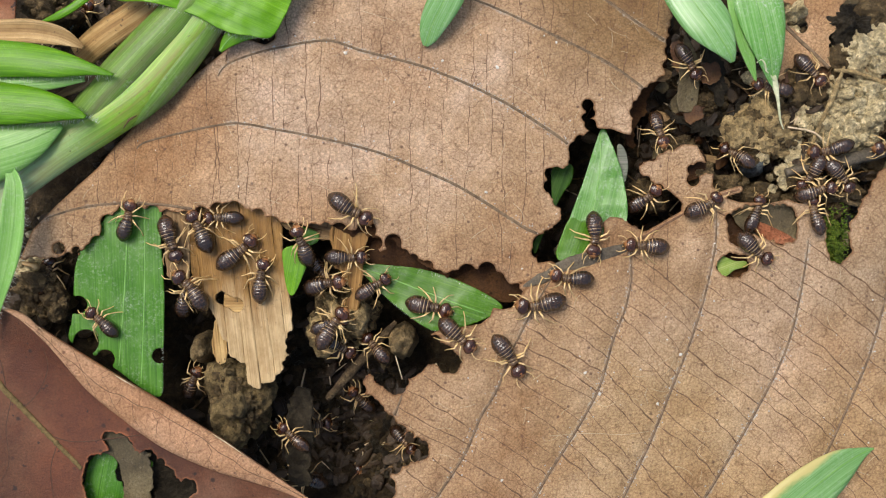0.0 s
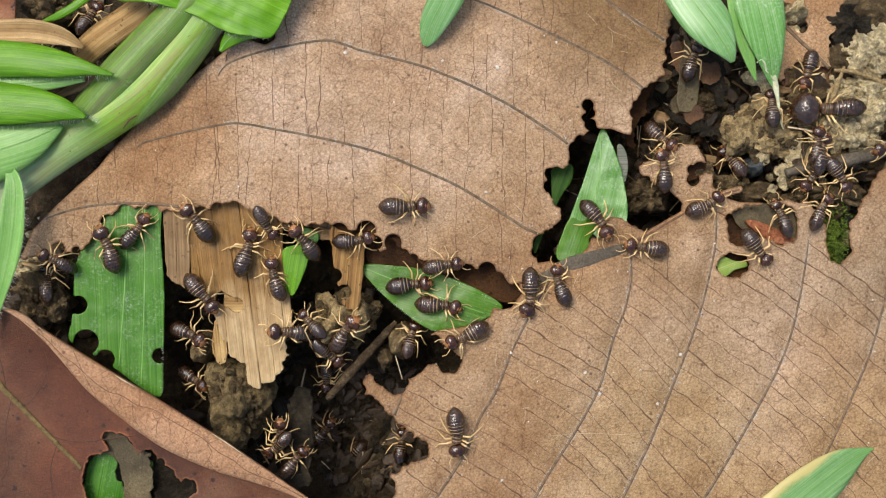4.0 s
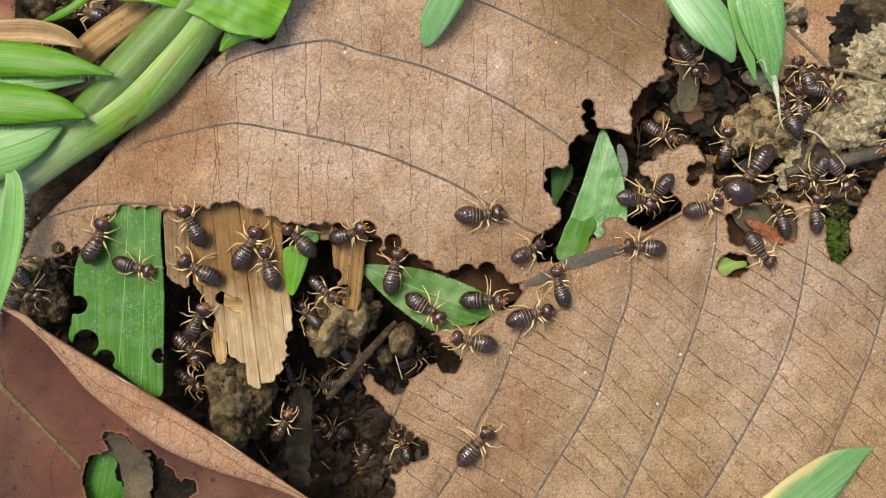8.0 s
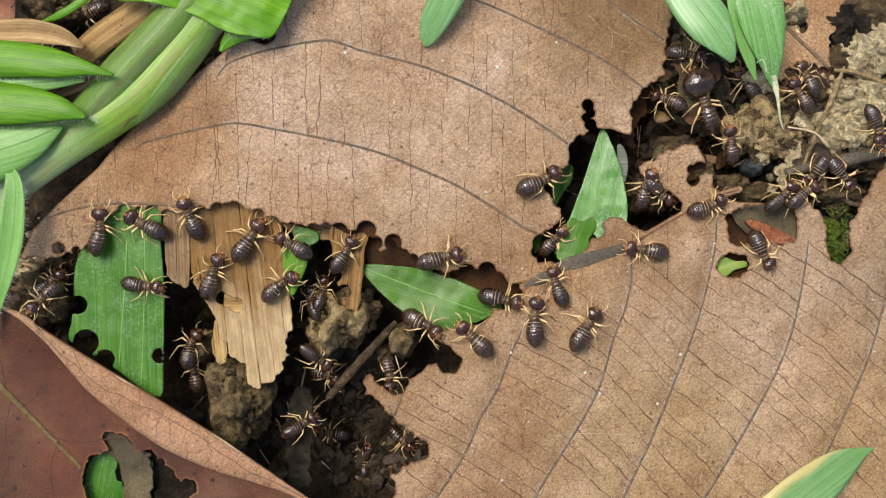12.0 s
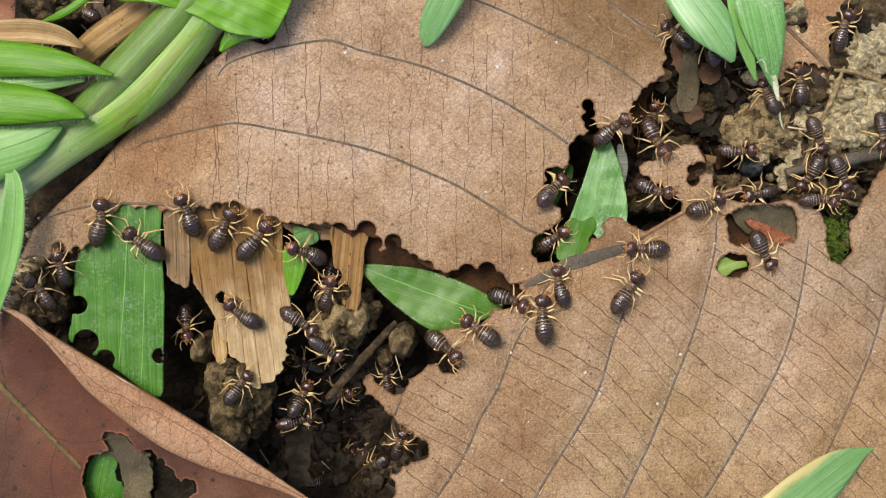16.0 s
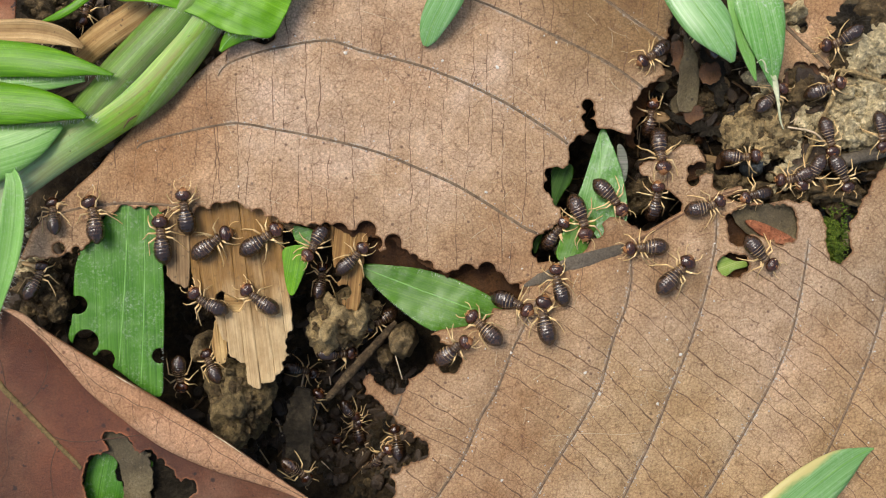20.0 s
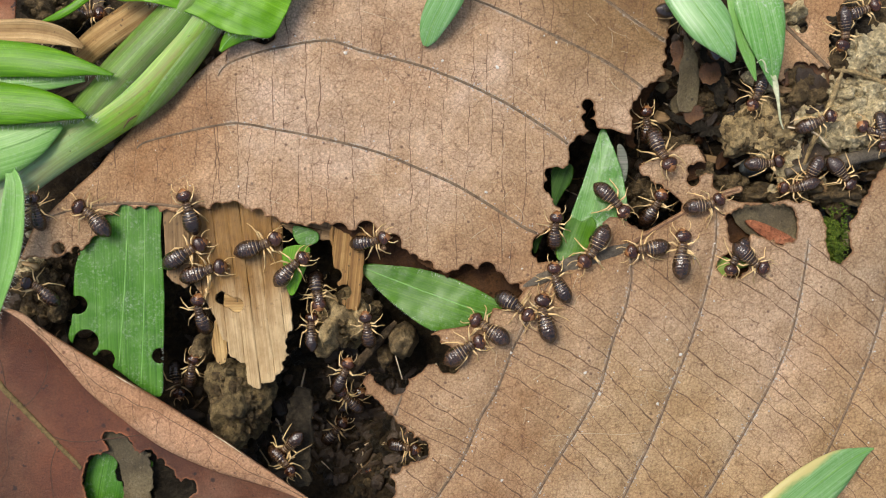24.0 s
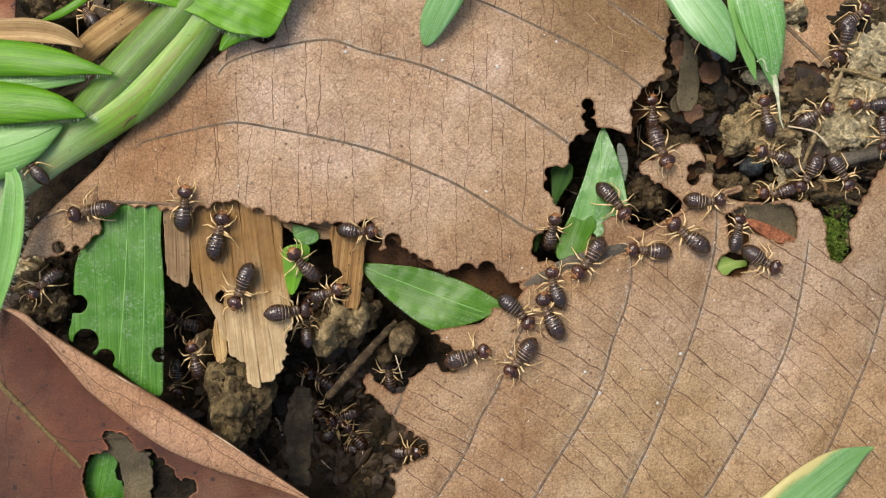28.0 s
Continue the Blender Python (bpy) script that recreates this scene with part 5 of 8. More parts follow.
# ---- green blades lying under the leaf ----
def green_scrap(name, outline, z, material, label, turn, bites=(), fringe=(), seed=0, ribs=(), tilt=(0, 0), wave=0.2):
    ob, f, h = scrap(name, outline, z, material, label, "grass blade", bites=bites, turn=turn, seed=seed, thick=0.14, wave=wave, tilt=tilt)
    for line in ribs:
        on_scrap(ob, "nerve", line, f, h, 0.09, GRASS_PALE, lift=-0.01)
    for i, line in enumerate(fringe):
        s = spline(line, 6)
        pts = raised([tuple(p) for p in s], [float(v) - 0.05 for v in h(s[:, 0], s[:, 1])])
        part("margin_hairs", hairs(pts[::2], 0.5, seed * 10 + i), CHAFF_CLEAR, ob, "fine pale hairs", kind="stuff")
    return ob


BLEACHED = vein_paint("bleached_grass", (0.42, 0.44, 0.24), (0.72, 0.72, 0.48))
CHAFF_CLEAR = vein_paint("clear_hair", (0.55, 0.6, 0.5), (0.75, 0.8, 0.7))
green_scrap("grass", [(-41.01, 6.45), (-35.70, 6.45), (-35.42, 1.49), (-34.99, -4.18), (-34.99, -8.43), (-35.13, -14.10), (-35.27, -18.35), (-37.47, -17.64), (-41.37, -14.80), (-44.91, -12.68), (-46.89, -11.26), (-46.47, -8.43), (-46.18, -2.76), (-44.91, 0.78), (-42.78, 3.26)], -1.4, GRASS_DUSTY,
            "dusty broad green blade with bitten edges", radians(92), [(*(-45.76, -7.01), 1.15), (*(-44.77, -11.69), 1.6), (*(-42.36, -13.81), 1.2), (*(-35.56, -13.39), 0.95)],
            [[(-35.06, -18.35), (-34.99, -11.26), (-35.06, -5.60), (-35.42, 0.78)]], 21, [[(-39.38, 6.30), (-39.81, -2.76), (-40.37, -11.26), (-40.80, -16.93)], [(-37.40, 5.74), (-37.40, -4.18), (-37.82, -16.93)]])
green_scrap("grass", [(-10.33, -2.05), (-5.94, -2.12), (-1.70, -2.76), (3.26, -4.53), (7.36, -7.01), (5.94, -8.42), (2.55, -9.70), (-1.13, -10.26), (-5.24, -7.71), (-8.78, -4.53)], -1.5, GRASS_GLOSS,
            "glossy green blade under the leaf edge", radians(-18), [], [[(-8.80, -4.75), (-5.11, -7.95), (-1.14, -10.43)], [(7.38, -7.02), (3.26, -4.54), (-1.70, -2.77), (-5.96, -2.13)]], 22, [[(-10.19, -2.34), (-1.70, -5.59), (5.38, -8.14)]], tilt=(0.05, -0.06), wave=0.4)
green_scrap("grass", [(20.01, 15.20), (20.86, 13.93), (22.06, 10.68), (22.70, 7.85), (22.91, 3.61), (20.93, 0.07), (17.68, -1.48), (14.43, -1.34), (14.99, 1.48), (16.26, 4.88), (17.68, 8.70), (18.95, 12.66)], -1.2, GRASS_FROST,
            "pointed frosted green blade rising through the hole", radians(75), [(*(18.53, 1.20), 0.7)], (), 23, [[(19.80, 14.92), (19.66, 9.97), (18.67, 4.31), (16.69, -0.99)]], tilt=(0.1, -0.05), wave=0.4)
green_scrap("grass", [(14.11, -0.92), (14.95, 2.05), (15.94, 3.88), (17.35, 3.46), (18.62, 4.02), (19.19, 2.61), (18.20, 1.20), (18.62, 0.07), (17.35, -1.48), (15.52, -1.62)], -0.85, GRASS_GLOSS, "curled dark green blade end at the hole", radians(70), [(*(18.90, 0.92), 0.55)], (), 31, wave=0.6)
green_scrap("grass", [(13.86, 10.36), (16.29, 10.64), (16.29, 8.64), (14.86, 6.50), (12.57, 1.50), (11.71, -0.64), (11.43, 0.79), (13.64, 4.36)], -2.6, GRASS_SHADE, "dark green blade deep under the leaf", radians(70), (), (), 24)
green_scrap("grass", [(-19.85, 0.07), (-16.82, 0.35), (-16.96, -1.77), (-17.80, -4.03), (-18.79, -5.86), (-19.50, -5.02), (-19.92, -2.40)], -1.05, GRASS, "small cut green blade end on straw", radians(80), (), (), 25)
green_scrap("grass", [(-18.72, 2.91), (-15.88, 2.20), (-15.74, 0.92), (-17.30, 0.35), (-18.57, 1.13)], -1.5, GRASS_DUSTY, "small green blade end below the leaf", radians(20), (), (), 26)
green_scrap("grass", [(-44.42, -26.75), (-42.85, -25.47), (-40.73, -25.90), (-40.44, -27.03), (-40.87, -28.45), (-39.87, -29.02), (-39.31, -31.15), (-39.66, -34.70), (-45.69, -34.70), (-44.98, -29.02)], -1.7, GRASS_DUSTY, "green blade seen through a gnawed hole", radians(80), nibbles([(-42.0, -25.3), (-40.73, -25.9), (-40.44, -27.03), (-40.87, -28.45), (-39.87, -29.02), (-39.31, -31.15), (-39.5, -34)], 23, 0.4, 0.75, 0.2), (), 27)
green_scrap("grass", [(-38.95, -26.37), (-36.67, -26.58), (-36.67, -27.50), (-38.31, -27.79)], -1.8, GRASS, "small green scrap below the leaf", radians(10), (), (), 28)
green_scrap("grass", [(34.25, -0.78), (36.52, -1.49), (37.79, -1.49), (38.08, -2.19), (36.52, -2.62), (34.82, -3.61)], -1.1, SHEATH, "pale green blade end below the hole", radians(20), (), (), 29)
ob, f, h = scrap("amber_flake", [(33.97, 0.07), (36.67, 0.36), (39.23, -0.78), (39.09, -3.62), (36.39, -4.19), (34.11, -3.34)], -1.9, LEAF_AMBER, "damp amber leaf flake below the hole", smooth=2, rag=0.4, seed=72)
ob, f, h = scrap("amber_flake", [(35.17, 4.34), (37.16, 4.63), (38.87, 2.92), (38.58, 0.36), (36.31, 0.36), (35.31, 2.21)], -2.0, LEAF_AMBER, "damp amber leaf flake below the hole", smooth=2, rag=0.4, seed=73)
ob, f, h = scrap("wood_chip", [(37.62, 3.44), (38.74, 3.58), (41.26, 2.60), (43.79, 1.19), (43.09, 0.49), (41.26, 0.77), (39.30, 1.89)], -0.35, WOOD_RED, "reddish wood chip lying in the hole", "wood chip", thick=0.7, smooth=2, seed=30, wave=0.15)


# ---- grass standing round the leaf ----
def grass(name, spine, widths, material, label, nerve=True, fringe=0, **kw):
    geo = blade(spine, widths, **kw)
    ob = part(name, geo, material, None, label, "grass blade")
    line = spline(spine, 6)
    if nerve:
        low = kw.get("fold", 0.0)
        part("midrib", tube(line + (0, 0, -0.02), np.interp(np.linspace(0, 1, len(line)), [0, 1], [0.13, 0.05]), 5, 0.7), GRASS_PALE, ob)
    if fringe:
        w = spline([(i, a) for i, a in enumerate(widths)], 6)[:, 1]
        way = np.gradient(line[:, :2], axis=0)
        way /= np.linalg.norm(way, axis=1)[:, None] + 1e-9
        k = np.stack([-way[:, 1], way[:, 0]], 1) * w[:, None] * (1 if fringe > 0 else -1)
        edge = line.copy()
        edge[:, :2] += k
        edge[:, 2] += (kw.get("fold", 0) - kw.get("arch", 0.15)) * w
        part("margin_hairs", hairs(edge[::(3 if fringe > 0 else -3)], 0.75, int(abs(fringe) * 10)), CHAFF_CLEAR, ob, "fine pale hairs", kind="stuff")
    return ob


def zed(line, zs):
    return raised(line, zs)


# the thick culm with its sheaths
culm = part("grass_stem", tube(spline(zed([(-59.4, 3.9), (-54.6, 7.55), (-47.5, 12.5), (-41.3, 16.35), (-36.74, 19.61), (-32.62, 24.15), (-29.18, 28.56), (-25.39, 34.06)], [-0.5, 0.0, 0.5, 0.7, 0.9, 1.1, 1.3, 1.5]), 6),
            np.interp(np.linspace(0, 1, 40), [0, 0.3, 0.6, 1], [2.75, 2.85, 2.75, 2.7]), 22, 0.62), CULM, None, "thick pale green grass stem with striped sheaths", "grass stem")
part("outer_sheath", blade(zed([(-47.45, 12.98), (-44.46, 15.97), (-41.06, 19.65), (-36.64, 24.27), (-32.56, 28.48), (-28.82, 33.38)], [1.6, 2.4, 3.0, 3.3, 3.5, 3.6]), [1.0, 1.9, 2.5, 2.5, 2.3, 2.2], arch=0.5, thick=0.2, lean=-0.12), SHEATH_GREY, culm, "grey-green outer sheath")
part("edge_sheath", blade(zed([(-38.47, 14.99), (-36.96, 16.50), (-34.36, 19.37), (-31.63, 22.80), (-28.34, 27.31), (-25.46, 32.24)], [0.8, 1.8, 2.4, 2.6, 2.7, 2.8]), [0.1, 0.8, 1.4, 1.6, 1.5, 1.4], arch=0.55, thick=0.12, lean=0.25), SHEATH_GREY, culm, "grey-green sheath edge")
part("node_ring", tube(zed([(-38.88, 14.67), (-37.93, 15.62), (-37.11, 16.17)], [2.2, 2.9, 2.6]), [0.06, 0.13, 0.06], 6), STRAW_BROWN, culm, "brown papery node scale")
part("sheath_hairs", hairs(zed([(-44.42, 16.71), (-43.40, 16.16), (-42.38, 15.55), (-41.36, 15.01)], [3.4, 3.6, 3.8, 3.8]), 0.7, 77, 0.12), CHAFF_CLEAR, culm, kind="stuff")

grass("grass", zed([(-39.41, 20.85), (-42.49, 21.52), (-45.85, 22.05), (-49.87, 22.59), (-56.57, 22.86)], [4.2, 4.8, 5.0, 5.0, 4.6]), [0.15, 0.85, 1.65, 2.1, 2.4], GRASS, "fresh green blade joined to the stem", nerve=False, arch=0.25, wave=0.1, fringe=1, lean=0.15)
grass("grass", zed([(-43.06, 20.44), (-47.14, 20.04), (-51.89, 19.76), (-58.00, 19.63)], [3.6, 3.9, 4.0, 3.6]), [0.3, 0.9, 1.2, 1.3], GRASS_PALE, "pale underside of a folded green blade", arch=0.2, fringe=-1)
grass("grass", zed([(-42.63, 15.75), (-45.18, 16.56), (-48.53, 17.09), (-52.55, 17.36), (-57.24, 17.36)], [4.4, 4.9, 5.0, 5.0, 4.6]), [0.2, 1.3, 2.1, 2.6, 2.8], GRASS, "fresh green blade joined to the stem", nerve=False, arch=0.25, wave=0.1, fringe=2, lean=0.12)
grass("grass", zed([(-45.98, 14.94), (-49.39, 13.2), (-53.48, 11.8), (-58.26, 10.7)], [3.2, 3.8, 4.0, 3.6]), [0.4, 2.2, 3.4, 4.0], GRASS_PALE, "pale underside of a folded green blade", arch=0.2)
grass("grass", zed([(-52.30, 9.85), (-51.35, 7.54), (-51.48, 3.46), (-52.16, -0.61), (-53.66, -6.04), (-55.29, -10.80)], [3.2, 3.8, 3.8, 3.5, 2.8, 2.0]), [0.5, 1.1, 1.5, 1.5, 0.7, 0.1], GRASS_PALE, "pale green blade hanging over the leaf", arch=-0.1, fold=0.25, fringe=3)
green_scrap("grass", [(-40.78, 35.44), (-39.81, 30.3), (-35.93, 29.71), (-32.92, 29.13), (-29.52, 27.96), (-27.58, 26.9), (-25.44, 26.02), (-23.3, 25.73), (-20.88, 25.54), (-19.32, 27.58), (-18.16, 30.1), (-16.51, 35.44)], 3.4, GRASS_BACKLIT, "broad yellowish-green blade bending over", radians(-24), (), [[(-20.88, 25.54), (-23.3, 25.73), (-25.44, 26.02), (-27.58, 26.9), (-29.52, 27.96), (-32.92, 29.13), (-35.93, 29.71)]], 33, tilt=(-0.02, 0.07), wave=0.5)
grass("grass", zed([(-27.29, 24.22), (-26.06, 25.58), (-24.15, 26.67), (-21.42, 27.35)], [1.4, 1.9, 2.0, 2.0]), [0.2, 0.9, 1.2, 1.2], GRASS, "small green blade behind the stem", arch=0.2)
grass("grass", zed([(-48.71, 27.63), (-46.66, 28.17), (-44.61, 29.26), (-42.23, 31.04)], [2.4, 3, 3.2, 3.2]), [0.1, 0.45, 0.5, 0.5], GRASS, "thin curled green blade", nerve=False, arch=0.3)
grass("grass", zed([(-2.18, 24.97), (-1.84, 25.85), (-1.09, 27.70), (0.41, 30.42), (1.91, 34.18)], [0.9, 1.4, 2.2, 3.2, 4.4]), [0.3, 1.05, 1.7, 2.1, 2.3], GRASS_SHEEN, "light green blade tip over the leaf", arch=0.15, fold=0.1)
grass("grass", zed([(34.59, 22.32), (33.92, 23.53), (32.04, 26.54), (30.03, 29.56), (27.88, 33.58)], [4.4, 4.9, 4.8, 4.2, 3.2]), [0.3, 1.1, 2.6, 2.8, 2.6], GRASS_SHEEN, "rounded light green blade tip", arch=0.2, fold=0.05)
grass("grass", zed([(37.94, 20.35), (36.92, 23.06), (35.70, 26.44), (35.03, 29.82), (34.55, 33.88)], [2.6, 3.2, 3.8, 4.2, 4.6]), [0.1, 0.7, 1.0, 1.1, 1.2], GRASS_PALE, "narrow pale green blade", arch=0.1, fold=0.15)
withered = grass("grass", zed([(40.4, 19.7), (40.03, 20.69), (39.36, 23.06), (38.41, 26.44), (37.60, 29.82), (36.92, 33.88)], [2.1, 2.5, 3.6, 4.2, 4.2, 3.6]), [0.25, 0.7, 1.6, 2.6, 3.0, 3.2], GRASS_FLOURY,
                 "whitish-flecked green blade with a withered tip", arch=0.1, fold=0.1)
part("withered_tip", blade(zed([(42.1, 14.8), (41.5, 15.96), (40.9, 18.33), (40.45, 19.9), (40.15, 21.0)], [0.3, 0.9, 1.8, 2.3, 2.75]), [0.04, 0.12, 0.2, 0.38, 0.2], arch=0.4), BLEACHED, withered, "bleached curled tip")
part("bleached_rim", tube(spline(zed([(40.2, 20.4), (39.55, 21.2), (39.0, 21.5), (38.7, 22.3), (38.2, 22.75), (37.75, 22.4)], [2.5, 2.7, 3.1, 3.5, 3.6, 3.4]), 4), [0.1, 0.12, 0.08], 5), BLEACHED, withered, "bleached curled rim")
grass("grass", zed([(52.9, -24.5), (51.2, -25.1), (48.7, -26.4), (46.0, -28.2), (42.8, -30.6), (39.1, -33.9)], [1.0, 1.3, 1.8, 2.3, 2.6, 2.8]), [0.08, 0.8, 2.0, 2.7, 3.0, 3.1], GRASS_EDGE, "green blade with a yellow margin", arch=0.1, fold=0.12)
part("dry_grass", blade(zed([(-57.83, 26.45), (-53.71, 26.31), (-49.60, 26.24), (-46.18, 25.69), (-43.85, 24.60)], [2.4, 2.8, 3.0, 2.6, 1.8]), [1.3, 1.4, 1.4, 1.1, 0.2], arch=-0.35, wave=0.15, thick=0.2), STRAW, None, "curled dry tan grass blade", "dry grass")
part("dry_grass", blade(zed([(-45.67, 23.94), (-42.61, 26.03), (-38.45, 28.66), (-34.29, 31.44), (-30.82, 34.08)], [-0.5, 0.6, 1.1, 1.4, 1.6]), [1.6, 1.9, 1.9, 1.8, 1.8], arch=0.45, thick=0.25), STRAW_GOLD, None, "golden-brown withered grass sheath with dark specks", "dry grass")
part("dry_grass", blade(zed([(-47.75, 18.51), (-45.00, 19.61), (-42.25, 20.85), (-40.19, 21.81)], [1.4, 1.9, 2.2, 2.4]), [0.2, 0.6, 0.8, 0.5], arch=0.2), STRAW_BROWN, None, "reddish-brown withered sheath scrap", "dry grass")
ob, f, h = scrap("reddish_leaf_scrap", [(-56.74, 32.83), (-52.97, 32.83), (-52.83, 29.34), (-53.25, 27.95), (-56.74, 27.81)], 0.5, LEAF_RED, "dark reddish leaf scrap behind grass", seed=40)


# ---- soil clods, pebbles, twigs in the hollows ----
def clod(x, y, z, rx, ry, rz, material, label, category, seed, name="soil_clod", level=4, rough=0.4, turn=0.0, crag=0.14):
    return part(name, lump(x, y, z, rx, ry, rz, seed, rough, level, turn, crag), material, None, label, category, "soil clods and pebbles")


def rest(x, y):
    return float(ground_height(np.array([x]), np.array([y]))[0])


CLODS = []
for (x, y), z, rx, ry, rz, mat, label, nm in (
        ((-26.5, -19.7), -4.2, 3.8, 5.1, 2.6, CLAY_OLIVE, "large lumpy olive-brown clay clod", "soil_clod"),
        ((-27.92, -16.30), -3.6, 1.8, 1.4, 1.2, CLAY_OLIVE, "small olive-brown clay clod", "soil_clod"),
        ((-13.93, -9.62), -4.2, 3.3, 3.7, 2.2, CLAY_MID, "large lumpy brown clay clod under straw", "soil_clod"),
        ((-10.9, -8.5), -4.5, 2.8, 2.5, 1.8, CLAY_MID, "lumpy brown clay clod under straw", "soil_clod"),
        ((-31.56, -13.10), -5.2, 1.5, 2.0, 1.3, QUARTZ, "smooth rounded brown pebble in the hollow", "pebble"),
        ((-5.31, -11.99), -4.2, 2.0, 2.4, 1.9, QUARTZ, "rounded grey-brown pebble in the hollow", "pebble"),
        ((-7.47, -14.00), -4.0, 1.2, 1.2, 1.1, CLAY_BROWN, "small reddish-brown pebble in the hollow", "pebble"),
        ((39.96, 15.95), -2.2, 2.4, 2.3, 2.0, CLAY_MID, "crumbly grey-brown clay clod on dry soil", "soil_clod"),
        ((37.9, 14.6), -2.3, 2.7, 2.6, 2.0, CLAY_MID, "crumbly grey-brown clay clod on dry soil", "soil_clod"),
        ((30.2, 12.9), -4.2, 2.2, 1.6, 1.6, CLAY_BROWN, "crumbly brown clay clod on damp soil", "soil_clod"),
        ((34.8, 19.4), -4.4, 2.0, 1.7, 1.5, CLAY_BROWN, "crumbly brown clay clod on damp soil", "soil_clod"),
        ((41.23, 16.66), -2.0, 2.6, 2.8, 2.0, CLAY_MID, "crumbly grey-brown clay clod on dry soil", "soil_clod"),
        ((40.66, 13.34), -2.4, 2.3, 1.9, 1.8, CLAY_MID, "crumbly grey-brown clay clod on dry soil", "soil_clod"),
        ((43.13, 14.05), -2.0, 2.2, 2.0, 1.6, CLAY_MID, "crumbly grey-brown clay clod on dry soil", "soil_clod"),
        ((48.37, 15.47), -1.4, 2.5, 2.2, 1.8, CLAY, "knobbly pale clay clod on dry soil", "soil_clod"),
        ((51.17, 14.42), -1.3, 3.0, 2.2, 1.9, CLAY, "knobbly pale clay clod on dry soil", "soil_clod"),
        ((50.47, 17.22), -1.3, 2.4, 1.9, 1.7, CLAY, "knobbly pale clay clod on dry soil", "soil_clod"),
        ((53.27, 16.52), -1.2, 2.2, 2.4, 1.8, CLAY, "knobbly pale clay clod on dry soil", "soil_clod"),
        ((53.97, 19.32), -1.0, 2.2, 1.8, 1.6, CLAY, "knobbly pale clay clod on dry soil", "soil_clod"),
        ((51.87, 20.37), -1.0, 1.7, 1.5, 1.4, CLAY, "knobbly pale clay clod on dry soil", "soil_clod"),
        ((49.77, 19.67), -1.0, 1.8, 1.5, 1.3, CLAY, "knobbly pale clay clod on dry soil", "soil_clod"),
        ((45.25, 19.84), -2.2, 2.6, 2.4, 1.8, CLAY_BROWN, "crumbly brown clay clod on damp soil", "soil_clod"),
        ((52.92, 24.57), -1.4, 3.0, 3.2, 1.7, CLAY, "knobbly pale clay clod on dry soil", "soil_clod"),
        ((50.12, 23.87), -1.6, 2.2, 1.8, 1.4, CLAY_BROWN, "crumbly brown clay clod on damp soil", "soil_clod"),
        ((50.82, 28.07), -1.2, 2.6, 2.4, 1.8, CHARCOAL, "black crumb of humus", "soil_clod"),
        ((54.32, 28.77), -1.8, 2.8, 2.6, 1.8, CLAY_BROWN, "crumbly brown clay clod on damp soil", "soil_clod"),
        ((39.6, 10.5), -2.2, 1.25, 1.25, 1.1, SLATE, "rounded blue-grey pebble beside clay", "pebble"),
        ((51.17, 10.71), -0.9, 1.5, 1.3, 1.0, CHARCOAL, "dark grey pebble beside the stalk", "pebble"),
        ((36.73, 7.90), -3.0, 2.4, 1.8, 1.4, CLAY_BROWN, "crumbly brown clay clod on damp soil", "soil_clod"),
        ((40.29, 6.83), -2.9, 2.6, 1.6, 1.2, CLAY_BROWN, "crumbly brown clay clod on damp soil", "soil_clod"),
        ((45.60, 7.13), -2.0, 2.4, 1.9, 1.5, CLAY_BROWN, "crumbly brown clay clod on damp soil", "soil_clod"),
        ((50.12, 7.42), -1.4, 2.8, 1.8, 1.3, CLAY_BROWN, "crumbly brown clay clod on damp soil", "soil_clod"),
        ((-51.54, -4.56), -2.8, 2.6, 2.4, 1.6, CLAY_BROWN, "crumbly brown clay clod on damp soil", "soil_clod"),
        ((-49.41, -7.05), -3.0, 2.0, 1.8, 1.4, CLAY_BROWN, "crumbly brown clay clod on damp soil", "soil_clod"),
        ((-52.96, -2.42), -2.6, 1.6, 1.4, 1.1, CLAY, "small pale clay clod on soil", "soil_clod"),
        ((-25.91, 29.26), -2.0, 2.4, 2.0, 1.8, CLAY_BROWN, "crumbly brown clay clod on damp soil", "soil_clod"),
        ((-50.12, 29.97), -2.4, 3.0, 2.4, 1.8, CLAY_BROWN, "crumbly brown clay clod on damp soil", "soil_clod"),
        ((26.16, 6.86), -3.4, 2.6, 2.2, 1.5, CLAY_BROWN, "crumbly brown clay clod on damp soil", "soil_clod"),
        ((32.60, 10.08), -3.6, 2.2, 2.0, 1.4, CLAY_BROWN, "crumbly brown clay clod on damp soil", "soil_clod"),
        ((43.84, 29.72), -2.0, 1.8, 1.6, 1.4, CLAY, "pale clay clod below the leaf fragment", "soil_clod")):
    pebble = nm == "pebble"
    z = min(z, rest(x, y) + rz * 0.75) if rest(x, y) > z - rz else z
    base = rest(x, y) - 0.2
    tall = max(rz, (z + rz - base) / 2)
    CLODS.append((x, y, z + rz - tall, rx, ry, tall, mat))
    clod(x, y, z + rz - tall, rx, ry, tall, mat, label, nm.replace("_", " "), int(abs(x * 13 + y * 7)), nm, 4 if pebble else 5, 0.3 if pebble else 0.6, 0.0, 0.1 if pebble else 0.19)

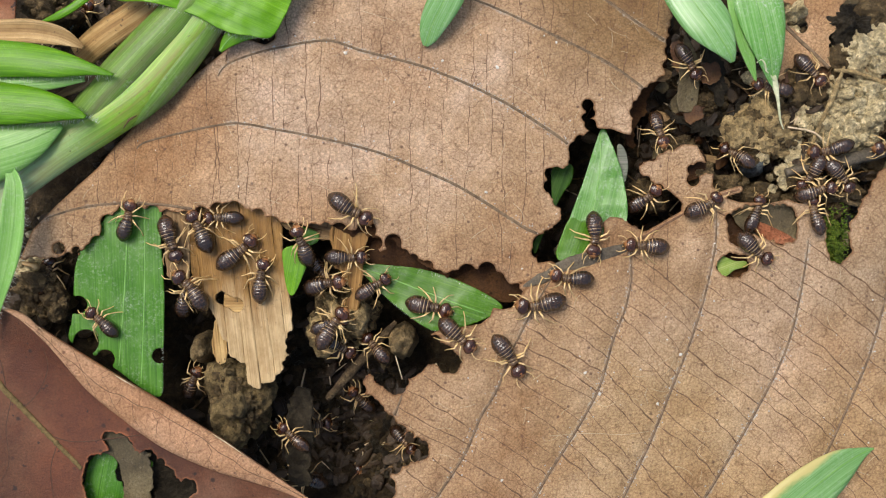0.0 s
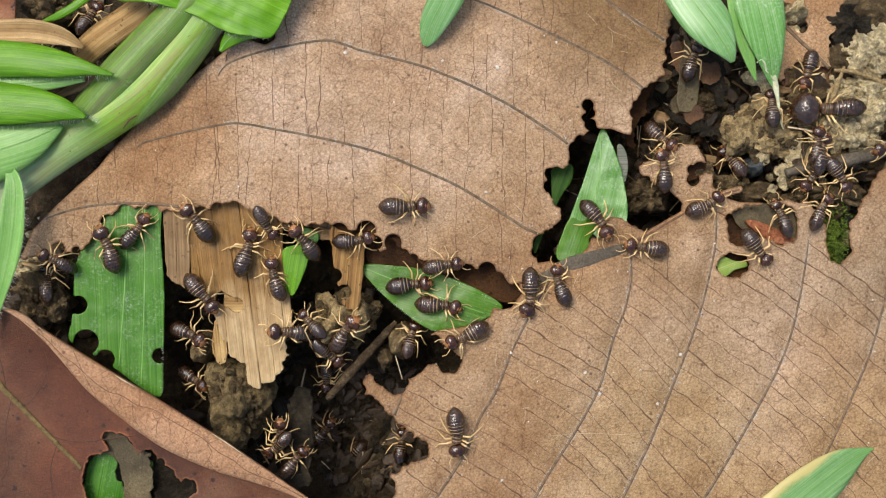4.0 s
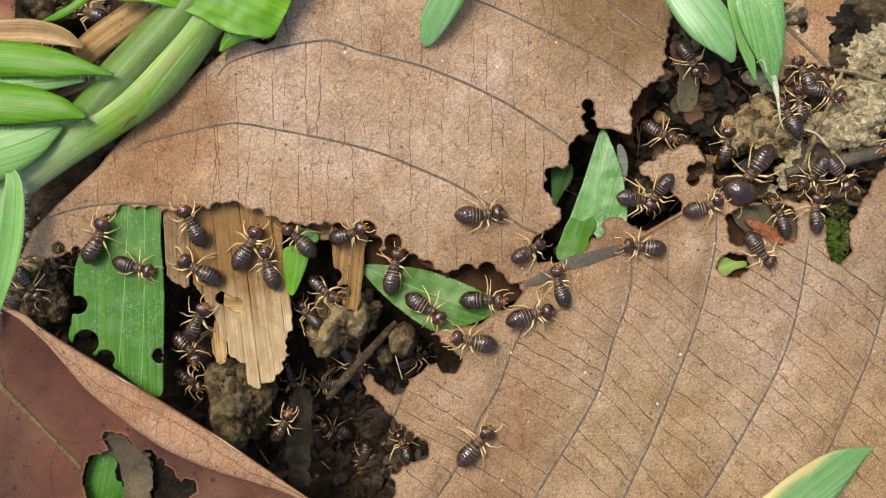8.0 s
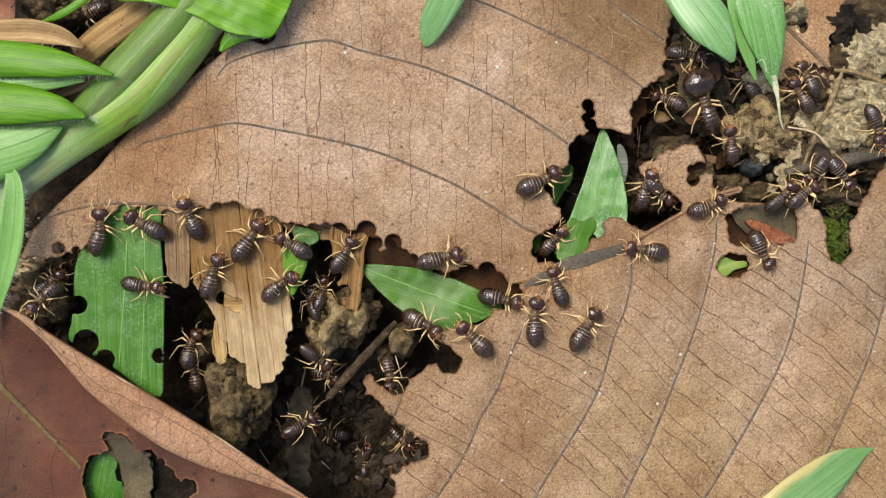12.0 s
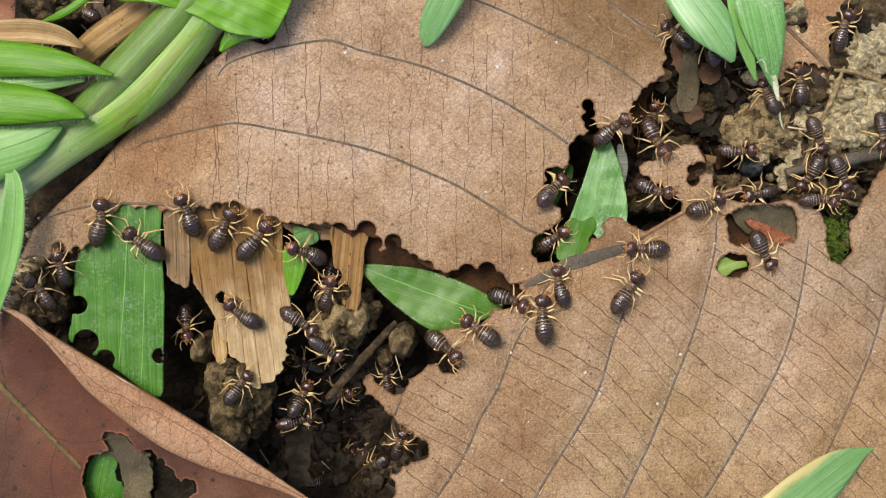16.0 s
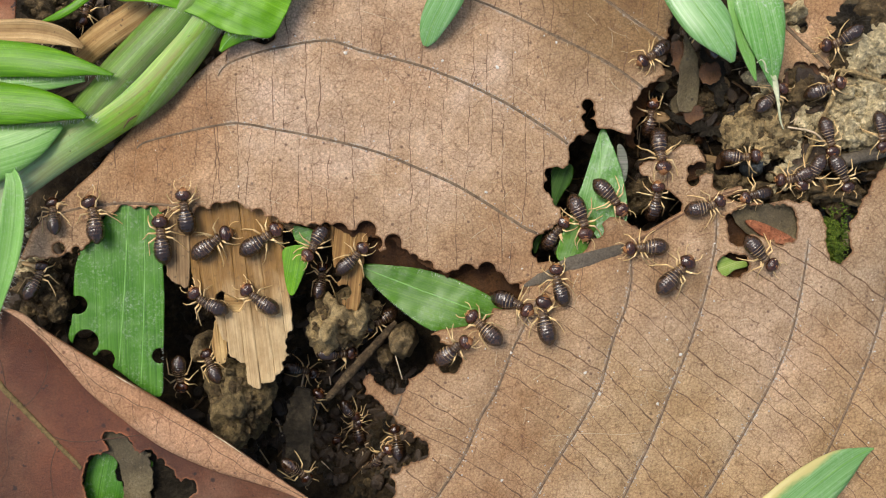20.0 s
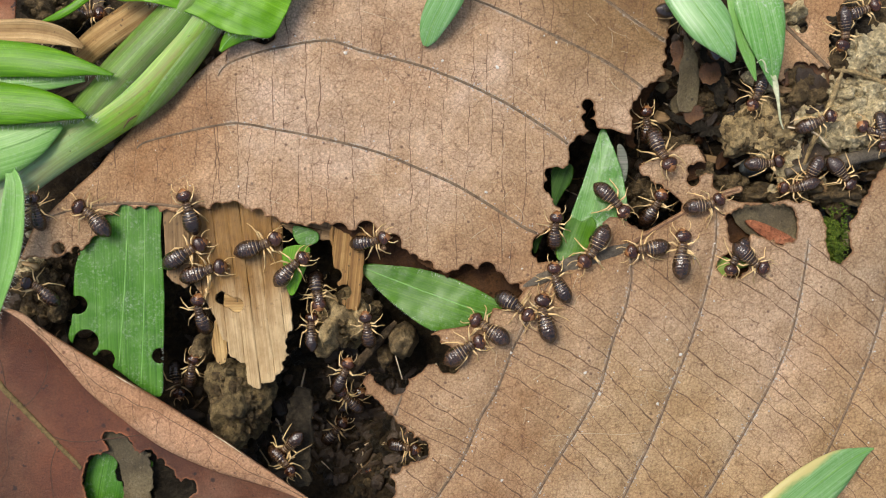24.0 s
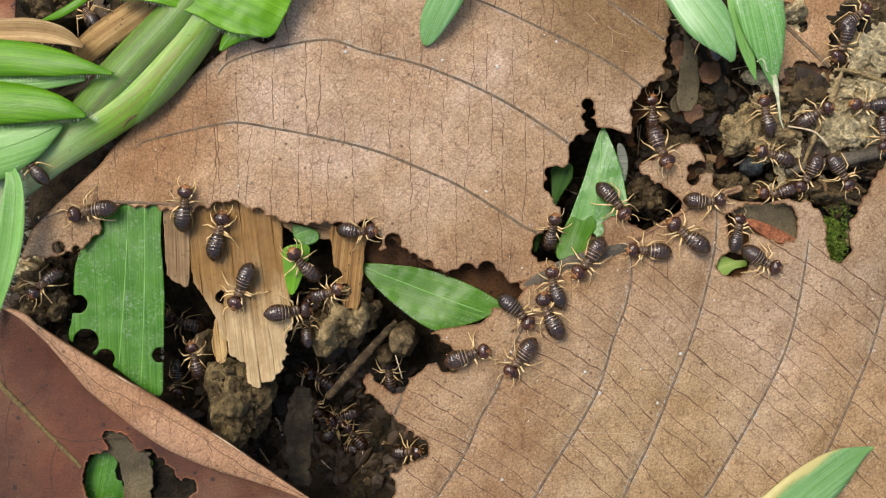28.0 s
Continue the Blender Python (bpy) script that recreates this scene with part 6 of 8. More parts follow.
rng = random.Random(21)
moss = []
mx, my = (49.07, 1.20)
while len(moss) < 800:
    x, y = mx + rng.gauss(0, 0.75), my + rng.gauss(0, 1.7)
    if noise.noise((x * 0.9, y * 0.9, 3.0)) < -0.12:
        continue
    a, l, z, up = rng.uniform(0, 6.3), rng.uniform(0.2, 0.5), -1.6 + rng.uniform(0, 1.5), rng.uniform(0.1, 0.6)
    p = [(x + math.cos(a) * l * t, y + math.sin(a) * l * t, z + up * t - 0.25 * t * t) for t in (0, 0.5, 1)]
    moss.append(blade(p, [0.03, rng.uniform(0.05, 0.11), 0.015], arch=0.5, thick=0.04, steps=2, across=2))
moss.append(lump(mx, my, -2.9, 1.3, 2.8, 1.5, 7, 0.5, 3))
part("moss_tuft", join(moss), MOSS, None, "small dark green moss tuft on soil", "moss")

# curled flakes of rotting leaf
rng = random.Random(47)
for i in range(34):
    x, y = (rng.uniform(27.5, 37), rng.uniform(10, 25)) if i < 20 else (rng.uniform(38, 54), rng.uniform(7, 24))
    a, l, w = rng.uniform(0, 6.3), rng.uniform(1.2, 3.4), rng.uniform(0.4, 1.0)
    z = max(rest(x, y), -5.0 if i < 20 else -2.4) + rng.uniform(0.6, 1.5)
    p = [(x + math.cos(a + 0.3 * t) * l * (t - 0.5), y + math.sin(a + 0.3 * t) * l * (t - 0.5), z + rng.uniform(-0.4, 0.4)) for t in (0, 0.3, 0.65, 1)]
    mat, label = rng.choice(((LEAF_DRAB, "curled drab brown leaf flake on soil"), (LEAF_AMBER, "curled damp amber leaf flake on soil"), (STRAW_BROWN, "curled brown straw flake on soil"), (LEAF_DARK, "curled dark rotting leaf flake on soil")))
    part("leaf_flake", blade(p, [w * rng.uniform(0.2, 0.8), w, w * rng.uniform(0.6, 1.1), w * rng.uniform(0.1, 0.6)], arch=rng.uniform(-0.7, 0.7), steps=5, across=6, lean=rng.uniform(-0.6, 0.6), wave=0.15, seed=i, thick=0.1), mat, None, label, "leaf flake", "curled leaf flakes in the hollow")
for i in range(16):
    x, y, a, l = rng.uniform(36, 55), rng.uniform(8, 24), rng.uniform(0, 6.3), rng.uniform(2.0, 5.0)
    z = max(rest(x, y), -2.6) + rng.uniform(0.8, 1.6)
    bend = rng.uniform(-1.2, 1.2)
    p = [(x + math.cos(a + bend * t) * l * (t - 0.5), y + math.sin(a + bend * t) * l * (t - 0.5), z + rng.uniform(-0.35, 0.35)) for t in (0, 0.33, 0.66, 1)]
    part("rootlet", tube(spline(p, 5), [rng.uniform(0.03, 0.07), rng.uniform(0.04, 0.09), 0.025], 5), rng.choice((CHAFF, STRAW_BROWN, STRAW_BROWN, STRAW_GOLD)), None, "thin bent pale rootlet on clay", "rootlet", "rootlets on the clay")

# twigs and rootlets
stick("twig", zed([(-15.13, -19.61), (-11.87, -15.85), (-8.61, -12.23), (-6.08, -9.34)], [-6.6, -5.0, -4.4, -4.6]), [0.4, 0.65, 0.55, 0.3], BARK, "dark brown barky twig lying in the hollow", flat=0.7, seed=1)
stick("twig", zed([(44.71, 9.91), (46.12, 14.13), (48.22, 19.05), (49.63, 22.57)], [-0.6, 0.2, 0.4, 0.2]), [0.22, 0.3, 0.32, 0.2], CLAY_MID, "thin brown rootlet on clay", seed=2)
stick("twig", zed([(48.37, 22.12), (50.82, 21.77), (54.88, 20.37), (57.12, 19.67)], [0.2, 0.5, 0.5, 0.2]), [0.2, 0.3, 0.28, 0.25], CLAY_MID, "thin grey rootlet on clay", seed=3)
stick("twig", zed([(29.02, 16.87), (31.88, 15.66), (34.17, 14.51)], [-3.4, -2.9, -3.2]), [0.2, 0.5, 0.3], CHARCOAL, "charred twig end in the hollow", seed=4)
stick("twig", zed([(46.04, 6.39), (48.49, 6.74), (50.25, 5.82), (52.35, 5.33)], [-0.6, -0.1, -0.1, -0.4]), [0.3, 0.4, 0.35, 0.3], CLAY_BROWN, "soil-crusted grey rootlet on clay", seed=5)
stick("twig", zed([(42.62, 15.07), (45.76, 14.37), (47.72, 12.63)], [0.3, 0.5, 0.1]), [0.1, 0.13, 0.08], CHAFF, "pale thin rootlet across clay", seed=6)
stick("twig", zed([(-6.00, -13.51), (-5.15, -16.51)], [-2.4, -2.6]), [0.07, 0.06], CHAFF, "pale broken straw fibre", seed=7)
stick("dry_stalk", zed([(-52.52, -1.76), (-50.69, -2.19), (-51.11, -2.61)], [-1.0, -0.7, -0.9]), [0.2, 0.5, 0.2], STRAW, "small golden plant husk on soil", "husk", seed=8)

# loose crumbs, chaff and litter bits on the soil
rng = random.Random(33)
bits = {"SOIL": [], "CLAY": [], "CLAY_BROWN": [], "CHARCOAL": []}
ZONES = ((-22, -18, 10, 11, 330), (40, 15, 14, 12, 900), (50, 19, 6, 8, 800), (-51, -4, 6, 7, 130), (-42, 27, 10, 6, 120), (-36, 12, 9, 8, 70), (14, 10, 5, 8, 90), (-8, -25, 7, 7, 330), (-20, -26, 9, 5, 200))
for cx, cy, sx, sy, n in ZONES:
    for _ in range(n):
        x, y = cx + rng.uniform(-1.3, 1.3) * sx, cy + rng.uniform(-1.3, 1.3) * sy
        r = rng.choice((rng.uniform(0.1, 0.25), rng.uniform(0.15, 0.4), rng.uniform(0.3, 0.8)))
        dry = cx > 30 and x > 38 or cx < -45
        kind = rng.choices(("SOIL", "CLAY", "CLAY_BROWN", "CHARCOAL"), (4, 2.4, 4, 3) if dry else (6, 0.1, 0.6, 4))[0]
        bits[kind].append(lump(x, y, rest(x, y) + r * 0.35, r * rng.uniform(0.9, 1.6), r, r * 0.8, rng.randrange(999), 0.7, 2, rng.uniform(0, 3), 0.3))
for _ in range(150):
    x, y = 49 + rng.gauss(0, 4.5), 17.5 + rng.gauss(0, 5.5)
    r = rng.uniform(0.5, 1.2)
    kind = rng.choices(("CLAY", "CLAY_BROWN", "SOIL"), (4, 3, 1))[0]
    bits[kind].append(lump(x, y, max(rest(x, y), -2.2) + r * 0.3, r * rng.uniform(0.9, 1.4), r, r * 0.85, rng.randrange(999), 0.6, 3, rng.uniform(0, 3), 0.25))
for x, y, z, rx, ry, rz, mat in CLODS:
    if mat in (CLAY, CLAY_BROWN, CLAY_MID, CLAY_OLIVE):
        for _ in range(int(9 * rx * ry)):
            a, k = rng.uniform(0, 6.3), rng.uniform(0.1, 1.0) ** 0.5
            r = rng.choice((rng.uniform(0.06, 0.16), rng.uniform(0.12, 0.35), rng.uniform(0.25, 0.55)))
            bits["CLAY" if mat is CLAY else "CLAY_BROWN"].append(lump(x + rx * k * math.cos(a), y + ry * k * math.sin(a), z + rz * 0.95 * math.sqrt(max(0, 1 - k * k)), r * rng.uniform(0.9, 1.5), r, r * 0.8, rng.randrange(999), 0.7, 2, a, 0.3))
for kind, mat, label in (("SOIL", SOIL, "damp black soil crumbs"), ("CLAY", CLAY, "pale dry clay crumbs"), ("CLAY_BROWN", CLAY_BROWN, "brown clay crumbs"), ("CHARCOAL", CHARCOAL, "black humus crumbs")):
    part("soil_crumbs", join(bits[kind]), mat, None, label, "soil crumbs", kind="stuff")
chaff, slivers = [], []
for cx, cy, sx, sy, n in ZONES:
    for _ in range(n // (7 if cx > 10 else 18)):
        x, y, a, l = cx + rng.uniform(-1.2, 1.2) * sx, cy + rng.uniform(-1.2, 1.2) * sy, rng.uniform(0, 6.3), rng.uniform(1.0, 4.5)
        z = rest(x, y) + 0.5
        p = [(x + math.cos(a) * l * (t - 0.5), y + math.sin(a) * l * (t - 0.5), z + rng.uniform(-0.3, 0.5)) for t in (0, 0.35, 0.7, 1)]
        (chaff if rng.random() < 0.35 else slivers).append(tube(spline(p, 3), rng.uniform(0.05, 0.16), 5))
flakes = []
for cx, cy, sx, sy, n in ZONES:
    for _ in range(n // 3):
        x, y, a, l, w = cx + rng.uniform(-1.2, 1.2) * sx, cy + rng.uniform(-1.2, 1.2) * sy, rng.uniform(0, 6.3), rng.uniform(1.0, 3.2), rng.uniform(0.3, 0.9)
        z, tip = rest(x, y) + rng.uniform(0.3, 1.0), rng.uniform(-0.8, 0.8)
        p = [(x + math.cos(a) * l * (t - 0.5), y + math.sin(a) * l * (t - 0.5), z + tip * (t - 0.5)) for t in (0, 0.3, 0.65, 1)]
        flakes.append(blade(p, [w * rng.uniform(0.2, 0.9), w, w * rng.uniform(0.7, 1.1), w * rng.uniform(0.1, 0.7)], arch=rng.uniform(-0.5, 0.5), steps=2, across=3, lean=rng.uniform(-0.5, 0.5)))
part("leaf_flakes", join(flakes), LEAF_DARK, None, "dark rotting leaf flakes strewn on soil", "plant litter", kind="stuff")
part("chaff", join(chaff), CHAFF, None, "pale dry plant fibres strewn on soil", "chaff", kind="stuff")
part("litter_slivers", join(slivers), STRAW_BROWN, None, "brown rotting plant slivers strewn on soil", "plant litter", kind="stuff")


# ---- termites ----
def ringed(stations, sides=14, flat=0.92, dark_until=None):
    """A body along x from stations (x, half width, z, slot); slots colour the rings."""
    a = np.arange(sides) * 2 * math.pi / sides
    verts, slots, faces = [], [], []
    for x, r, z, s in stations:
        verts += [(x, r * math.cos(t), z + r * flat * math.sin(t)) for t in a]
    for i in range(len(stations) - 1):
        for j in range(sides):
            k = (j + 1) % sides
            faces.append([i * sides + j, (i + 1) * sides + j, (i + 1) * sides + k, i * sides + k])
            slots.append(stations[i][3])
    faces.append([j for j in range(sides)])
    faces.append([(len(stations) - 1) * sides + j for j in reversed(range(sides))])
    slots += [stations[0][3], stations[-1][3]]
    return np.array(verts), faces, None, slots


def abdomen_rings(fat, pale):
    """Overlapping back plates, egg-shaped in all, with pale skin showing between the foremost ones."""
    out = []
    length = 2.95
    for i in range(8):
        t0, t1 = i / 8, (i + 1) / 8
        gap = max(0.003, pale * (0.029 - 0.0075 * i))
        slot_gap = 1 if i < 3 else 0
        for t, shrink, slot in ((t0, 0.97, 0), (t0 + 0.03, 1.0, 0), (t1 - gap - 0.004, 1.008, slot_gap), (t1 - 0.003, 0.97, slot_gap if i < 2 else 0)):
            w = fat * max(0.0, 1 - ((t - 0.55) / (0.72 if t < 0.55 else 0.462)) ** 2) ** (0.6 if t < 0.55 else 0.7)
            out.append((-0.1 - length * t, max(w, 0.12) * shrink, 1.02 - 0.08 * t + 0.12 * math.sin(math.pi * t), slot))
    out.append((-0.1 - length * 1.006, 0.06, 0.93, 0))
    return out


def leg_line(side, root, knee, ankle, toe):
    return [(x, y * side, z) for x, y, z in (root, knee, ankle, toe)]


LEG_SHAPES = {
    "front": ((0.75, 0.3, 0.75), (1.15, 1.0, 1.3), (1.75, 1.5, 0.4), (2.3, 1.6, 0.03)),
    "middle": ((0.4, 0.34, 0.72), (0.55, 1.2, 1.35), (0.25, 1.9, 0.4), (0.1, 2.35, 0.03)),
    "hind": ((0.1, 0.32, 0.72), (-0.45, 1.25, 1.35), (-1.3, 1.75, 0.4), (-1.95, 2.0, 0.03)),
}


def build_termite(name, label, fat, pale, head_size):
    """A worker, 5.6 mm long, head towards +x; the feet stand on z = 0."""
    body = tagged(new(name), label, "termite", "termites on the leaf litter")
    ORIGIN[body.name] = np.zeros(3)
    part("abdomen", ringed(abdomen_rings(fat, pale), 16), (SHELL, MEMBRANE), body, "dark glossy abdomen with pale bands", pivot=(-0.1, 0, 1.0))
    thorax = [(-0.25, 0.4, 0.95, 1), (-0.16, 0.56, 0.97, 0), (0.08, 0.58, 0.98, 0), (0.13, 0.5, 0.97, 1), (0.19, 0.5, 0.97, 1), (0.22, 0.55, 0.98, 0), (0.42, 0.55, 0.98, 0), (0.46, 0.46, 0.96, 1),
              (0.52, 0.46, 0.96, 1), (0.55, 0.52, 0.97, 0), (0.78, 0.54, 0.97, 0), (0.88, 0.42, 0.95, 0), (0.94, 0.3, 0.92, 1), (1.1, 0.26, 0.9, 1)]
    part("thorax", ringed(thorax, 12, 0.85), (THORAX_SHELL, MEMBRANE), body, "narrow brown plated thorax")
    reach = 1.44 * (head_size - 1.06)
    verts, faces = ball(3)
    v = verts.copy()
    v[:, 0] = 0.94 + 0.7 * head_size + v[:, 0] * 0.74 * head_size
    v[:, 1] *= 0.88 * head_size * (1 - 0.22 * np.clip(verts[:, 0], 0, 1))
    v[:, 2] = 0.98 + v[:, 2] * 0.58 * head_size - 0.12 * np.clip(verts[:, 0], 0, 1)
    front = [1 if np.mean(verts[f, 0]) > 0.62 or (np.mean(verts[f, 0]) > 0.3 and abs(np.mean(verts[f, 1])) < 0.1) else 0 for f in faces]
    if head_size > 1.5:
        front = [1 if np.mean(verts[f, 0]) > 0.93 else 0 for f in faces]
    head = part("head", (v, faces, None, front), (SHELL if head_size > 1.5 else HEAD_SHELL, FACE), body, "round glossy dark brown head", pivot=(1.05, 0, 0.92))
    m = verts.copy()
    m = np.stack([2.26 + reach + m[:, 0] * 0.26, m[:, 1] * 0.42, 0.74 + m[:, 2] * 0.24], 1)
    part("jaw", (m, faces), FACE, head, "amber jaw")
    for side in (-1, 1):
        pts = spline([(2.05 + reach, 0.5 * side, 0.95), (2.45 + reach, 0.8 * side, 1.15), (2.85 + reach, 0.95 * side, 1.0), (3.3 + reach, 0.9 * side, 0.75)], 4)
        beads = np.array([0.042 + 0.016 * (i % 2) for i in range(len(pts))])
        part("antenna", tube(pts, beads, 5), LIMB, head, "pale beaded antenna")
        part("palp", tube(spline([(2.2 + reach, 0.18 * side, 0.7), (2.5 + reach, 0.3 * side, 0.62), (2.62 + reach, 0.2 * side, 0.45)], 3), 0.05, 4), LIMB, head)
        for where in ("front", "middle", "hind"):
            p = leg_line(side, *LEG_SHAPES[where])
            fine = np.array([np.array(p[k]) * (1 - t) + np.array(p[k + 1]) * t for k in range(3) for t in (0.0, 0.08, 0.5, 0.92)] + [p[3]])
            r = np.interp(np.linspace(0, 1, len(fine)), [0, 0.15, 0.33, 0.6, 1], [0.1, 0.125, 0.085, 0.068, 0.045])
            part("leg", tube(fine, r, 5), LIMB, body, "thin yellow leg", pivot=p[0])
    return body


WORKER = build_termite("termite", "dark brown termite worker with banded abdomen and yellow legs", 0.98, 0.8, 1.06)
FULL_WORKER = build_termite("termite", "plump termite worker with wide pale-banded dark abdomen", 1.05, 1.2, 1.05)
SLIM_WORKER = build_termite("termite", "slender blackish termite worker with a small head", 0.9, 0.5, 1.03)
LARGE = build_termite("termite", "large black termite soldier with a heavy head", 0.9, 0.6, 1.85)

# heights of whatever lies below the open view, on a grid, to stand the termites on
bpy.context.view_layer.update()
GRAPH = bpy.context.evaluated_depsgraph_get()
STEP = 0.8
COLS, ROWS = np.arange(-58, 58.1, STEP), np.arange(-34, 34.1, STEP)
FLOOR = np.full((len(ROWS), len(COLS)), -8.0)
BODIES = [WORKER, FULL_WORKER, SLIM_WORKER, LARGE]
for b in BODIES:
    b.location = (0, -3, -2)
bpy.context.view_layer.update()
GRAPH = bpy.context.evaluated_depsgraph_get()
for i, y in enumerate(ROWS):
    for j, x in enumerate(COLS):
        hit, place, _, _, _, _ = scene.ray_cast(GRAPH, (x * MM, y * MM, 0.0022), (0, 0, -1))
        if hit:
            FLOOR[i, j] = place.z / MM


def floor_at(x, y, reach=1.3, deep=True):
    """The height that a termite's feet find round a place: a little below the highest."""
    i = (np.abs(ROWS - y) < reach).nonzero()[0]
    j = (np.abs(COLS - x) < reach).nonzero()[0]
    if not len(i) or not len(j):
        return -2.0
    patch = FLOOR[np.ix_(i, j)]
    return float(np.percentile(patch, (82 if np.median(patch) > -4 else 45) if deep else 76))


# all the termites are made before any of them is keyed
HERD = {m.name: [m] + [copy_thing(m, pose(0, 0, 0)) for _ in range(n - 1)] for m, n in ((WORKER, 28), (FULL_WORKER, 11), (SLIM_WORKER, 13), (LARGE, 1))}


def stance(x, y, turn, size, deep):
    """Where a termite seen at a plan place stands: on what lies below it, tilted to the ground under head and tail."""
    c, s = math.cos(radians(turn)), math.sin(radians(turn))
    front, back = floor_at(x + 1.9 * c * size, y + 1.9 * s * size, 1.3, deep), floor_at(x - 1.6 * c * size, y - 1.6 * s * size, 1.3, deep)
    pitch = max(-24.0, min(24.0, math.degrees(math.atan2(front - back, 3.5 * size))))
    z = max(0.5 * (front + back), floor_at(x, y, 0.9, deep) - 0.25, max(front, back) - (9 if deep else 0.9))
    k = (EYE - z - 0.9) / EYE
    return pose(x * k * MM, y * k * MM, z * MM) @ pose(0, 0, 0, 0, 0, turn) @ pose(0, 0, 0, 0, -pitch, 0)


def stroll(model, size, places, deep=False):
    """Keys one termite along places (seconds, x, y, heading), with its legs stepping as it goes and its head nodding as it feeds."""
    ob = HERD[model.name].pop()
    ob.scale = (size, size, size)
    rng = random.Random(int(places[0][1] * 10) * 31 + int(places[0][2] * 10))
    ts = [p[0] for p in places]
    xs, ys, hs = (np.array([p[i] for p in places]) for i in (1, 2, 3))

    def where(t):
        return float(np.interp(t, ts, xs)), float(np.interp(t, ts, ys)), float(np.interp(t, ts, hs))

    marks = []
    for (ta, xa, ya, ha), (tb, xb, yb, hb) in zip(places, places[1:]):
        n = max(1, math.ceil(abs(hb - ha) / 60), round((tb - ta) / 0.5))
        slow = math.hypot(xb - xa, yb - ya) / (tb - ta) < 1.2
        for i in range(n):
            t = ta + (tb - ta) * i / n
            x, y, h = where(t)
            if i and slow:
                x, y, h = x + rng.uniform(-0.12, 0.12), y + rng.uniform(-0.12, 0.12), h + rng.uniform(-4, 4)
            marks.append((t, x, y, h))
    marks.append((ts[-1], xs[-1], ys[-1], hs[-1]))
    walk(ob, [(t, stance(x, y, h, size, deep)) for t, x, y, h in marks])
    for rear in (o for o in ob.children if o.name.startswith("abdomen")):
        rear.matrix_basis = rear.matrix_basis @ pose(0, 0, 0, 0, rng.uniform(-6, 4), rng.uniform(-13, 13))
    # stride
    steps, gone, t = [(0.0, 0.0)], 0.0, 0.0
    while t < 28.0:
        speed = math.hypot(*(np.array(where(t + 0.25)[:2]) - where(t)[:2])) / 0.25
        dt = 0.15 if speed > 1.0 else 0.7
        t = min(28.0, t + dt)
        gone += max(speed, 0.1) * dt
        steps.append((t, gone))
    for i, limb in enumerate(o for o in ob.children if o.name.startswith("leg")):
        base = limb.matrix_basis @ pose(0, 0, 0, rng.uniform(-8, 8), 0, rng.uniform(-22, 22))
        phase = math.pi * (i % 2) + 0.4 * i
        side = -1 if i < 3 else 1
        walk(limb, [(s, base @ pose(0, 0, 0, side * 5 * max(0.0, math.cos(g * 2.6 + phase)), 0, 15 * math.sin(g * 2.6 + phase))) for s, g in steps])
    for head in (o for o in ob.children if o.name.startswith("head")):
        base = head.matrix_basis @ pose(0, 0, 0, 0, 0, rng.uniform(-20, 20))
        nods = [(0.7 * i, base @ pose(0, 0, 0, 0, rng.uniform(-3, 9), rng.uniform(-11, 11))) for i in range(40)]
        walk(head, nods + [(28, base)])


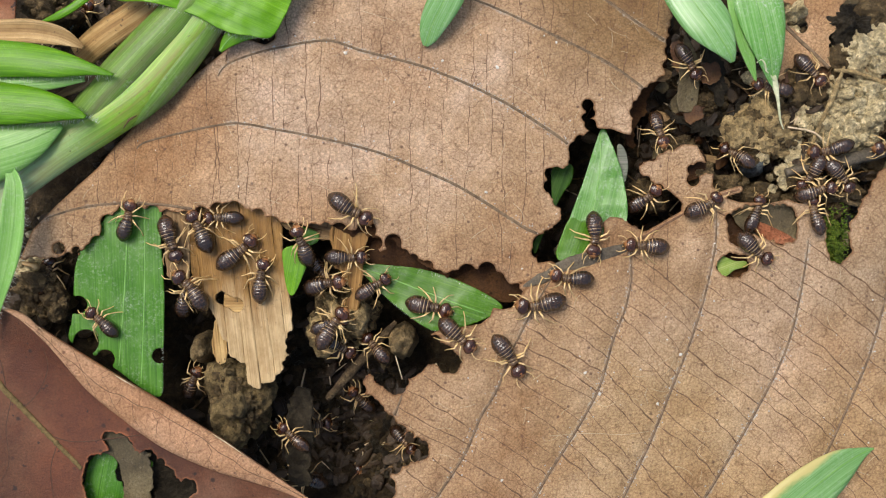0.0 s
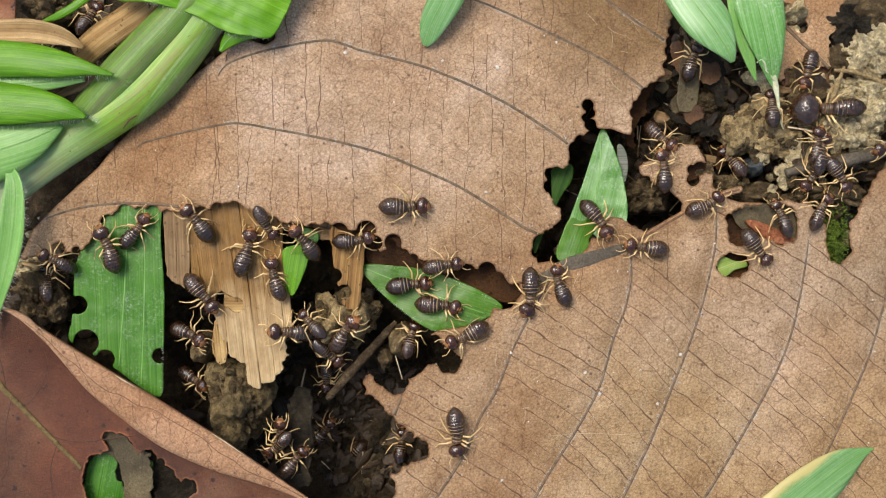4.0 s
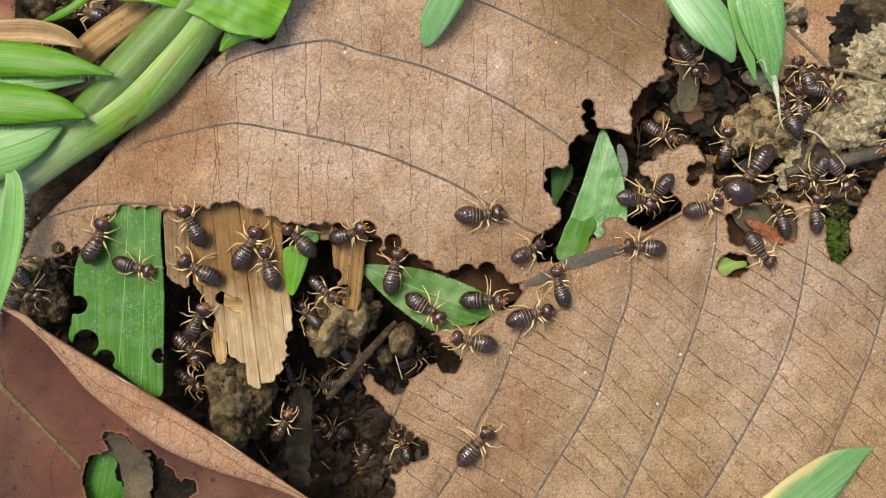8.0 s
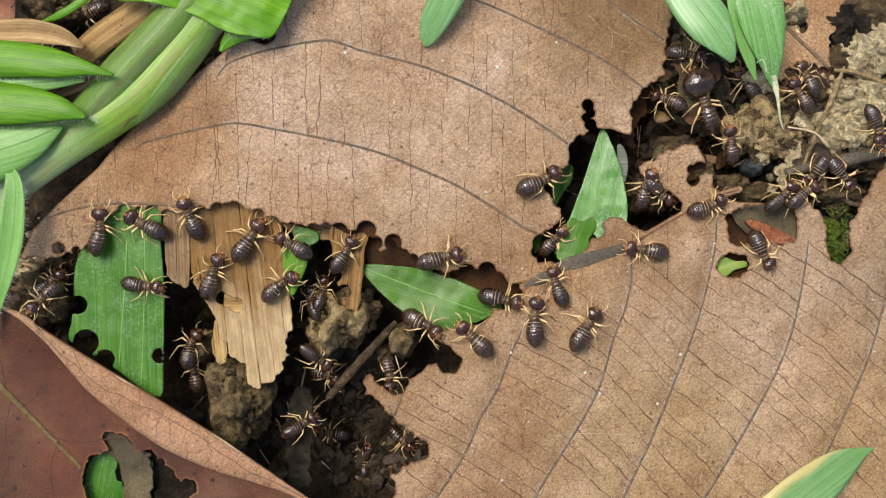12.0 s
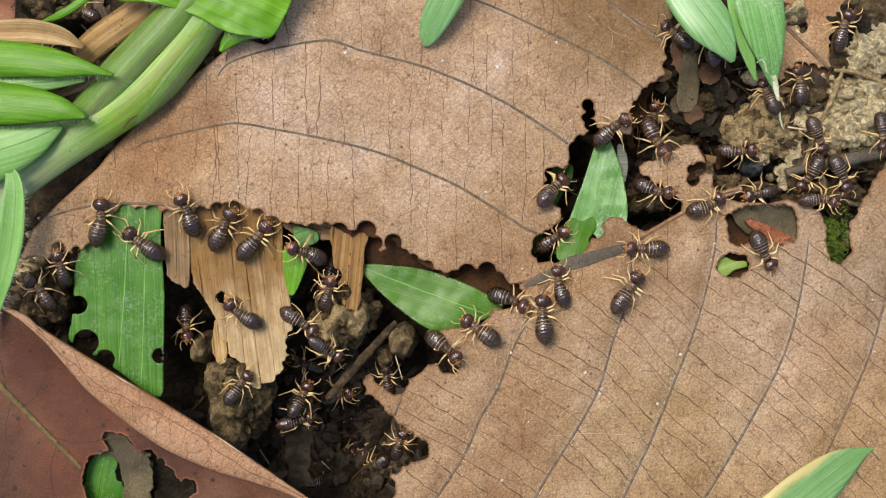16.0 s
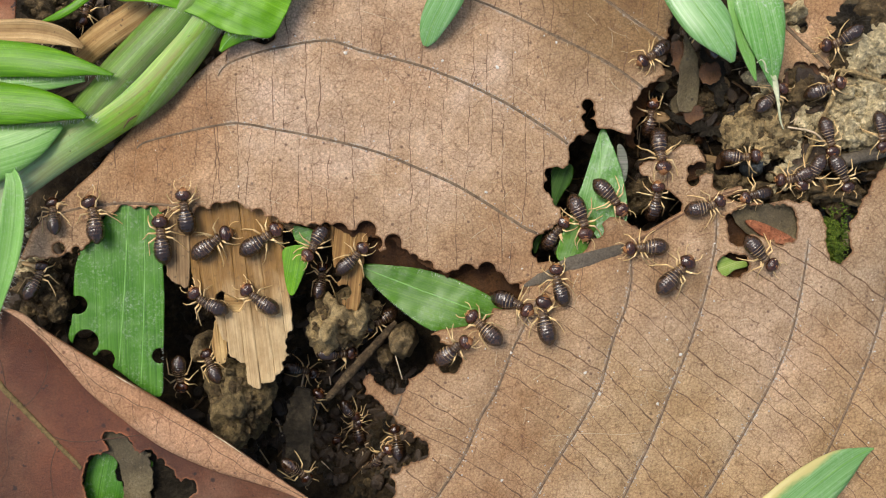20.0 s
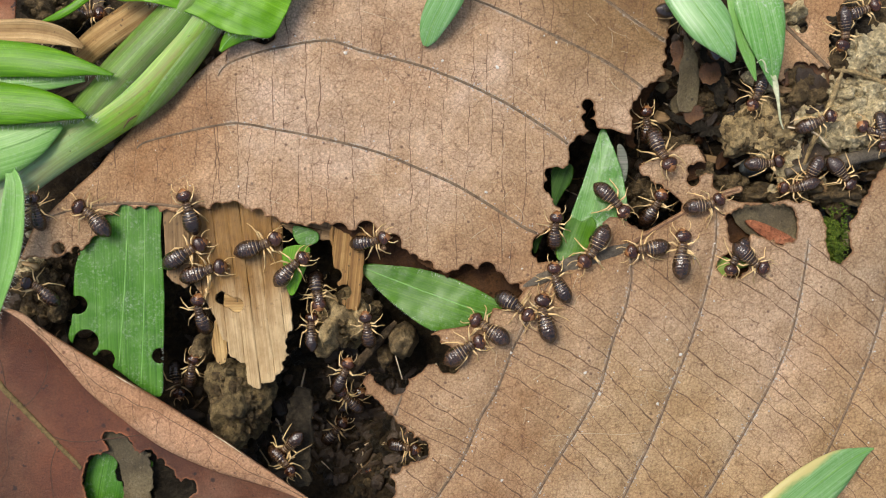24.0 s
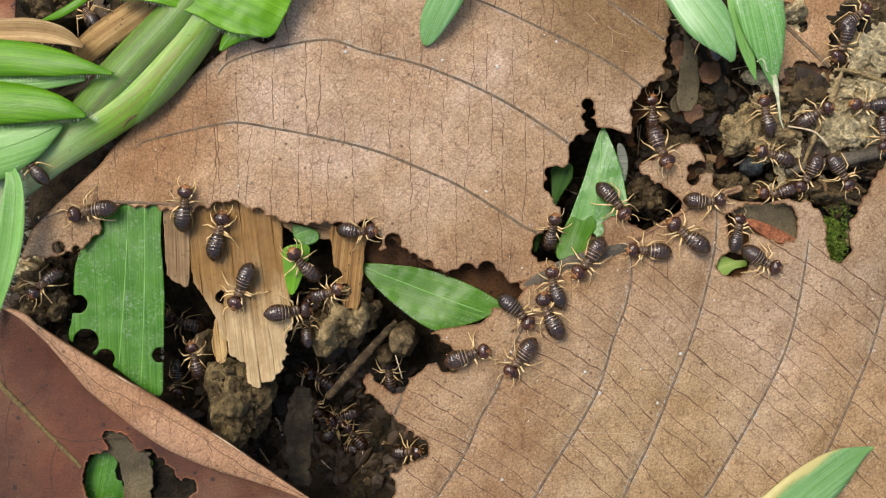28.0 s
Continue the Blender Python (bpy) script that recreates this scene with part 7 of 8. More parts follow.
def motions():
    """Each termite's way: seconds, plan millimetres, heading in degrees."""
    stroll(WORKER, 1.00, [(0, -39.0, 3.9, 79), (1, -38.6, 3.9, 73), (2, -38.7, 4.3, 69), (3, -38.4, 3.8, 72), (6, -37.0, -0.6, 27), (7, -38.9, -2.2, 32), (8, -38.1, -2.3, -10), (9, -38.2, -3.1, -12), (10, -37.8, -4.2, -9), (11, -37.7, -5.5, -24), (12, -37.0, -4.6, -3), (15, -31.9, -6.9, -52), (16, -31.8, -9.7, -77), (17, -32.2, -12.6, -73), (18, -32.5, -15.9, 84), (20, -32.7, -15.4, -86), (21, -32.8, -16.1, -99), (24, -32.9, -16.6, -72), (26, -32.8, -17.2, -101), (28, -32.9, -16.3, -85)])
    stroll(SLIM_WORKER, 0.96, [(0, -42.4, -8.9, 141), (1, -43.1, -7.6, 143), (2, -42.9, -4.3, 117), (3, -47.4, -1.2, 124), (6, -50.0, -1.4, 207), (7, -51.4, -3.2, 236), (8, -51.3, -4.6, 304), (10, -49.5, -4.8, 394), (12, -49.0, -4.4, 410), (15, -47.2, -4.3, 412), (16, -47.4, -2.0, 462), (17, -46.6, -0.6, 469), (18, -47.6, 1.8, 453), (19, -47.0, 6.1, 437), (20, -48.2, 4.1, 469), (21, -48.9, 4.5, 485), (24, -50.5, 5.2, 459), (25, -50.6, 6.8, 447), (26, -50.8, 7.3, 441), (27, -51.2, 8.3, 501), (28, -50.9, 10.1, 497)])
    stroll(WORKER, 1.16, [(0, -31.3, -4.7, 136), (1, -34.8, -3.0, 159), (2, -38.9, -2.6, 145), (3, -41.2, 0.0, 129), (6, -42.3, 1.4, 83), (7, -42.6, 1.3, 70), (8, -42.6, 1.4, 73), (9, -42.4, 1.8, 79), (10, -42.4, 2.1, 82), (11, -42.4, 1.7, 85), (12, -42.4, 2.6, 90), (15, -42.4, 3.1, 85), (16, -42.3, 3.7, 90), (17, -42.2, 3.6, 96), (18, -42.4, 3.7, 105), (19, -42.6, 3.8, 107), (20, -43.1, 4.0, 111), (21, -43.1, 4.1, 117), (24, -43.5, 4.2, 144), (25, -43.3, 4.3, 155), (26, -43.4, 4.4, 162), (27, -43.9, 4.5, 173), (28, -43.8, 4.7, 196)])
    stroll(FULL_WORKER, 1.09, [(0, -30.2, 2.5, 115), (1, -29.7, 3.2, 123), (2, -29.5, 3.4, 135), (3, -30.2, 3.9, 133), (6, -31.5, 3.5, 110), (7, -31.5, 3.7, 112), (8, -31.3, 3.4, 117), (9, -31.2, 3.7, 119), (10, -31.3, 3.7, 112), (11, -31.5, 4.1, 112), (12, -31.5, 4.3, 113), (15, -31.8, 4.5, 107), (16, -31.8, 4.8, 108), (17, -31.8, 4.7, 100), (18, -31.8, 4.9, 100), (19, -31.9, 4.8, 98), (20, -32.0, 5.2, 95), (21, -31.9, 5.0, 99), (24, -31.6, 5.2, 101), (25, -31.5, 5.2, 101), (26, -31.6, 5.1, 96), (27, -31.9, 5.0, 90), (28, -32.0, 5.5, 81)])
    stroll(WORKER, 1.14, [(0, -33.7, 0.9, -69), (1, -30.9, -0.4, -58), (2, -29.5, -5.5, -90), (3, -29.5, -4.9, -99), (6, -29.8, -7.2, 69), (7, -31.0, -7.7, 101), (8, -30.2, -8.5, 65), (9, -30.6, -8.2, 72), (10, -30.2, -8.2, 63), (11, -28.2, -5.8, 48), (12, -28.5, -3.1, 78), (15, -27.3, 2.1, 66), (16, -27.1, 2.8, 67), (17, -26.9, 3.3, 65), (18, -26.2, 3.2, 53), (19, -28.0, 1.0, 50), (20, -28.4, 0.9, 43), (21, -29.9, -0.9, 27), (24, -29.4, -2.7, 23), (25, -31.4, -4.0, -22), (26, -30.4, -5.2, -20), (27, -25.7, -7.9, -23), (28, -19.2, -7.9, 12)])
    stroll(WORKER, 1.16, [(0, -14.7, -3.2, -50), (1, -14.9, -9.3, 56), (2, -16.2, -12.6, -69), (3, -17.2, -11.1, -180), (6, -23.7, -8.5, -207), (7, -27.0, -5.5, -209), (8, -30.4, -2.5, -212), (9, -34.9, 1.8, -219), (10, -34.6, 3.9, -255), (11, -36.7, 2.6, -195), (12, -37.0, 3.0, -209), (15, -39.3, -0.6, -165), (16, -37.3, 0.7, -218), (17, -37.7, 2.3, -235), (18, -37.0, 1.9, -240), (19, -35.9, 0.9, -263), (20, -34.9, 1.5, -266), (21, -34.9, 1.3, -270), (24, -31.8, -0.4, -330), (25, -29.9, 0.8, -336), (26, -28.5, 1.6, -315), (27, -27.9, 1.9, -286), (28, -27.8, 1.8, -285)])
    stroll(SLIM_WORKER, 0.96, [(0, -27.5, 3.9, 180), (1, -25.9, 3.4, 187), (2, -23.5, 4.6, 169), (3, -23.3, 5.4, 289), (6, -19.6, -1.1, 311), (7, -16.1, -3.8, 333), (8, -14.5, -5.4, 320), (9, -15.5, -5.8, 457), (11, -14.6, -3.5, 437), (12, -15.0, -5.6, 437), (15, -14.1, -5.4, 429), (17, -14.1, -4.7, 429), (20, -15.1, -4.0, 443), (24, -15.4, -5.6, 463), (26, -13.7, -6.2, 390), (28, -14.0, -5.5, 376)])
    stroll(SLIM_WORKER, 0.96, [(0, -13.8, -9.2, 21), (1, -15.2, -9.5, 173), (2, -17.2, -11.2, 131), (3, -16.3, -10.0, 133), (6, -15.8, -8.4, 158), (7, -16.3, -8.1, 156), (8, -16.5, -8.3, 141), (9, -17.2, -8.2, 108), (10, -16.9, -7.5, 96), (11, -16.2, -6.8, 113), (12, -16.2, -6.8, 113), (15, -15.8, -14.6, 153), (16, -17.1, -14.2, 160), (17, -16.9, -14.4, 163), (18, -17.4, -14.0, 156), (19, -17.2, -14.4, 163), (20, -17.5, -15.0, -13), (21, -17.7, -15.0, -13), (24, -16.3, -10.2, 95), (25, -16.6, -10.2, 97), (26, -16.2, -10.3, 99), (27, -16.4, -10.5, 87), (28, -16.9, -10.0, 99)])
    stroll(WORKER, 1.16, [(0, -25.2, -0.3, 39), (1, -23.7, -0.1, 41), (2, -24.1, -0.4, 55), (3, -24.1, -0.3, 68), (6, -24.6, 0.5, 77), (7, -24.0, 0.4, 61), (8, -24.0, 0.4, 61), (9, -24.0, 0.6, 59), (10, -24.2, 0.9, 53), (11, -24.1, 0.9, 57), (12, -23.9, 1.3, 57), (15, -23.3, 1.2, 52), (16, -23.1, 1.3, 51), (17, -22.8, 1.2, 58), (18, -22.4, 1.3, 47), (19, -22.2, 1.3, 37), (20, -22.2, 1.3, 35), (21, -22.2, 1.0, 27), (24, -22.5, 0.5, 19), (25, -25.6, -1.9, 63), (26, -24.5, -0.7, 63), (27, -23.2, -2.5, 28), (28, -25.0, -5.0, -113)])
    stroll(WORKER, 1.06, [(0, -22.6, -3.6, 82), (1, -21.2, -4.0, 58), (2, -20.5, -3.8, 87), (3, -20.7, -3.3, 103), (6, -21.1, -3.6, 107), (7, -21.5, -2.7, 95), (8, -21.7, -2.1, 104), (9, -21.5, -1.9, 95), (10, -22.6, -3.3, 56), (11, -20.7, -4.6, 31), (12, -20.0, -4.3, 36), (15, -20.0, -8.1, -60), (16, -17.5, -9.1, -39), (17, -14.2, -8.8, -211), (18, -19.4, -7.4, -212), (19, -21.2, -5.8, -233), (20, -23.0, -6.2, -218), (21, -21.3, -5.0, -274), (24, -18.7, -2.2, -318), (25, -17.4, -1.8, -283), (26, -17.7, -2.0, -223), (27, -17.7, -2.1, -219), (28, -17.7, -1.7, -231)])
    stroll(WORKER, 1.06, [(0, -31.9, -5.4, 69), (3, -31.2, -9.8, -69), (6, -30.9, -12.4, 69), (9, -31.3, -12.6, -111), (12, -31.4, -12.4, -284), (15, -25.1, -8.1, -218), (16, -25.1, -8.1, -218), (17, -27.5, -7.0, -218), (18, -28.8, -4.7, -216), (19, -29.0, -5.2, -203), (20, -29.5, -6.6, -213), (21, -30.0, -6.7, -211), (24, -30.2, -7.5, -264), (25, -30.6, -8.1, -264), (26, -31.5, -10.3, -236), (27, -31.5, -10.3, -236), (28, -32.4, -9.2, -203)])
    stroll(FULL_WORKER, 1.04, [(0, -17.6, 0.9, 119), (1, -17.4, 0.9, 123), (2, -17.5, 0.8, 126), (3, -17.4, 0.9, 133), (6, -17.7, 1.6, 145), (7, -17.6, 1.7, 144), (8, -17.9, 1.3, 145), (9, -17.5, 1.1, 143), (10, -18.1, 1.0, 150), (11, -18.2, 0.7, 164), (12, -18.6, 0.5, 161), (15, -17.6, 0.0, 167), (16, -17.4, -0.3, 167), (17, -16.8, -0.4, 204), (18, -16.8, -0.3, 210), (19, -16.9, 0.2, 188), (20, -16.0, 0.4, 251), (21, -16.6, -2.3, 254), (24, -15.5, -5.8, 290), (25, -15.0, -5.2, 274), (26, -14.6, -6.2, 383), (27, -15.2, -7.5, 419), (28, -14.9, -6.1, 397)])
    stroll(WORKER, 1.16, [(0, -11.2, 4.7, -24), (1, -11.1, 3.8, -30), (2, -6.6, 4.1, -20), (3, -4.2, 5.3, 12), (3.5, -4.1, 5.1, 16), (5.5, -5.5, 5.2, 5), (6, -3.8, 4.6, -5), (6.5, -2.7, 4.9, 3), (7, 0.2, 5.3, 8), (8, 4.9, 4.2, 12), (9, 10.0, 4.5, 5), (10, 12.6, 6.5, 21), (11, 13.1, 6.9, 21), (12, 12.2, 8.4, 34), (12.5, 12.9, 9.7, 39), (14, 20.0, 15.9, 24), (15, 25.5, 15.7, -41), (16.5, 27.1, 11.9, -63), (20, 27.0, 11.4, -77), (24, 27.2, 11.6, -59), (28, 27.1, 11.9, -63)])
    stroll(WORKER, 1.14, [(0, -13.8, -9.6, 53), (3, -12.6, -10.0, 50), (6, -10.7, -9.6, 63), (7, -8.4, -6.8, 58), (8, -6.1, -2.4, 74), (9, -5.8, -1.5, 92), (10, -6.4, 1.2, 98), (10.5, -6.2, 1.2, 102), (11, -5.1, 0.2, 70), (11.5, -1.9, -0.9, 28), (12, -0.1, -1.0, 10), (12.5, -0.2, -1.0, -2), (14.5, 7.4, 2.9, 10), (15, 10.6, 5.3, 26), (16, 13.4, 7.3, 42), (17, 13.3, 6.1, -2), (18, 13.5, 6.2, 0), (19, 16.3, 5.0, -35), (20, 17.3, 3.5, -74), (21, 17.7, 1.9, -101), (24, 18.7, -0.1, -125), (25, 18.5, -0.1, -118), (26, 17.6, -1.4, -131), (27, 18.4, -0.9, -129), (28, 18.0, -1.6, -128)])
    stroll(WORKER, 0.96, [(0, -8.6, -4.6, 24), (1, -5.7, -0.4, 56), (2, -1.2, -2.1, 2), (3, -0.7, -2.5, -4), (6, 1.9, -0.6, 24), (7, 8.3, 0.1, 9), (8, 10.5, -0.2, 20), (9, 12.6, -0.2, 29), (10, 13.8, 1.2, 38), (11, 14.5, 1.3, 21), (12, 14.0, 1.3, 39), (15, 14.4, 1.5, 27), (16, 14.0, 1.5, 29), (17, 14.5, 1.8, 40), (18, 14.2, 1.8, 34), (19, 14.3, 1.7, 36), (20, 14.2, 2.4, 49), (21, 14.3, 2.6, 44), (24, 13.9, 2.8, 82), (25, 13.7, 2.5, 75), (26, 13.7, 2.6, 72), (27, 13.7, 2.6, 72), (28, 13.6, 2.5, 72)])
    stroll(WORKER, 0.99, [(0, -11.7, -1.1, 3), (1, -10.7, 0.2, 10), (2, -10.5, 1.0, 18), (3, -10.2, 0.8, 12), (6, -11.4, 1.8, 14), (8, -11.2, 2.0, 23), (9, -10.8, 1.7, 24), (10, -10.9, 1.7, 36), (12, -12.1, -0.5, 63), (15, -14.5, -4.2, -111), (17, -14.3, -3.2, -114), (18, -14.1, -2.8, -111), (19, -13.2, -3.7, -284), (20, -11.0, -1.1, -311), (21, -11.0, -1.3, -333), (24, -8.5, 1.0, -346), (25, -7.1, 3.0, -333), (26, -4.8, 4.1, -330), (27, -7.5, 2.7, -346), (28, -10.1, 2.1, -358)])
    stroll(WORKER, 1.16, [(0, 8.4, -13.4, -63), (1, 7.9, -17.2, -83), (2, 5.1, -20.7, -98), (3, -0.3, -21.9, -130), (3.5, 1.1, -21.6, -90), (5.5, 3.7, -27.3, -111), (6, 0.0, -29.9, -118), (7, -0.9, -31.9, -92), (7.5, 0.2, -29.4, -234), (8, 4.2, -24.1, -321), (8.5, 8.4, -20.4, -342), (9, 13.5, -20.7, -376), (9.5, 16.5, -21.3, -360), (10, 18.2, -22.9, -373), (10.5, 17.7, -20.0, -346), (11, 17.5, -15.9, -331), (12, 17.7, -9.6, -311), (15, 22.4, -5.2, -330), (16, 22.9, -5.1, -315), (17, 23.9, -5.0, -307), (18, 24.1, -4.8, -298), (19, 25.6, -4.6, -325), (20, 28.9, -2.9, -324), (21, 31.1, -2.2, -343), (24, 29.5, -0.3, -284), (25, 29.4, 0.0, -283), (26, 29.3, -0.3, -281), (27, 29.8, 0.9, -259), (28, 30.1, 1.6, -228)])
    stroll(FULL_WORKER, 1.10, [(0, -1.3, -7.2, -9), (1, -0.4, -8.0, -4), (2, 1.1, -7.3, -5), (3, -0.4, -7.1, -5), (6, 0.4, -6.6, -4), (7, 0.2, -7.3, -6), (8, -1.7, -7.5, -30), (9, -2.2, -8.5, -19), (10, -2.0, -8.5, -14), (11, -1.7, -8.4, -2), (12, -1.9, -9.5, -25), (15, -0.0, -10.9, -60), (16, 0.7, -12.5, -35), (17, 0.9, -11.7, -6), (18, 1.6, -11.6, 10), (19, 1.7, -12.1, 35), (20, 1.7, -12.1, 41), (21, 2.0, -12.2, 50), (24, 2.9, -12.3, 36), (25, 3.0, -12.4, 36), (26, 3.3, -12.8, 25), (27, 3.2, -12.9, 17), (28, 3.3, -13.2, 20)])
    stroll(FULL_WORKER, 1.09, [(0, 2.0, -10.9, -50), (1, 2.5, -10.9, -136), (2, 2.5, -10.7, -134), (3, 2.3, -10.7, -137), (6, 3.7, -11.4, -199), (7, 3.6, -11.5, -198), (8, 3.5, -11.4, -198), (9, 3.5, -11.4, -199), (10, 3.6, -11.4, -202), (11, 3.6, -10.9, -223), (12, 3.7, -11.0, -229), (15, 4.3, -10.3, -226), (16, 4.5, -10.1, -220), (17, 5.0, -10.0, -227), (18, 4.8, -9.8, -223), (19, 5.0, -9.7, -227), (20, 5.0, -9.8, -229), (21, 5.4, -10.0, -224), (24, 5.7, -10.0, -220), (25, 6.5, -10.3, -227), (26, 6.7, -10.2, -225), (27, 7.2, -11.1, -235), (28, 9.5, -13.8, -133)])
    stroll(WORKER, 1.16, [(0, 11.8, -7.0, -171), (1, 11.8, -7.0, -171), (2, 10.8, -6.3, -99), (3, 10.8, -5.9, -98), (6, 11.0, -5.8, -98), (7, 10.7, -6.5, -47), (8, 11.1, -8.0, 13), (9, 10.6, -8.5, 56), (10, 10.7, -8.9, 78), (11, 11.0, -8.6, 88), (12, 11.3, -8.7, 85), (15, 12.0, -8.9, 90), (16, 12.3, -8.4, 90), (17, 12.3, -9.1, 86), (18, 12.4, -8.8, 92), (19, 12.3, -9.1, 86), (20, 12.4, -8.5, 97), (21, 12.6, -8.4, 95), (24, 12.4, -8.3, 100), (25, 12.5, -8.5, 100), (26, 12.2, -8.4, 108), (27, 12.9, -8.4, 112), (28, 13.0, -8.2, 112)])
    stroll(WORKER, 1.01, [(0, 15.7, -3.7, 171), (1, 15.3, -4.0, 143), (2, 14.6, -4.1, 110), (3, 14.3, -4.5, 100), (6, 14.5, -4.4, 104), (7, 14.1, -4.3, 90), (8, 14.3, -4.5, 100), (9, 14.6, -4.5, 108), (10, 14.2, -4.5, 96), (11, 14.4, -4.6, 103), (12, 14.0, -4.5, 103), (15, 14.3, -4.5, 99), (17, 14.3, -4.4, 99), (18, 14.3, -4.6, 111), (19, 14.2, -4.5, 96), (20, 14.2, -4.3, 99), (21, 14.5, -4.9, 104), (24, 14.1, -4.1, 110), (25, 14.1, -4.5, 102), (26, 13.9, -4.5, 107), (27, 13.9, -4.7, 104), (28, 13.7, -4.7, 101)])
    stroll(FULL_WORKER, 1.08, [(0, -14.1, -4.2, 5), (1, -12.6, -4.3, 5), (2, -9.1, -5.3, -7), (3, -8.4, -3.9, 21), (6, 5.2, -5.2, -49), (7, 5.1, -5.8, -35), (8, 5.5, -6.3, -8), (9, 5.1, -6.6, 0), (10, 6.6, -6.1, -5), (11, 7.2, -6.0, -17), (12, 7.7, -6.3, -21), (15, 8.4, -6.3, -24), (16, 8.8, -6.5, -29), (17, 8.8, -6.6, -24), (18, 9.0, -6.5, -29), (19, 8.9, -6.8, -30), (20, 9.3, -6.9, -29), (21, 9.3, -7.1, -35), (24, 9.5, -7.4, -43), (25, 9.5, -7.8, -46), (26, 9.3, -7.9, -49), (27, 9.4, -8.3, -54), (28, 9.4, -7.9, -52)])
    stroll(WORKER, 1.08, [(0, 18.8, 1.3, -96), (1, 18.8, 1.3, -98), (2, 19.2, 1.3, -99), (3, 19.3, 1.7, -101), (6, 19.8, 6.8, 31), (7, 22.0, 6.5, 0), (8, 23.8, 6.3, -13), (9, 25.4, 7.3, 21), (10, 25.4, 7.6, -7), (12, 25.2, 8.0, 71), (15, 21.6, 15.1, 51), (16, 21.3, 15.2, 36), (17, 20.6, 9.2, -75), (18, 21.1, 7.2, -62), (19, 20.9, 6.6, -58), (20, 21.1, 6.2, -53), (21, 21.2, 6.1, -48), (24, 21.3, 5.9, -49), (25, 21.5, 6.1, -52), (26, 21.5, 5.9, -56), (27, 21.5, 5.8, -55), (28, 21.5, 5.6, -54)])
    stroll(FULL_WORKER, 1.02, [(0, 25.0, 0.4, 178), (2, 24.8, 0.4, 175), (3, 24.8, 0.3, 177), (6, 25.1, 0.2, 180), (8, 24.7, 0.3, 174), (10, 24.9, -0.1, 174), (12, 25.0, -0.1, 174), (15, 25.0, 0.0, 177), (17, 24.9, 0.1, 180), (20, 24.9, 0.2, 184), (21, 24.9, -0.0, 182), (24, 25.1, -0.0, 189), (25, 25.1, -0.1, 185), (26, 25.1, -0.1, 185), (28, 25.3, -0.3, 178)])
    stroll(FULL_WORKER, 0.98, [(0, 32.7, 5.4, 31), (3, 32.9, 5.5, 28), (6, 32.7, 5.3, 29), (9, 32.7, 5.3, 22), (12, 33.1, 5.3, 26), (15, 32.9, 5.4, 24), (18, 32.9, 5.4, 23), (20, 32.9, 5.3, 21), (24, 32.8, 5.5, 17), (26, 32.9, 5.3, 23), (28, 32.8, 5.8, 4)])
    stroll(FULL_WORKER, 1.03, [(0, 38.8, -0.2, -43), (2, 38.8, -0.1, -43), (6, 39.4, -0.2, -56), (8, 39.4, -0.4, -53), (11, 39.5, -0.5, -60), (15, 39.7, -0.6, -62), (17, 39.7, -0.6, -62), (21, 39.3, -0.8, -42), (24, 38.3, -1.4, -41), (25, 38.8, -1.3, -38), (26, 39.5, -1.8, -28), (27, 39.5, -1.8, -28), (28, 39.7, -1.6, -32)])
    stroll(SLIM_WORKER, 0.96, [(0, 38.8, 4.5, 67), (1, 40.6, 2.4, 13), (2, 40.9, 4.1, 8), (3, 42.0, 4.0, 109), (6, 42.0, 3.9, 105), (7, 41.9, 3.9, 103), (8, 41.9, 4.0, 104), (9, 42.0, 4.0, 93), (10, 42.1, 5.7, 65), (11, 42.6, 6.7, 58), (12, 42.2, 6.6, 42), (15, 39.2, 6.7, 198), (18, 39.2, 6.9, 189), (21, 37.8, 6.5, 189), (24, 36.3, -1.1, 243), (25, 36.4, -1.3, 254), (26, 36.3, 2.4, 243), (27, 37.4, 2.3, 337), (28, 36.5, 1.9, 432)])
    stroll(WORKER, 0.96, [(0, 45.8, 9.2, -125), (6, 46.1, 9.4, -126), (10, 46.1, 9.4, -138), (15, 45.9, 9.4, -123), (17, 45.5, 9.2, -127), (20, 45.8, 9.3, -126), (24, 45.6, 9.2, -125), (28, 45.5, 9.2, -121)])
    stroll(FULL_WORKER, 0.96, [(0, 49.4, 8.9, -49), (6, 49.3, 9.1, -58), (10, 49.5, 9.1, -45), (15, 49.4, 9.4, -67), (17, 49.6, 9.1, -57), (20, 49.6, 9.1, -62), (24, 49.5, 9.3, -48), (28, 49.5, 9.2, -57)])
    stroll(WORKER, 0.96, [(0, 46.7, 7.3, 21), (3, 47.1, 11.4, 97), (6, 44.9, 16.3, 76), (9, 43.8, 19.2, 120), (12, 44.3, 19.2, 126), (15, 45.8, 15.0, -49), (16, 46.4, 14.0, -57), (17, 46.1, 13.5, -83), (18, 47.0, 14.8, -77), (19, 47.7, 14.5, -90), (20, 47.9, 13.6, -69), (21, 48.0, 14.1, -87), (24, 46.7, 15.9, 27), (25, 47.4, 16.0, 22), (26, 46.9, 16.1, 16), (27, 46.7, 16.1, 11), (28, 46.5, 16.8, 36)])
    stroll(SLIM_WORKER, 0.96, [(0, 55.6, 12.6, -177), (6, 55.6, 12.8, -159), (10, 55.5, 13.2, -146), (15, 54.4, 14.3, -86), (17, 54.4, 14.0, -92), (20, 54.4, 14.2, -88), (24, 54.5, 14.2, -90), (28, 54.6, 14.0, -94)])
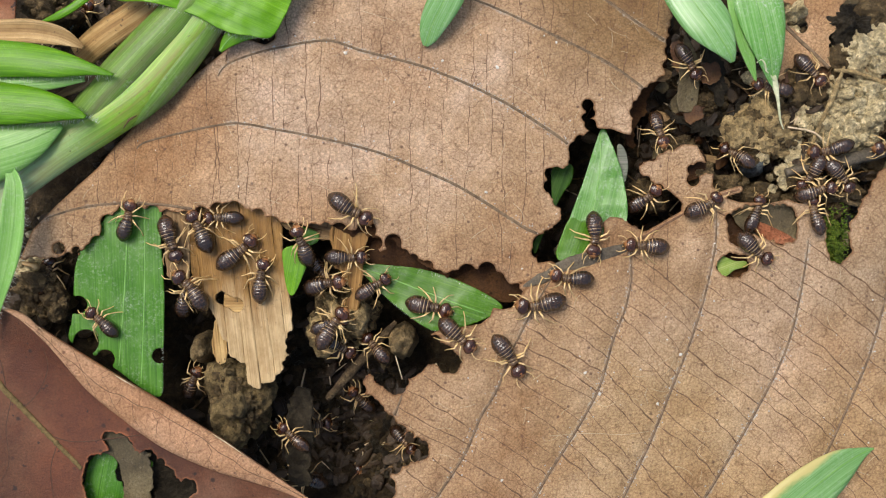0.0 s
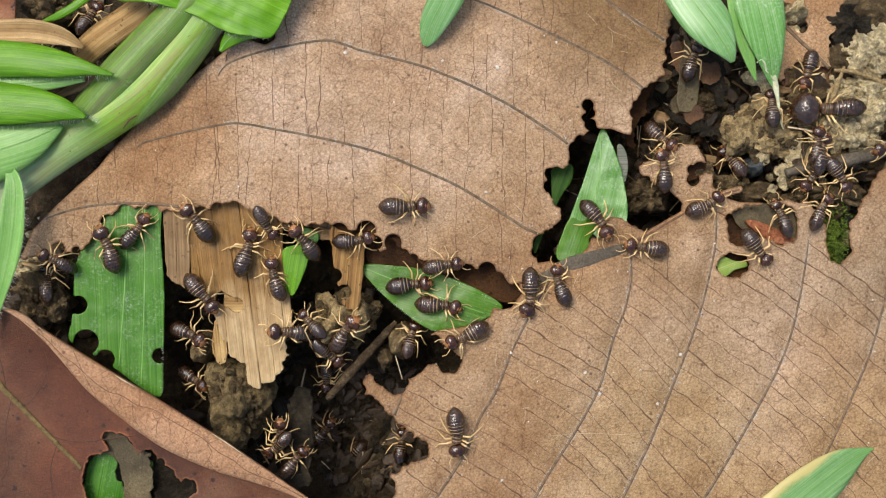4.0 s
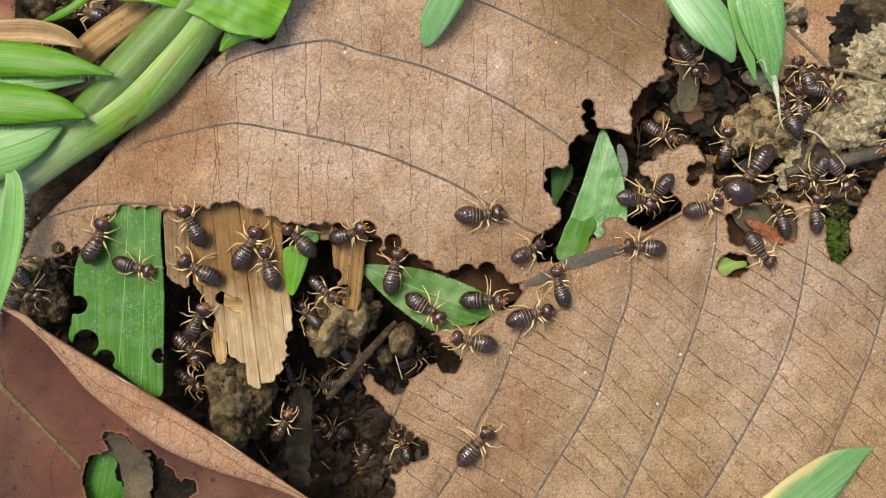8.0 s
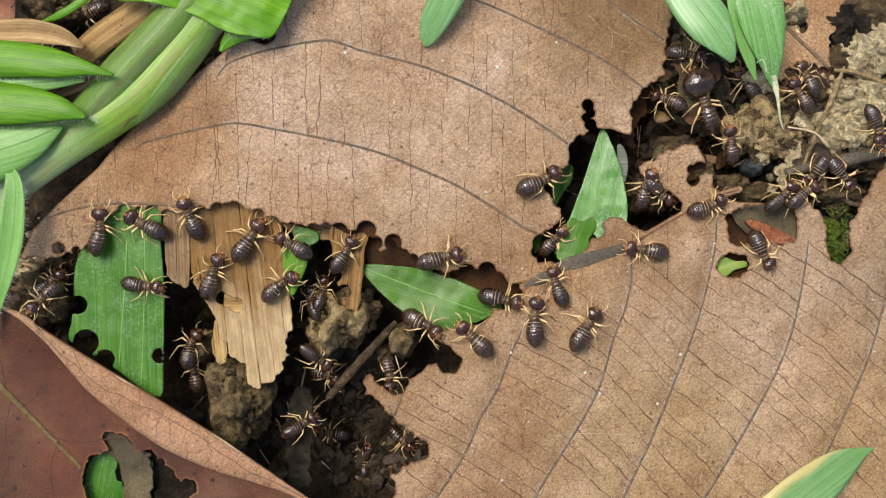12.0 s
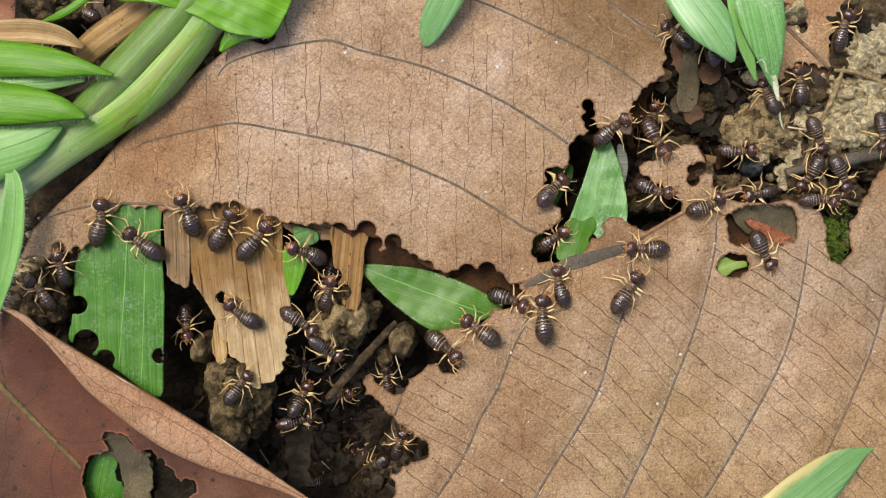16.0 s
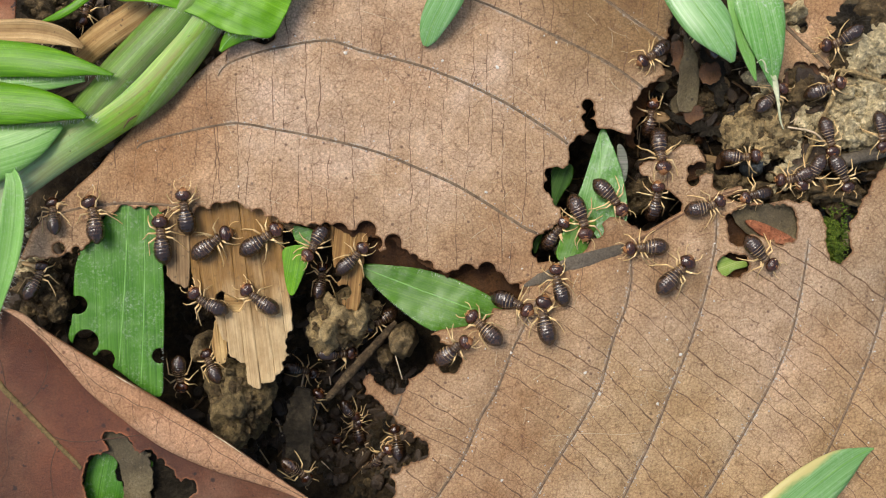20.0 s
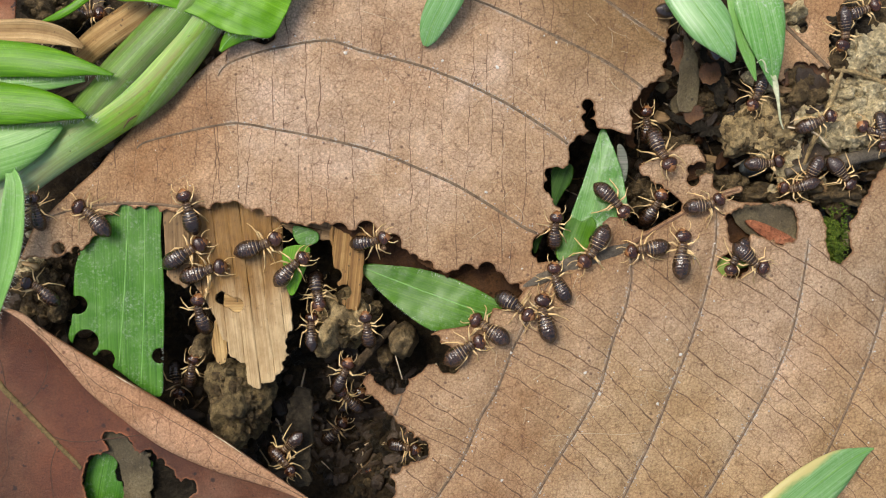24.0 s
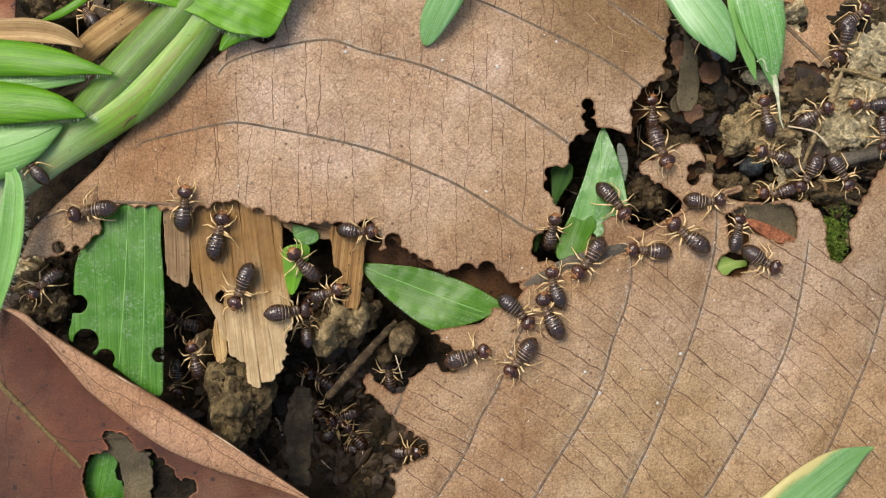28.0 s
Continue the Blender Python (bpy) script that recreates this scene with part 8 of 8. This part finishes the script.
    stroll(WORKER, 0.96, [(0, 30.6, 23.1, -63), (3, 30.8, 23.1, -240), (6, 31.1, 24.5, -399), (9, 30.5, 23.1, -435), (12, 30.4, 24.2, -376), (15, 29.2, 25.3, -233), (16, 28.9, 26.5, -233), (17, 28.6, 26.5, -237), (18, 27.8, 25.5, -186), (19, 27.1, 25.2, -177), (20, 25.9, 24.0, -152), (21, 22.5, 23.3, -175), (22.5, 22.9, 26.2, -300), (24, 28.5, 29.4, -374), (26, 29.7, 29.8, -376), (28, 30.1, 29.3, -383)])
    stroll(WORKER, 0.96, [(0, 26.9, 14.3, -69), (1, 27.5, 14.2, -72), (3, 27.3, 13.4, -47), (6, 27.1, 13.9, -7), (8, 27.3, 14.2, -23), (10, 28.1, 14.5, 76), (12, 28.1, 18.5, 160), (15, 26.5, 17.0, 97), (16, 26.1, 16.5, 96), (17, 26.2, 16.1, 112), (18, 26.3, 16.9, 77), (19, 26.1, 16.7, 96), (21, 25.8, 16.8, 96), (24, 25.2, 15.9, 104), (26, 25.6, 15.9, 104), (28, 25.9, 17.3, 104)])
    stroll(LARGE, 1.35, [(0, 61.9, 13.7, 171), (2, 56.3, 15.3, 166), (3, 51.0, 17.3, 157), (6, 42.6, 17.3, 218), (7, 39.4, 12.6, 267), (8, 38.3, 9.6, 232), (9, 37.4, 9.6, 143), (10, 35.0, 13.3, 124), (12, 32.4, 17.9, 105), (15, 33.4, 25.2, 83), (20, 33.3, 26.5, 85), (28, 33.5, 26.1, 84)])
    stroll(WORKER, 0.96, [(0, 36.6, 11.6, 148), (2, 36.0, 11.8, 187), (6, 35.8, 10.0, 75), (9, 35.0, 15.1, 93), (10, 32.6, 20.5, 117), (12, 35.7, 13.5, 104), (15, 36.7, 12.3, 10), (17, 37.6, 12.0, -3), (21, 37.6, 11.3, 0), (24, 40.1, 10.6, 9), (25, 38.3, 9.8, -156), (26, 38.3, 10.1, -152), (27, 39.8, 11.4, -189), (28, 40.9, 11.6, -194)])
    stroll(SLIM_WORKER, 0.96, [(0, 46.0, 4.3, 93), (1, 46.0, 4.1, 93), (2, 46.4, 4.1, 36), (3, 48.0, 4.5, 29), (6, 44.7, 5.6, 113), (8, 46.1, 4.7, 83), (9, 47.1, 4.5, 27), (11, 43.9, 7.3, 51), (15, 47.4, 6.5, -21), (16, 47.0, 6.2, -6), (17, 44.2, 5.7, -19), (18, 44.4, 6.4, -194), (20, 43.8, 8.8, -167), (21, 43.6, 8.7, -169), (24, 44.2, 7.6, -174), (25, 41.8, 6.9, -158), (28, 41.5, 6.8, -175)])
    stroll(WORKER, 0.96, [(0, 45.7, 22.0, -45), (6, 45.0, 22.0, -130), (9, 44.6, 21.6, -302), (11, 45.4, 21.4, -245), (15, 44.3, 20.6, -247), (18, 43.9, 20.1, -304), (19, 46.0, 19.0, -333), (20, 47.9, 20.1, -339), (21, 50.8, 23.9, -482), (24, 52.1, 29.6, -340), (26, 52.1, 29.0, -337), (28, 51.2, 28.7, -323)])
    stroll(SLIM_WORKER, 0.96, [(0, 58.4, 22.1, 166), (15, 58.4, 20.0, 166), (21, 57.5, 17.2, 167), (24, 53.0, 14.6, 162), (25, 52.8, 13.8, 153), (26, 52.6, 14.7, 205), (27, 53.0, 17.8, 162), (28, 52.9, 17.6, 177)])
    stroll(WORKER, 0.96, [(0, 40.7, 19.9, 157), (3, 38.7, 19.1, 122), (6, 44.6, 14.4, -14), (9, 42.0, 17.2, 162), (12, 37.5, 20.6, 120), (15, 40.3, 20.1, 124), (18, 39.9, 16.6, 49), (19, 41.9, 18.7, 28), (20, 40.8, 18.9, 32), (21, 38.9, 18.5, 135), (24, 38.9, 19.0, 238), (27, 39.2, 18.7, 257), (28, 40.0, 16.6, 90)])
    stroll(FULL_WORKER, 1.01, [(0, -16.1, -21.8, 6), (1, -15.0, -23.1, 9), (2, -14.8, -22.6, 9), (3, -14.7, -22.7, 0), (6, -14.2, -21.9, 170), (8, -13.4, -22.3, 169), (9, -14.1, -22.2, 172), (10, -13.2, -22.4, 155), (11, -14.2, -23.0, 180), (12, -13.8, -22.8, 178), (15, -11.5, -24.3, 357), (16, -12.4, -25.0, 354), (17, -11.9, -24.9, 366), (18, -12.9, -25.3, 366), (19, -11.4, -26.5, 365), (20, -12.9, -25.2, 466), (21, -12.7, -24.7, 507), (24, -13.3, -22.5, 412), (25, -12.7, -23.1, 456), (26, -14.0, -23.6, 495), (27, -13.9, -23.8, 515), (28, -13.5, -22.4, 414)], True)
    stroll(SLIM_WORKER, 1.00, [(0, -14.6, -28.5, -8), (1, -15.6, -28.2, -4), (3, -20.3, -23.4, 103), (6, -19.6, -21.6, 63), (9, -19.7, -21.6, 66), (12, -17.8, -22.0, 35), (15, -18.6, -22.5, 214), (16, -18.3, -21.4, 377), (17, -14.5, -19.0, 374), (18, -10.4, -20.3, 347), (19, -10.5, -20.6, 336), (20, -11.4, -20.4, 309), (21, -10.1, -21.9, 322), (24, -11.0, -18.4, 405), (26, -9.6, -20.5, 290), (27, -9.4, -20.6, 292), (28, -12.5, -20.8, 203)], True)
    stroll(WORKER, 0.96, [(0, -8.3, -12.4, 129), (1, -7.2, -11.3, 297), (2, -6.9, -15.2, 270), (3, -4.2, -10.7, 445), (6, -3.7, -12.3, 400), (9, -3.8, -14.0, 363), (12, -6.6, -15.9, 273), (15, -6.9, -15.6, 112), (17, -6.9, -16.3, 72), (20, -8.1, -9.1, 207), (21, -8.0, -10.5, 31), (24, -9.4, -9.5, 90), (25, -9.3, -10.0, 93), (26, -9.0, -10.4, 90), (27, -7.0, -16.1, 109), (28, -6.7, -15.4, 93)], True)
    stroll(WORKER, 0.96, [(0, -4.6, -24.0, -45), (3, -5.4, -24.2, 113), (6, -4.6, -24.6, 23), (9, -4.7, -24.8, 158), (12, -4.9, -23.8, 321), (15, -5.2, -24.0, 484), (18, -5.6, -23.8, 321), (20, -5.7, -24.0, 458), (21, -4.5, -24.5, 329), (24, -4.4, -24.6, 351), (27, -4.7, -24.8, 380), (28, -4.2, -25.2, 366)], True)
    stroll(WORKER, 0.96, [(0, -30.9, -16.1, 67), (3, -30.2, -16.3, -67), (6, -31.0, -16.1, 46), (9, -31.2, -16.5, -63), (12, -30.8, -15.3, 103), (15, -25.6, -17.3, 31), (16, -25.4, -17.2, 57), (17, -25.1, -18.3, 31), (18, -26.7, -16.4, 83), (19, -26.2, -14.9, 124), (21, -31.1, -14.2, 124), (25, -31.2, -14.9, 63), (28, -30.8, -13.7, 106)], True)
    stroll(WORKER, 0.96, [(0, -10.5, -18.4, 135), (1, -10.7, -16.8, 297), (2, -14.0, -16.4, 152), (3, -13.8, -15.1, 311), (6, -15.8, -17.1, 171), (9, -14.0, -16.5, 191), (12, -14.2, -15.7, 342), (15, -13.5, -17.8, 374), (18, -11.4, -18.8, 387), (21, -10.4, -23.3, 499), (24, -11.9, -18.4, 495), (28, -11.0, -23.3, 490)], True)
    stroll(FULL_WORKER, 0.96, [(0, -11.4, -26.9, -14), (3, -11.6, -25.5, -166), (6, -10.1, -25.6, -90), (8, -9.8, -26.2, -105), (10, -9.8, -26.1, 50), (12, -9.6, -26.3, 77), (15, -8.4, -26.6, 214), (17, -8.1, -26.9, 194), (20, -7.5, -25.4, 45), (24, -10.3, -27.6, 18), (28, -12.3, -24.8, 166)], True)
    stroll(SLIM_WORKER, 0.96, [(0, -18.6, -23.3, 143), (3, -19.1, -26.1, 56), (6, -16.6, -26.8, 45), (9, -14.2, -28.6, 14), (12, -11.7, -28.6, 11), (15, -14.2, -29.0, -14), (18, -17.0, -28.3, 14), (21, -18.8, -26.8, -74), (24, -19.5, -26.6, -43), (26, -18.7, -27.1, -205), (27, -14.2, -29.2, -196), (28, -14.0, -28.6, -204)], True)
    stroll(SLIM_WORKER, 1.03, [(0, -49.1, -3.4, 83), (3, -49.0, -5.1, 135), (6, -48.8, -2.8, 49), (8, -48.6, -2.7, 51), (10, -49.9, -4.9, -63), (12, -49.9, -6.3, -130), (16, -49.9, -5.1, -230), (20, -50.3, -4.0, -284), (24, -50.1, -4.8, -214), (28, -49.8, -4.6, -133)], True)
    stroll(WORKER, 1.03, [(0, -45.0, 28.9, 56), (1, -43.0, 28.4, 84), (2, -44.6, 27.9, 69), (6, -43.3, 29.2, 72), (10, -43.7, 29.0, 236), (16, -44.3, 29.1, 158), (22, -44.3, 29.4, 315), (28, -43.7, 28.7, 489)], True)
    stroll(SLIM_WORKER, 1.03, [(0, -13.1, -11.9, -34), (1, -14.6, -12.4, 131), (2, -16.6, -11.2, -34), (6, -12.1, -14.4, -56), (9, -11.0, -13.0, -45), (12, -15.8, -13.3, -39), (18, -13.8, -11.9, -34), (24, -12.1, -15.2, 63), (28, -15.4, -16.0, 146)], True)
    stroll(WORKER, 1.03, [(0, 25.4, 6.4, 34), (3, 27.8, 11.3, 62), (6, 26.6, 7.3, 153), (10, 26.8, 7.0, 326), (15, 26.6, 7.2, 315), (20, 26.5, 6.5, 443), (25, 26.4, 5.4, 416), (28, 25.7, 4.2, 333)], True)
    stroll(SLIM_WORKER, 1.03, [(0, 47.9, 12.2, -169), (3, 46.8, 11.9, -262), (6, 46.4, 12.7, -326), (9, 48.5, 22.7, -405), (12, 53.8, 15.2, -427), (16, 49.6, 27.5, -291), (21, 49.6, 25.5, -117), (26, 49.8, 28.3, -72), (28, 49.7, 25.5, -108)], True)
    stroll(SLIM_WORKER, 1.03, [(0, -17.2, -28.4, 159), (4, -20.3, -24.2, 225), (8, -18.8, -16.1, 284), (12, -16.8, -20.0, 140), (16, -17.7, -18.7, 63), (20, -16.6, -19.4, 53), (24, -18.9, -24.2, 225), (28, -16.2, -18.9, 291)], True)


motions()
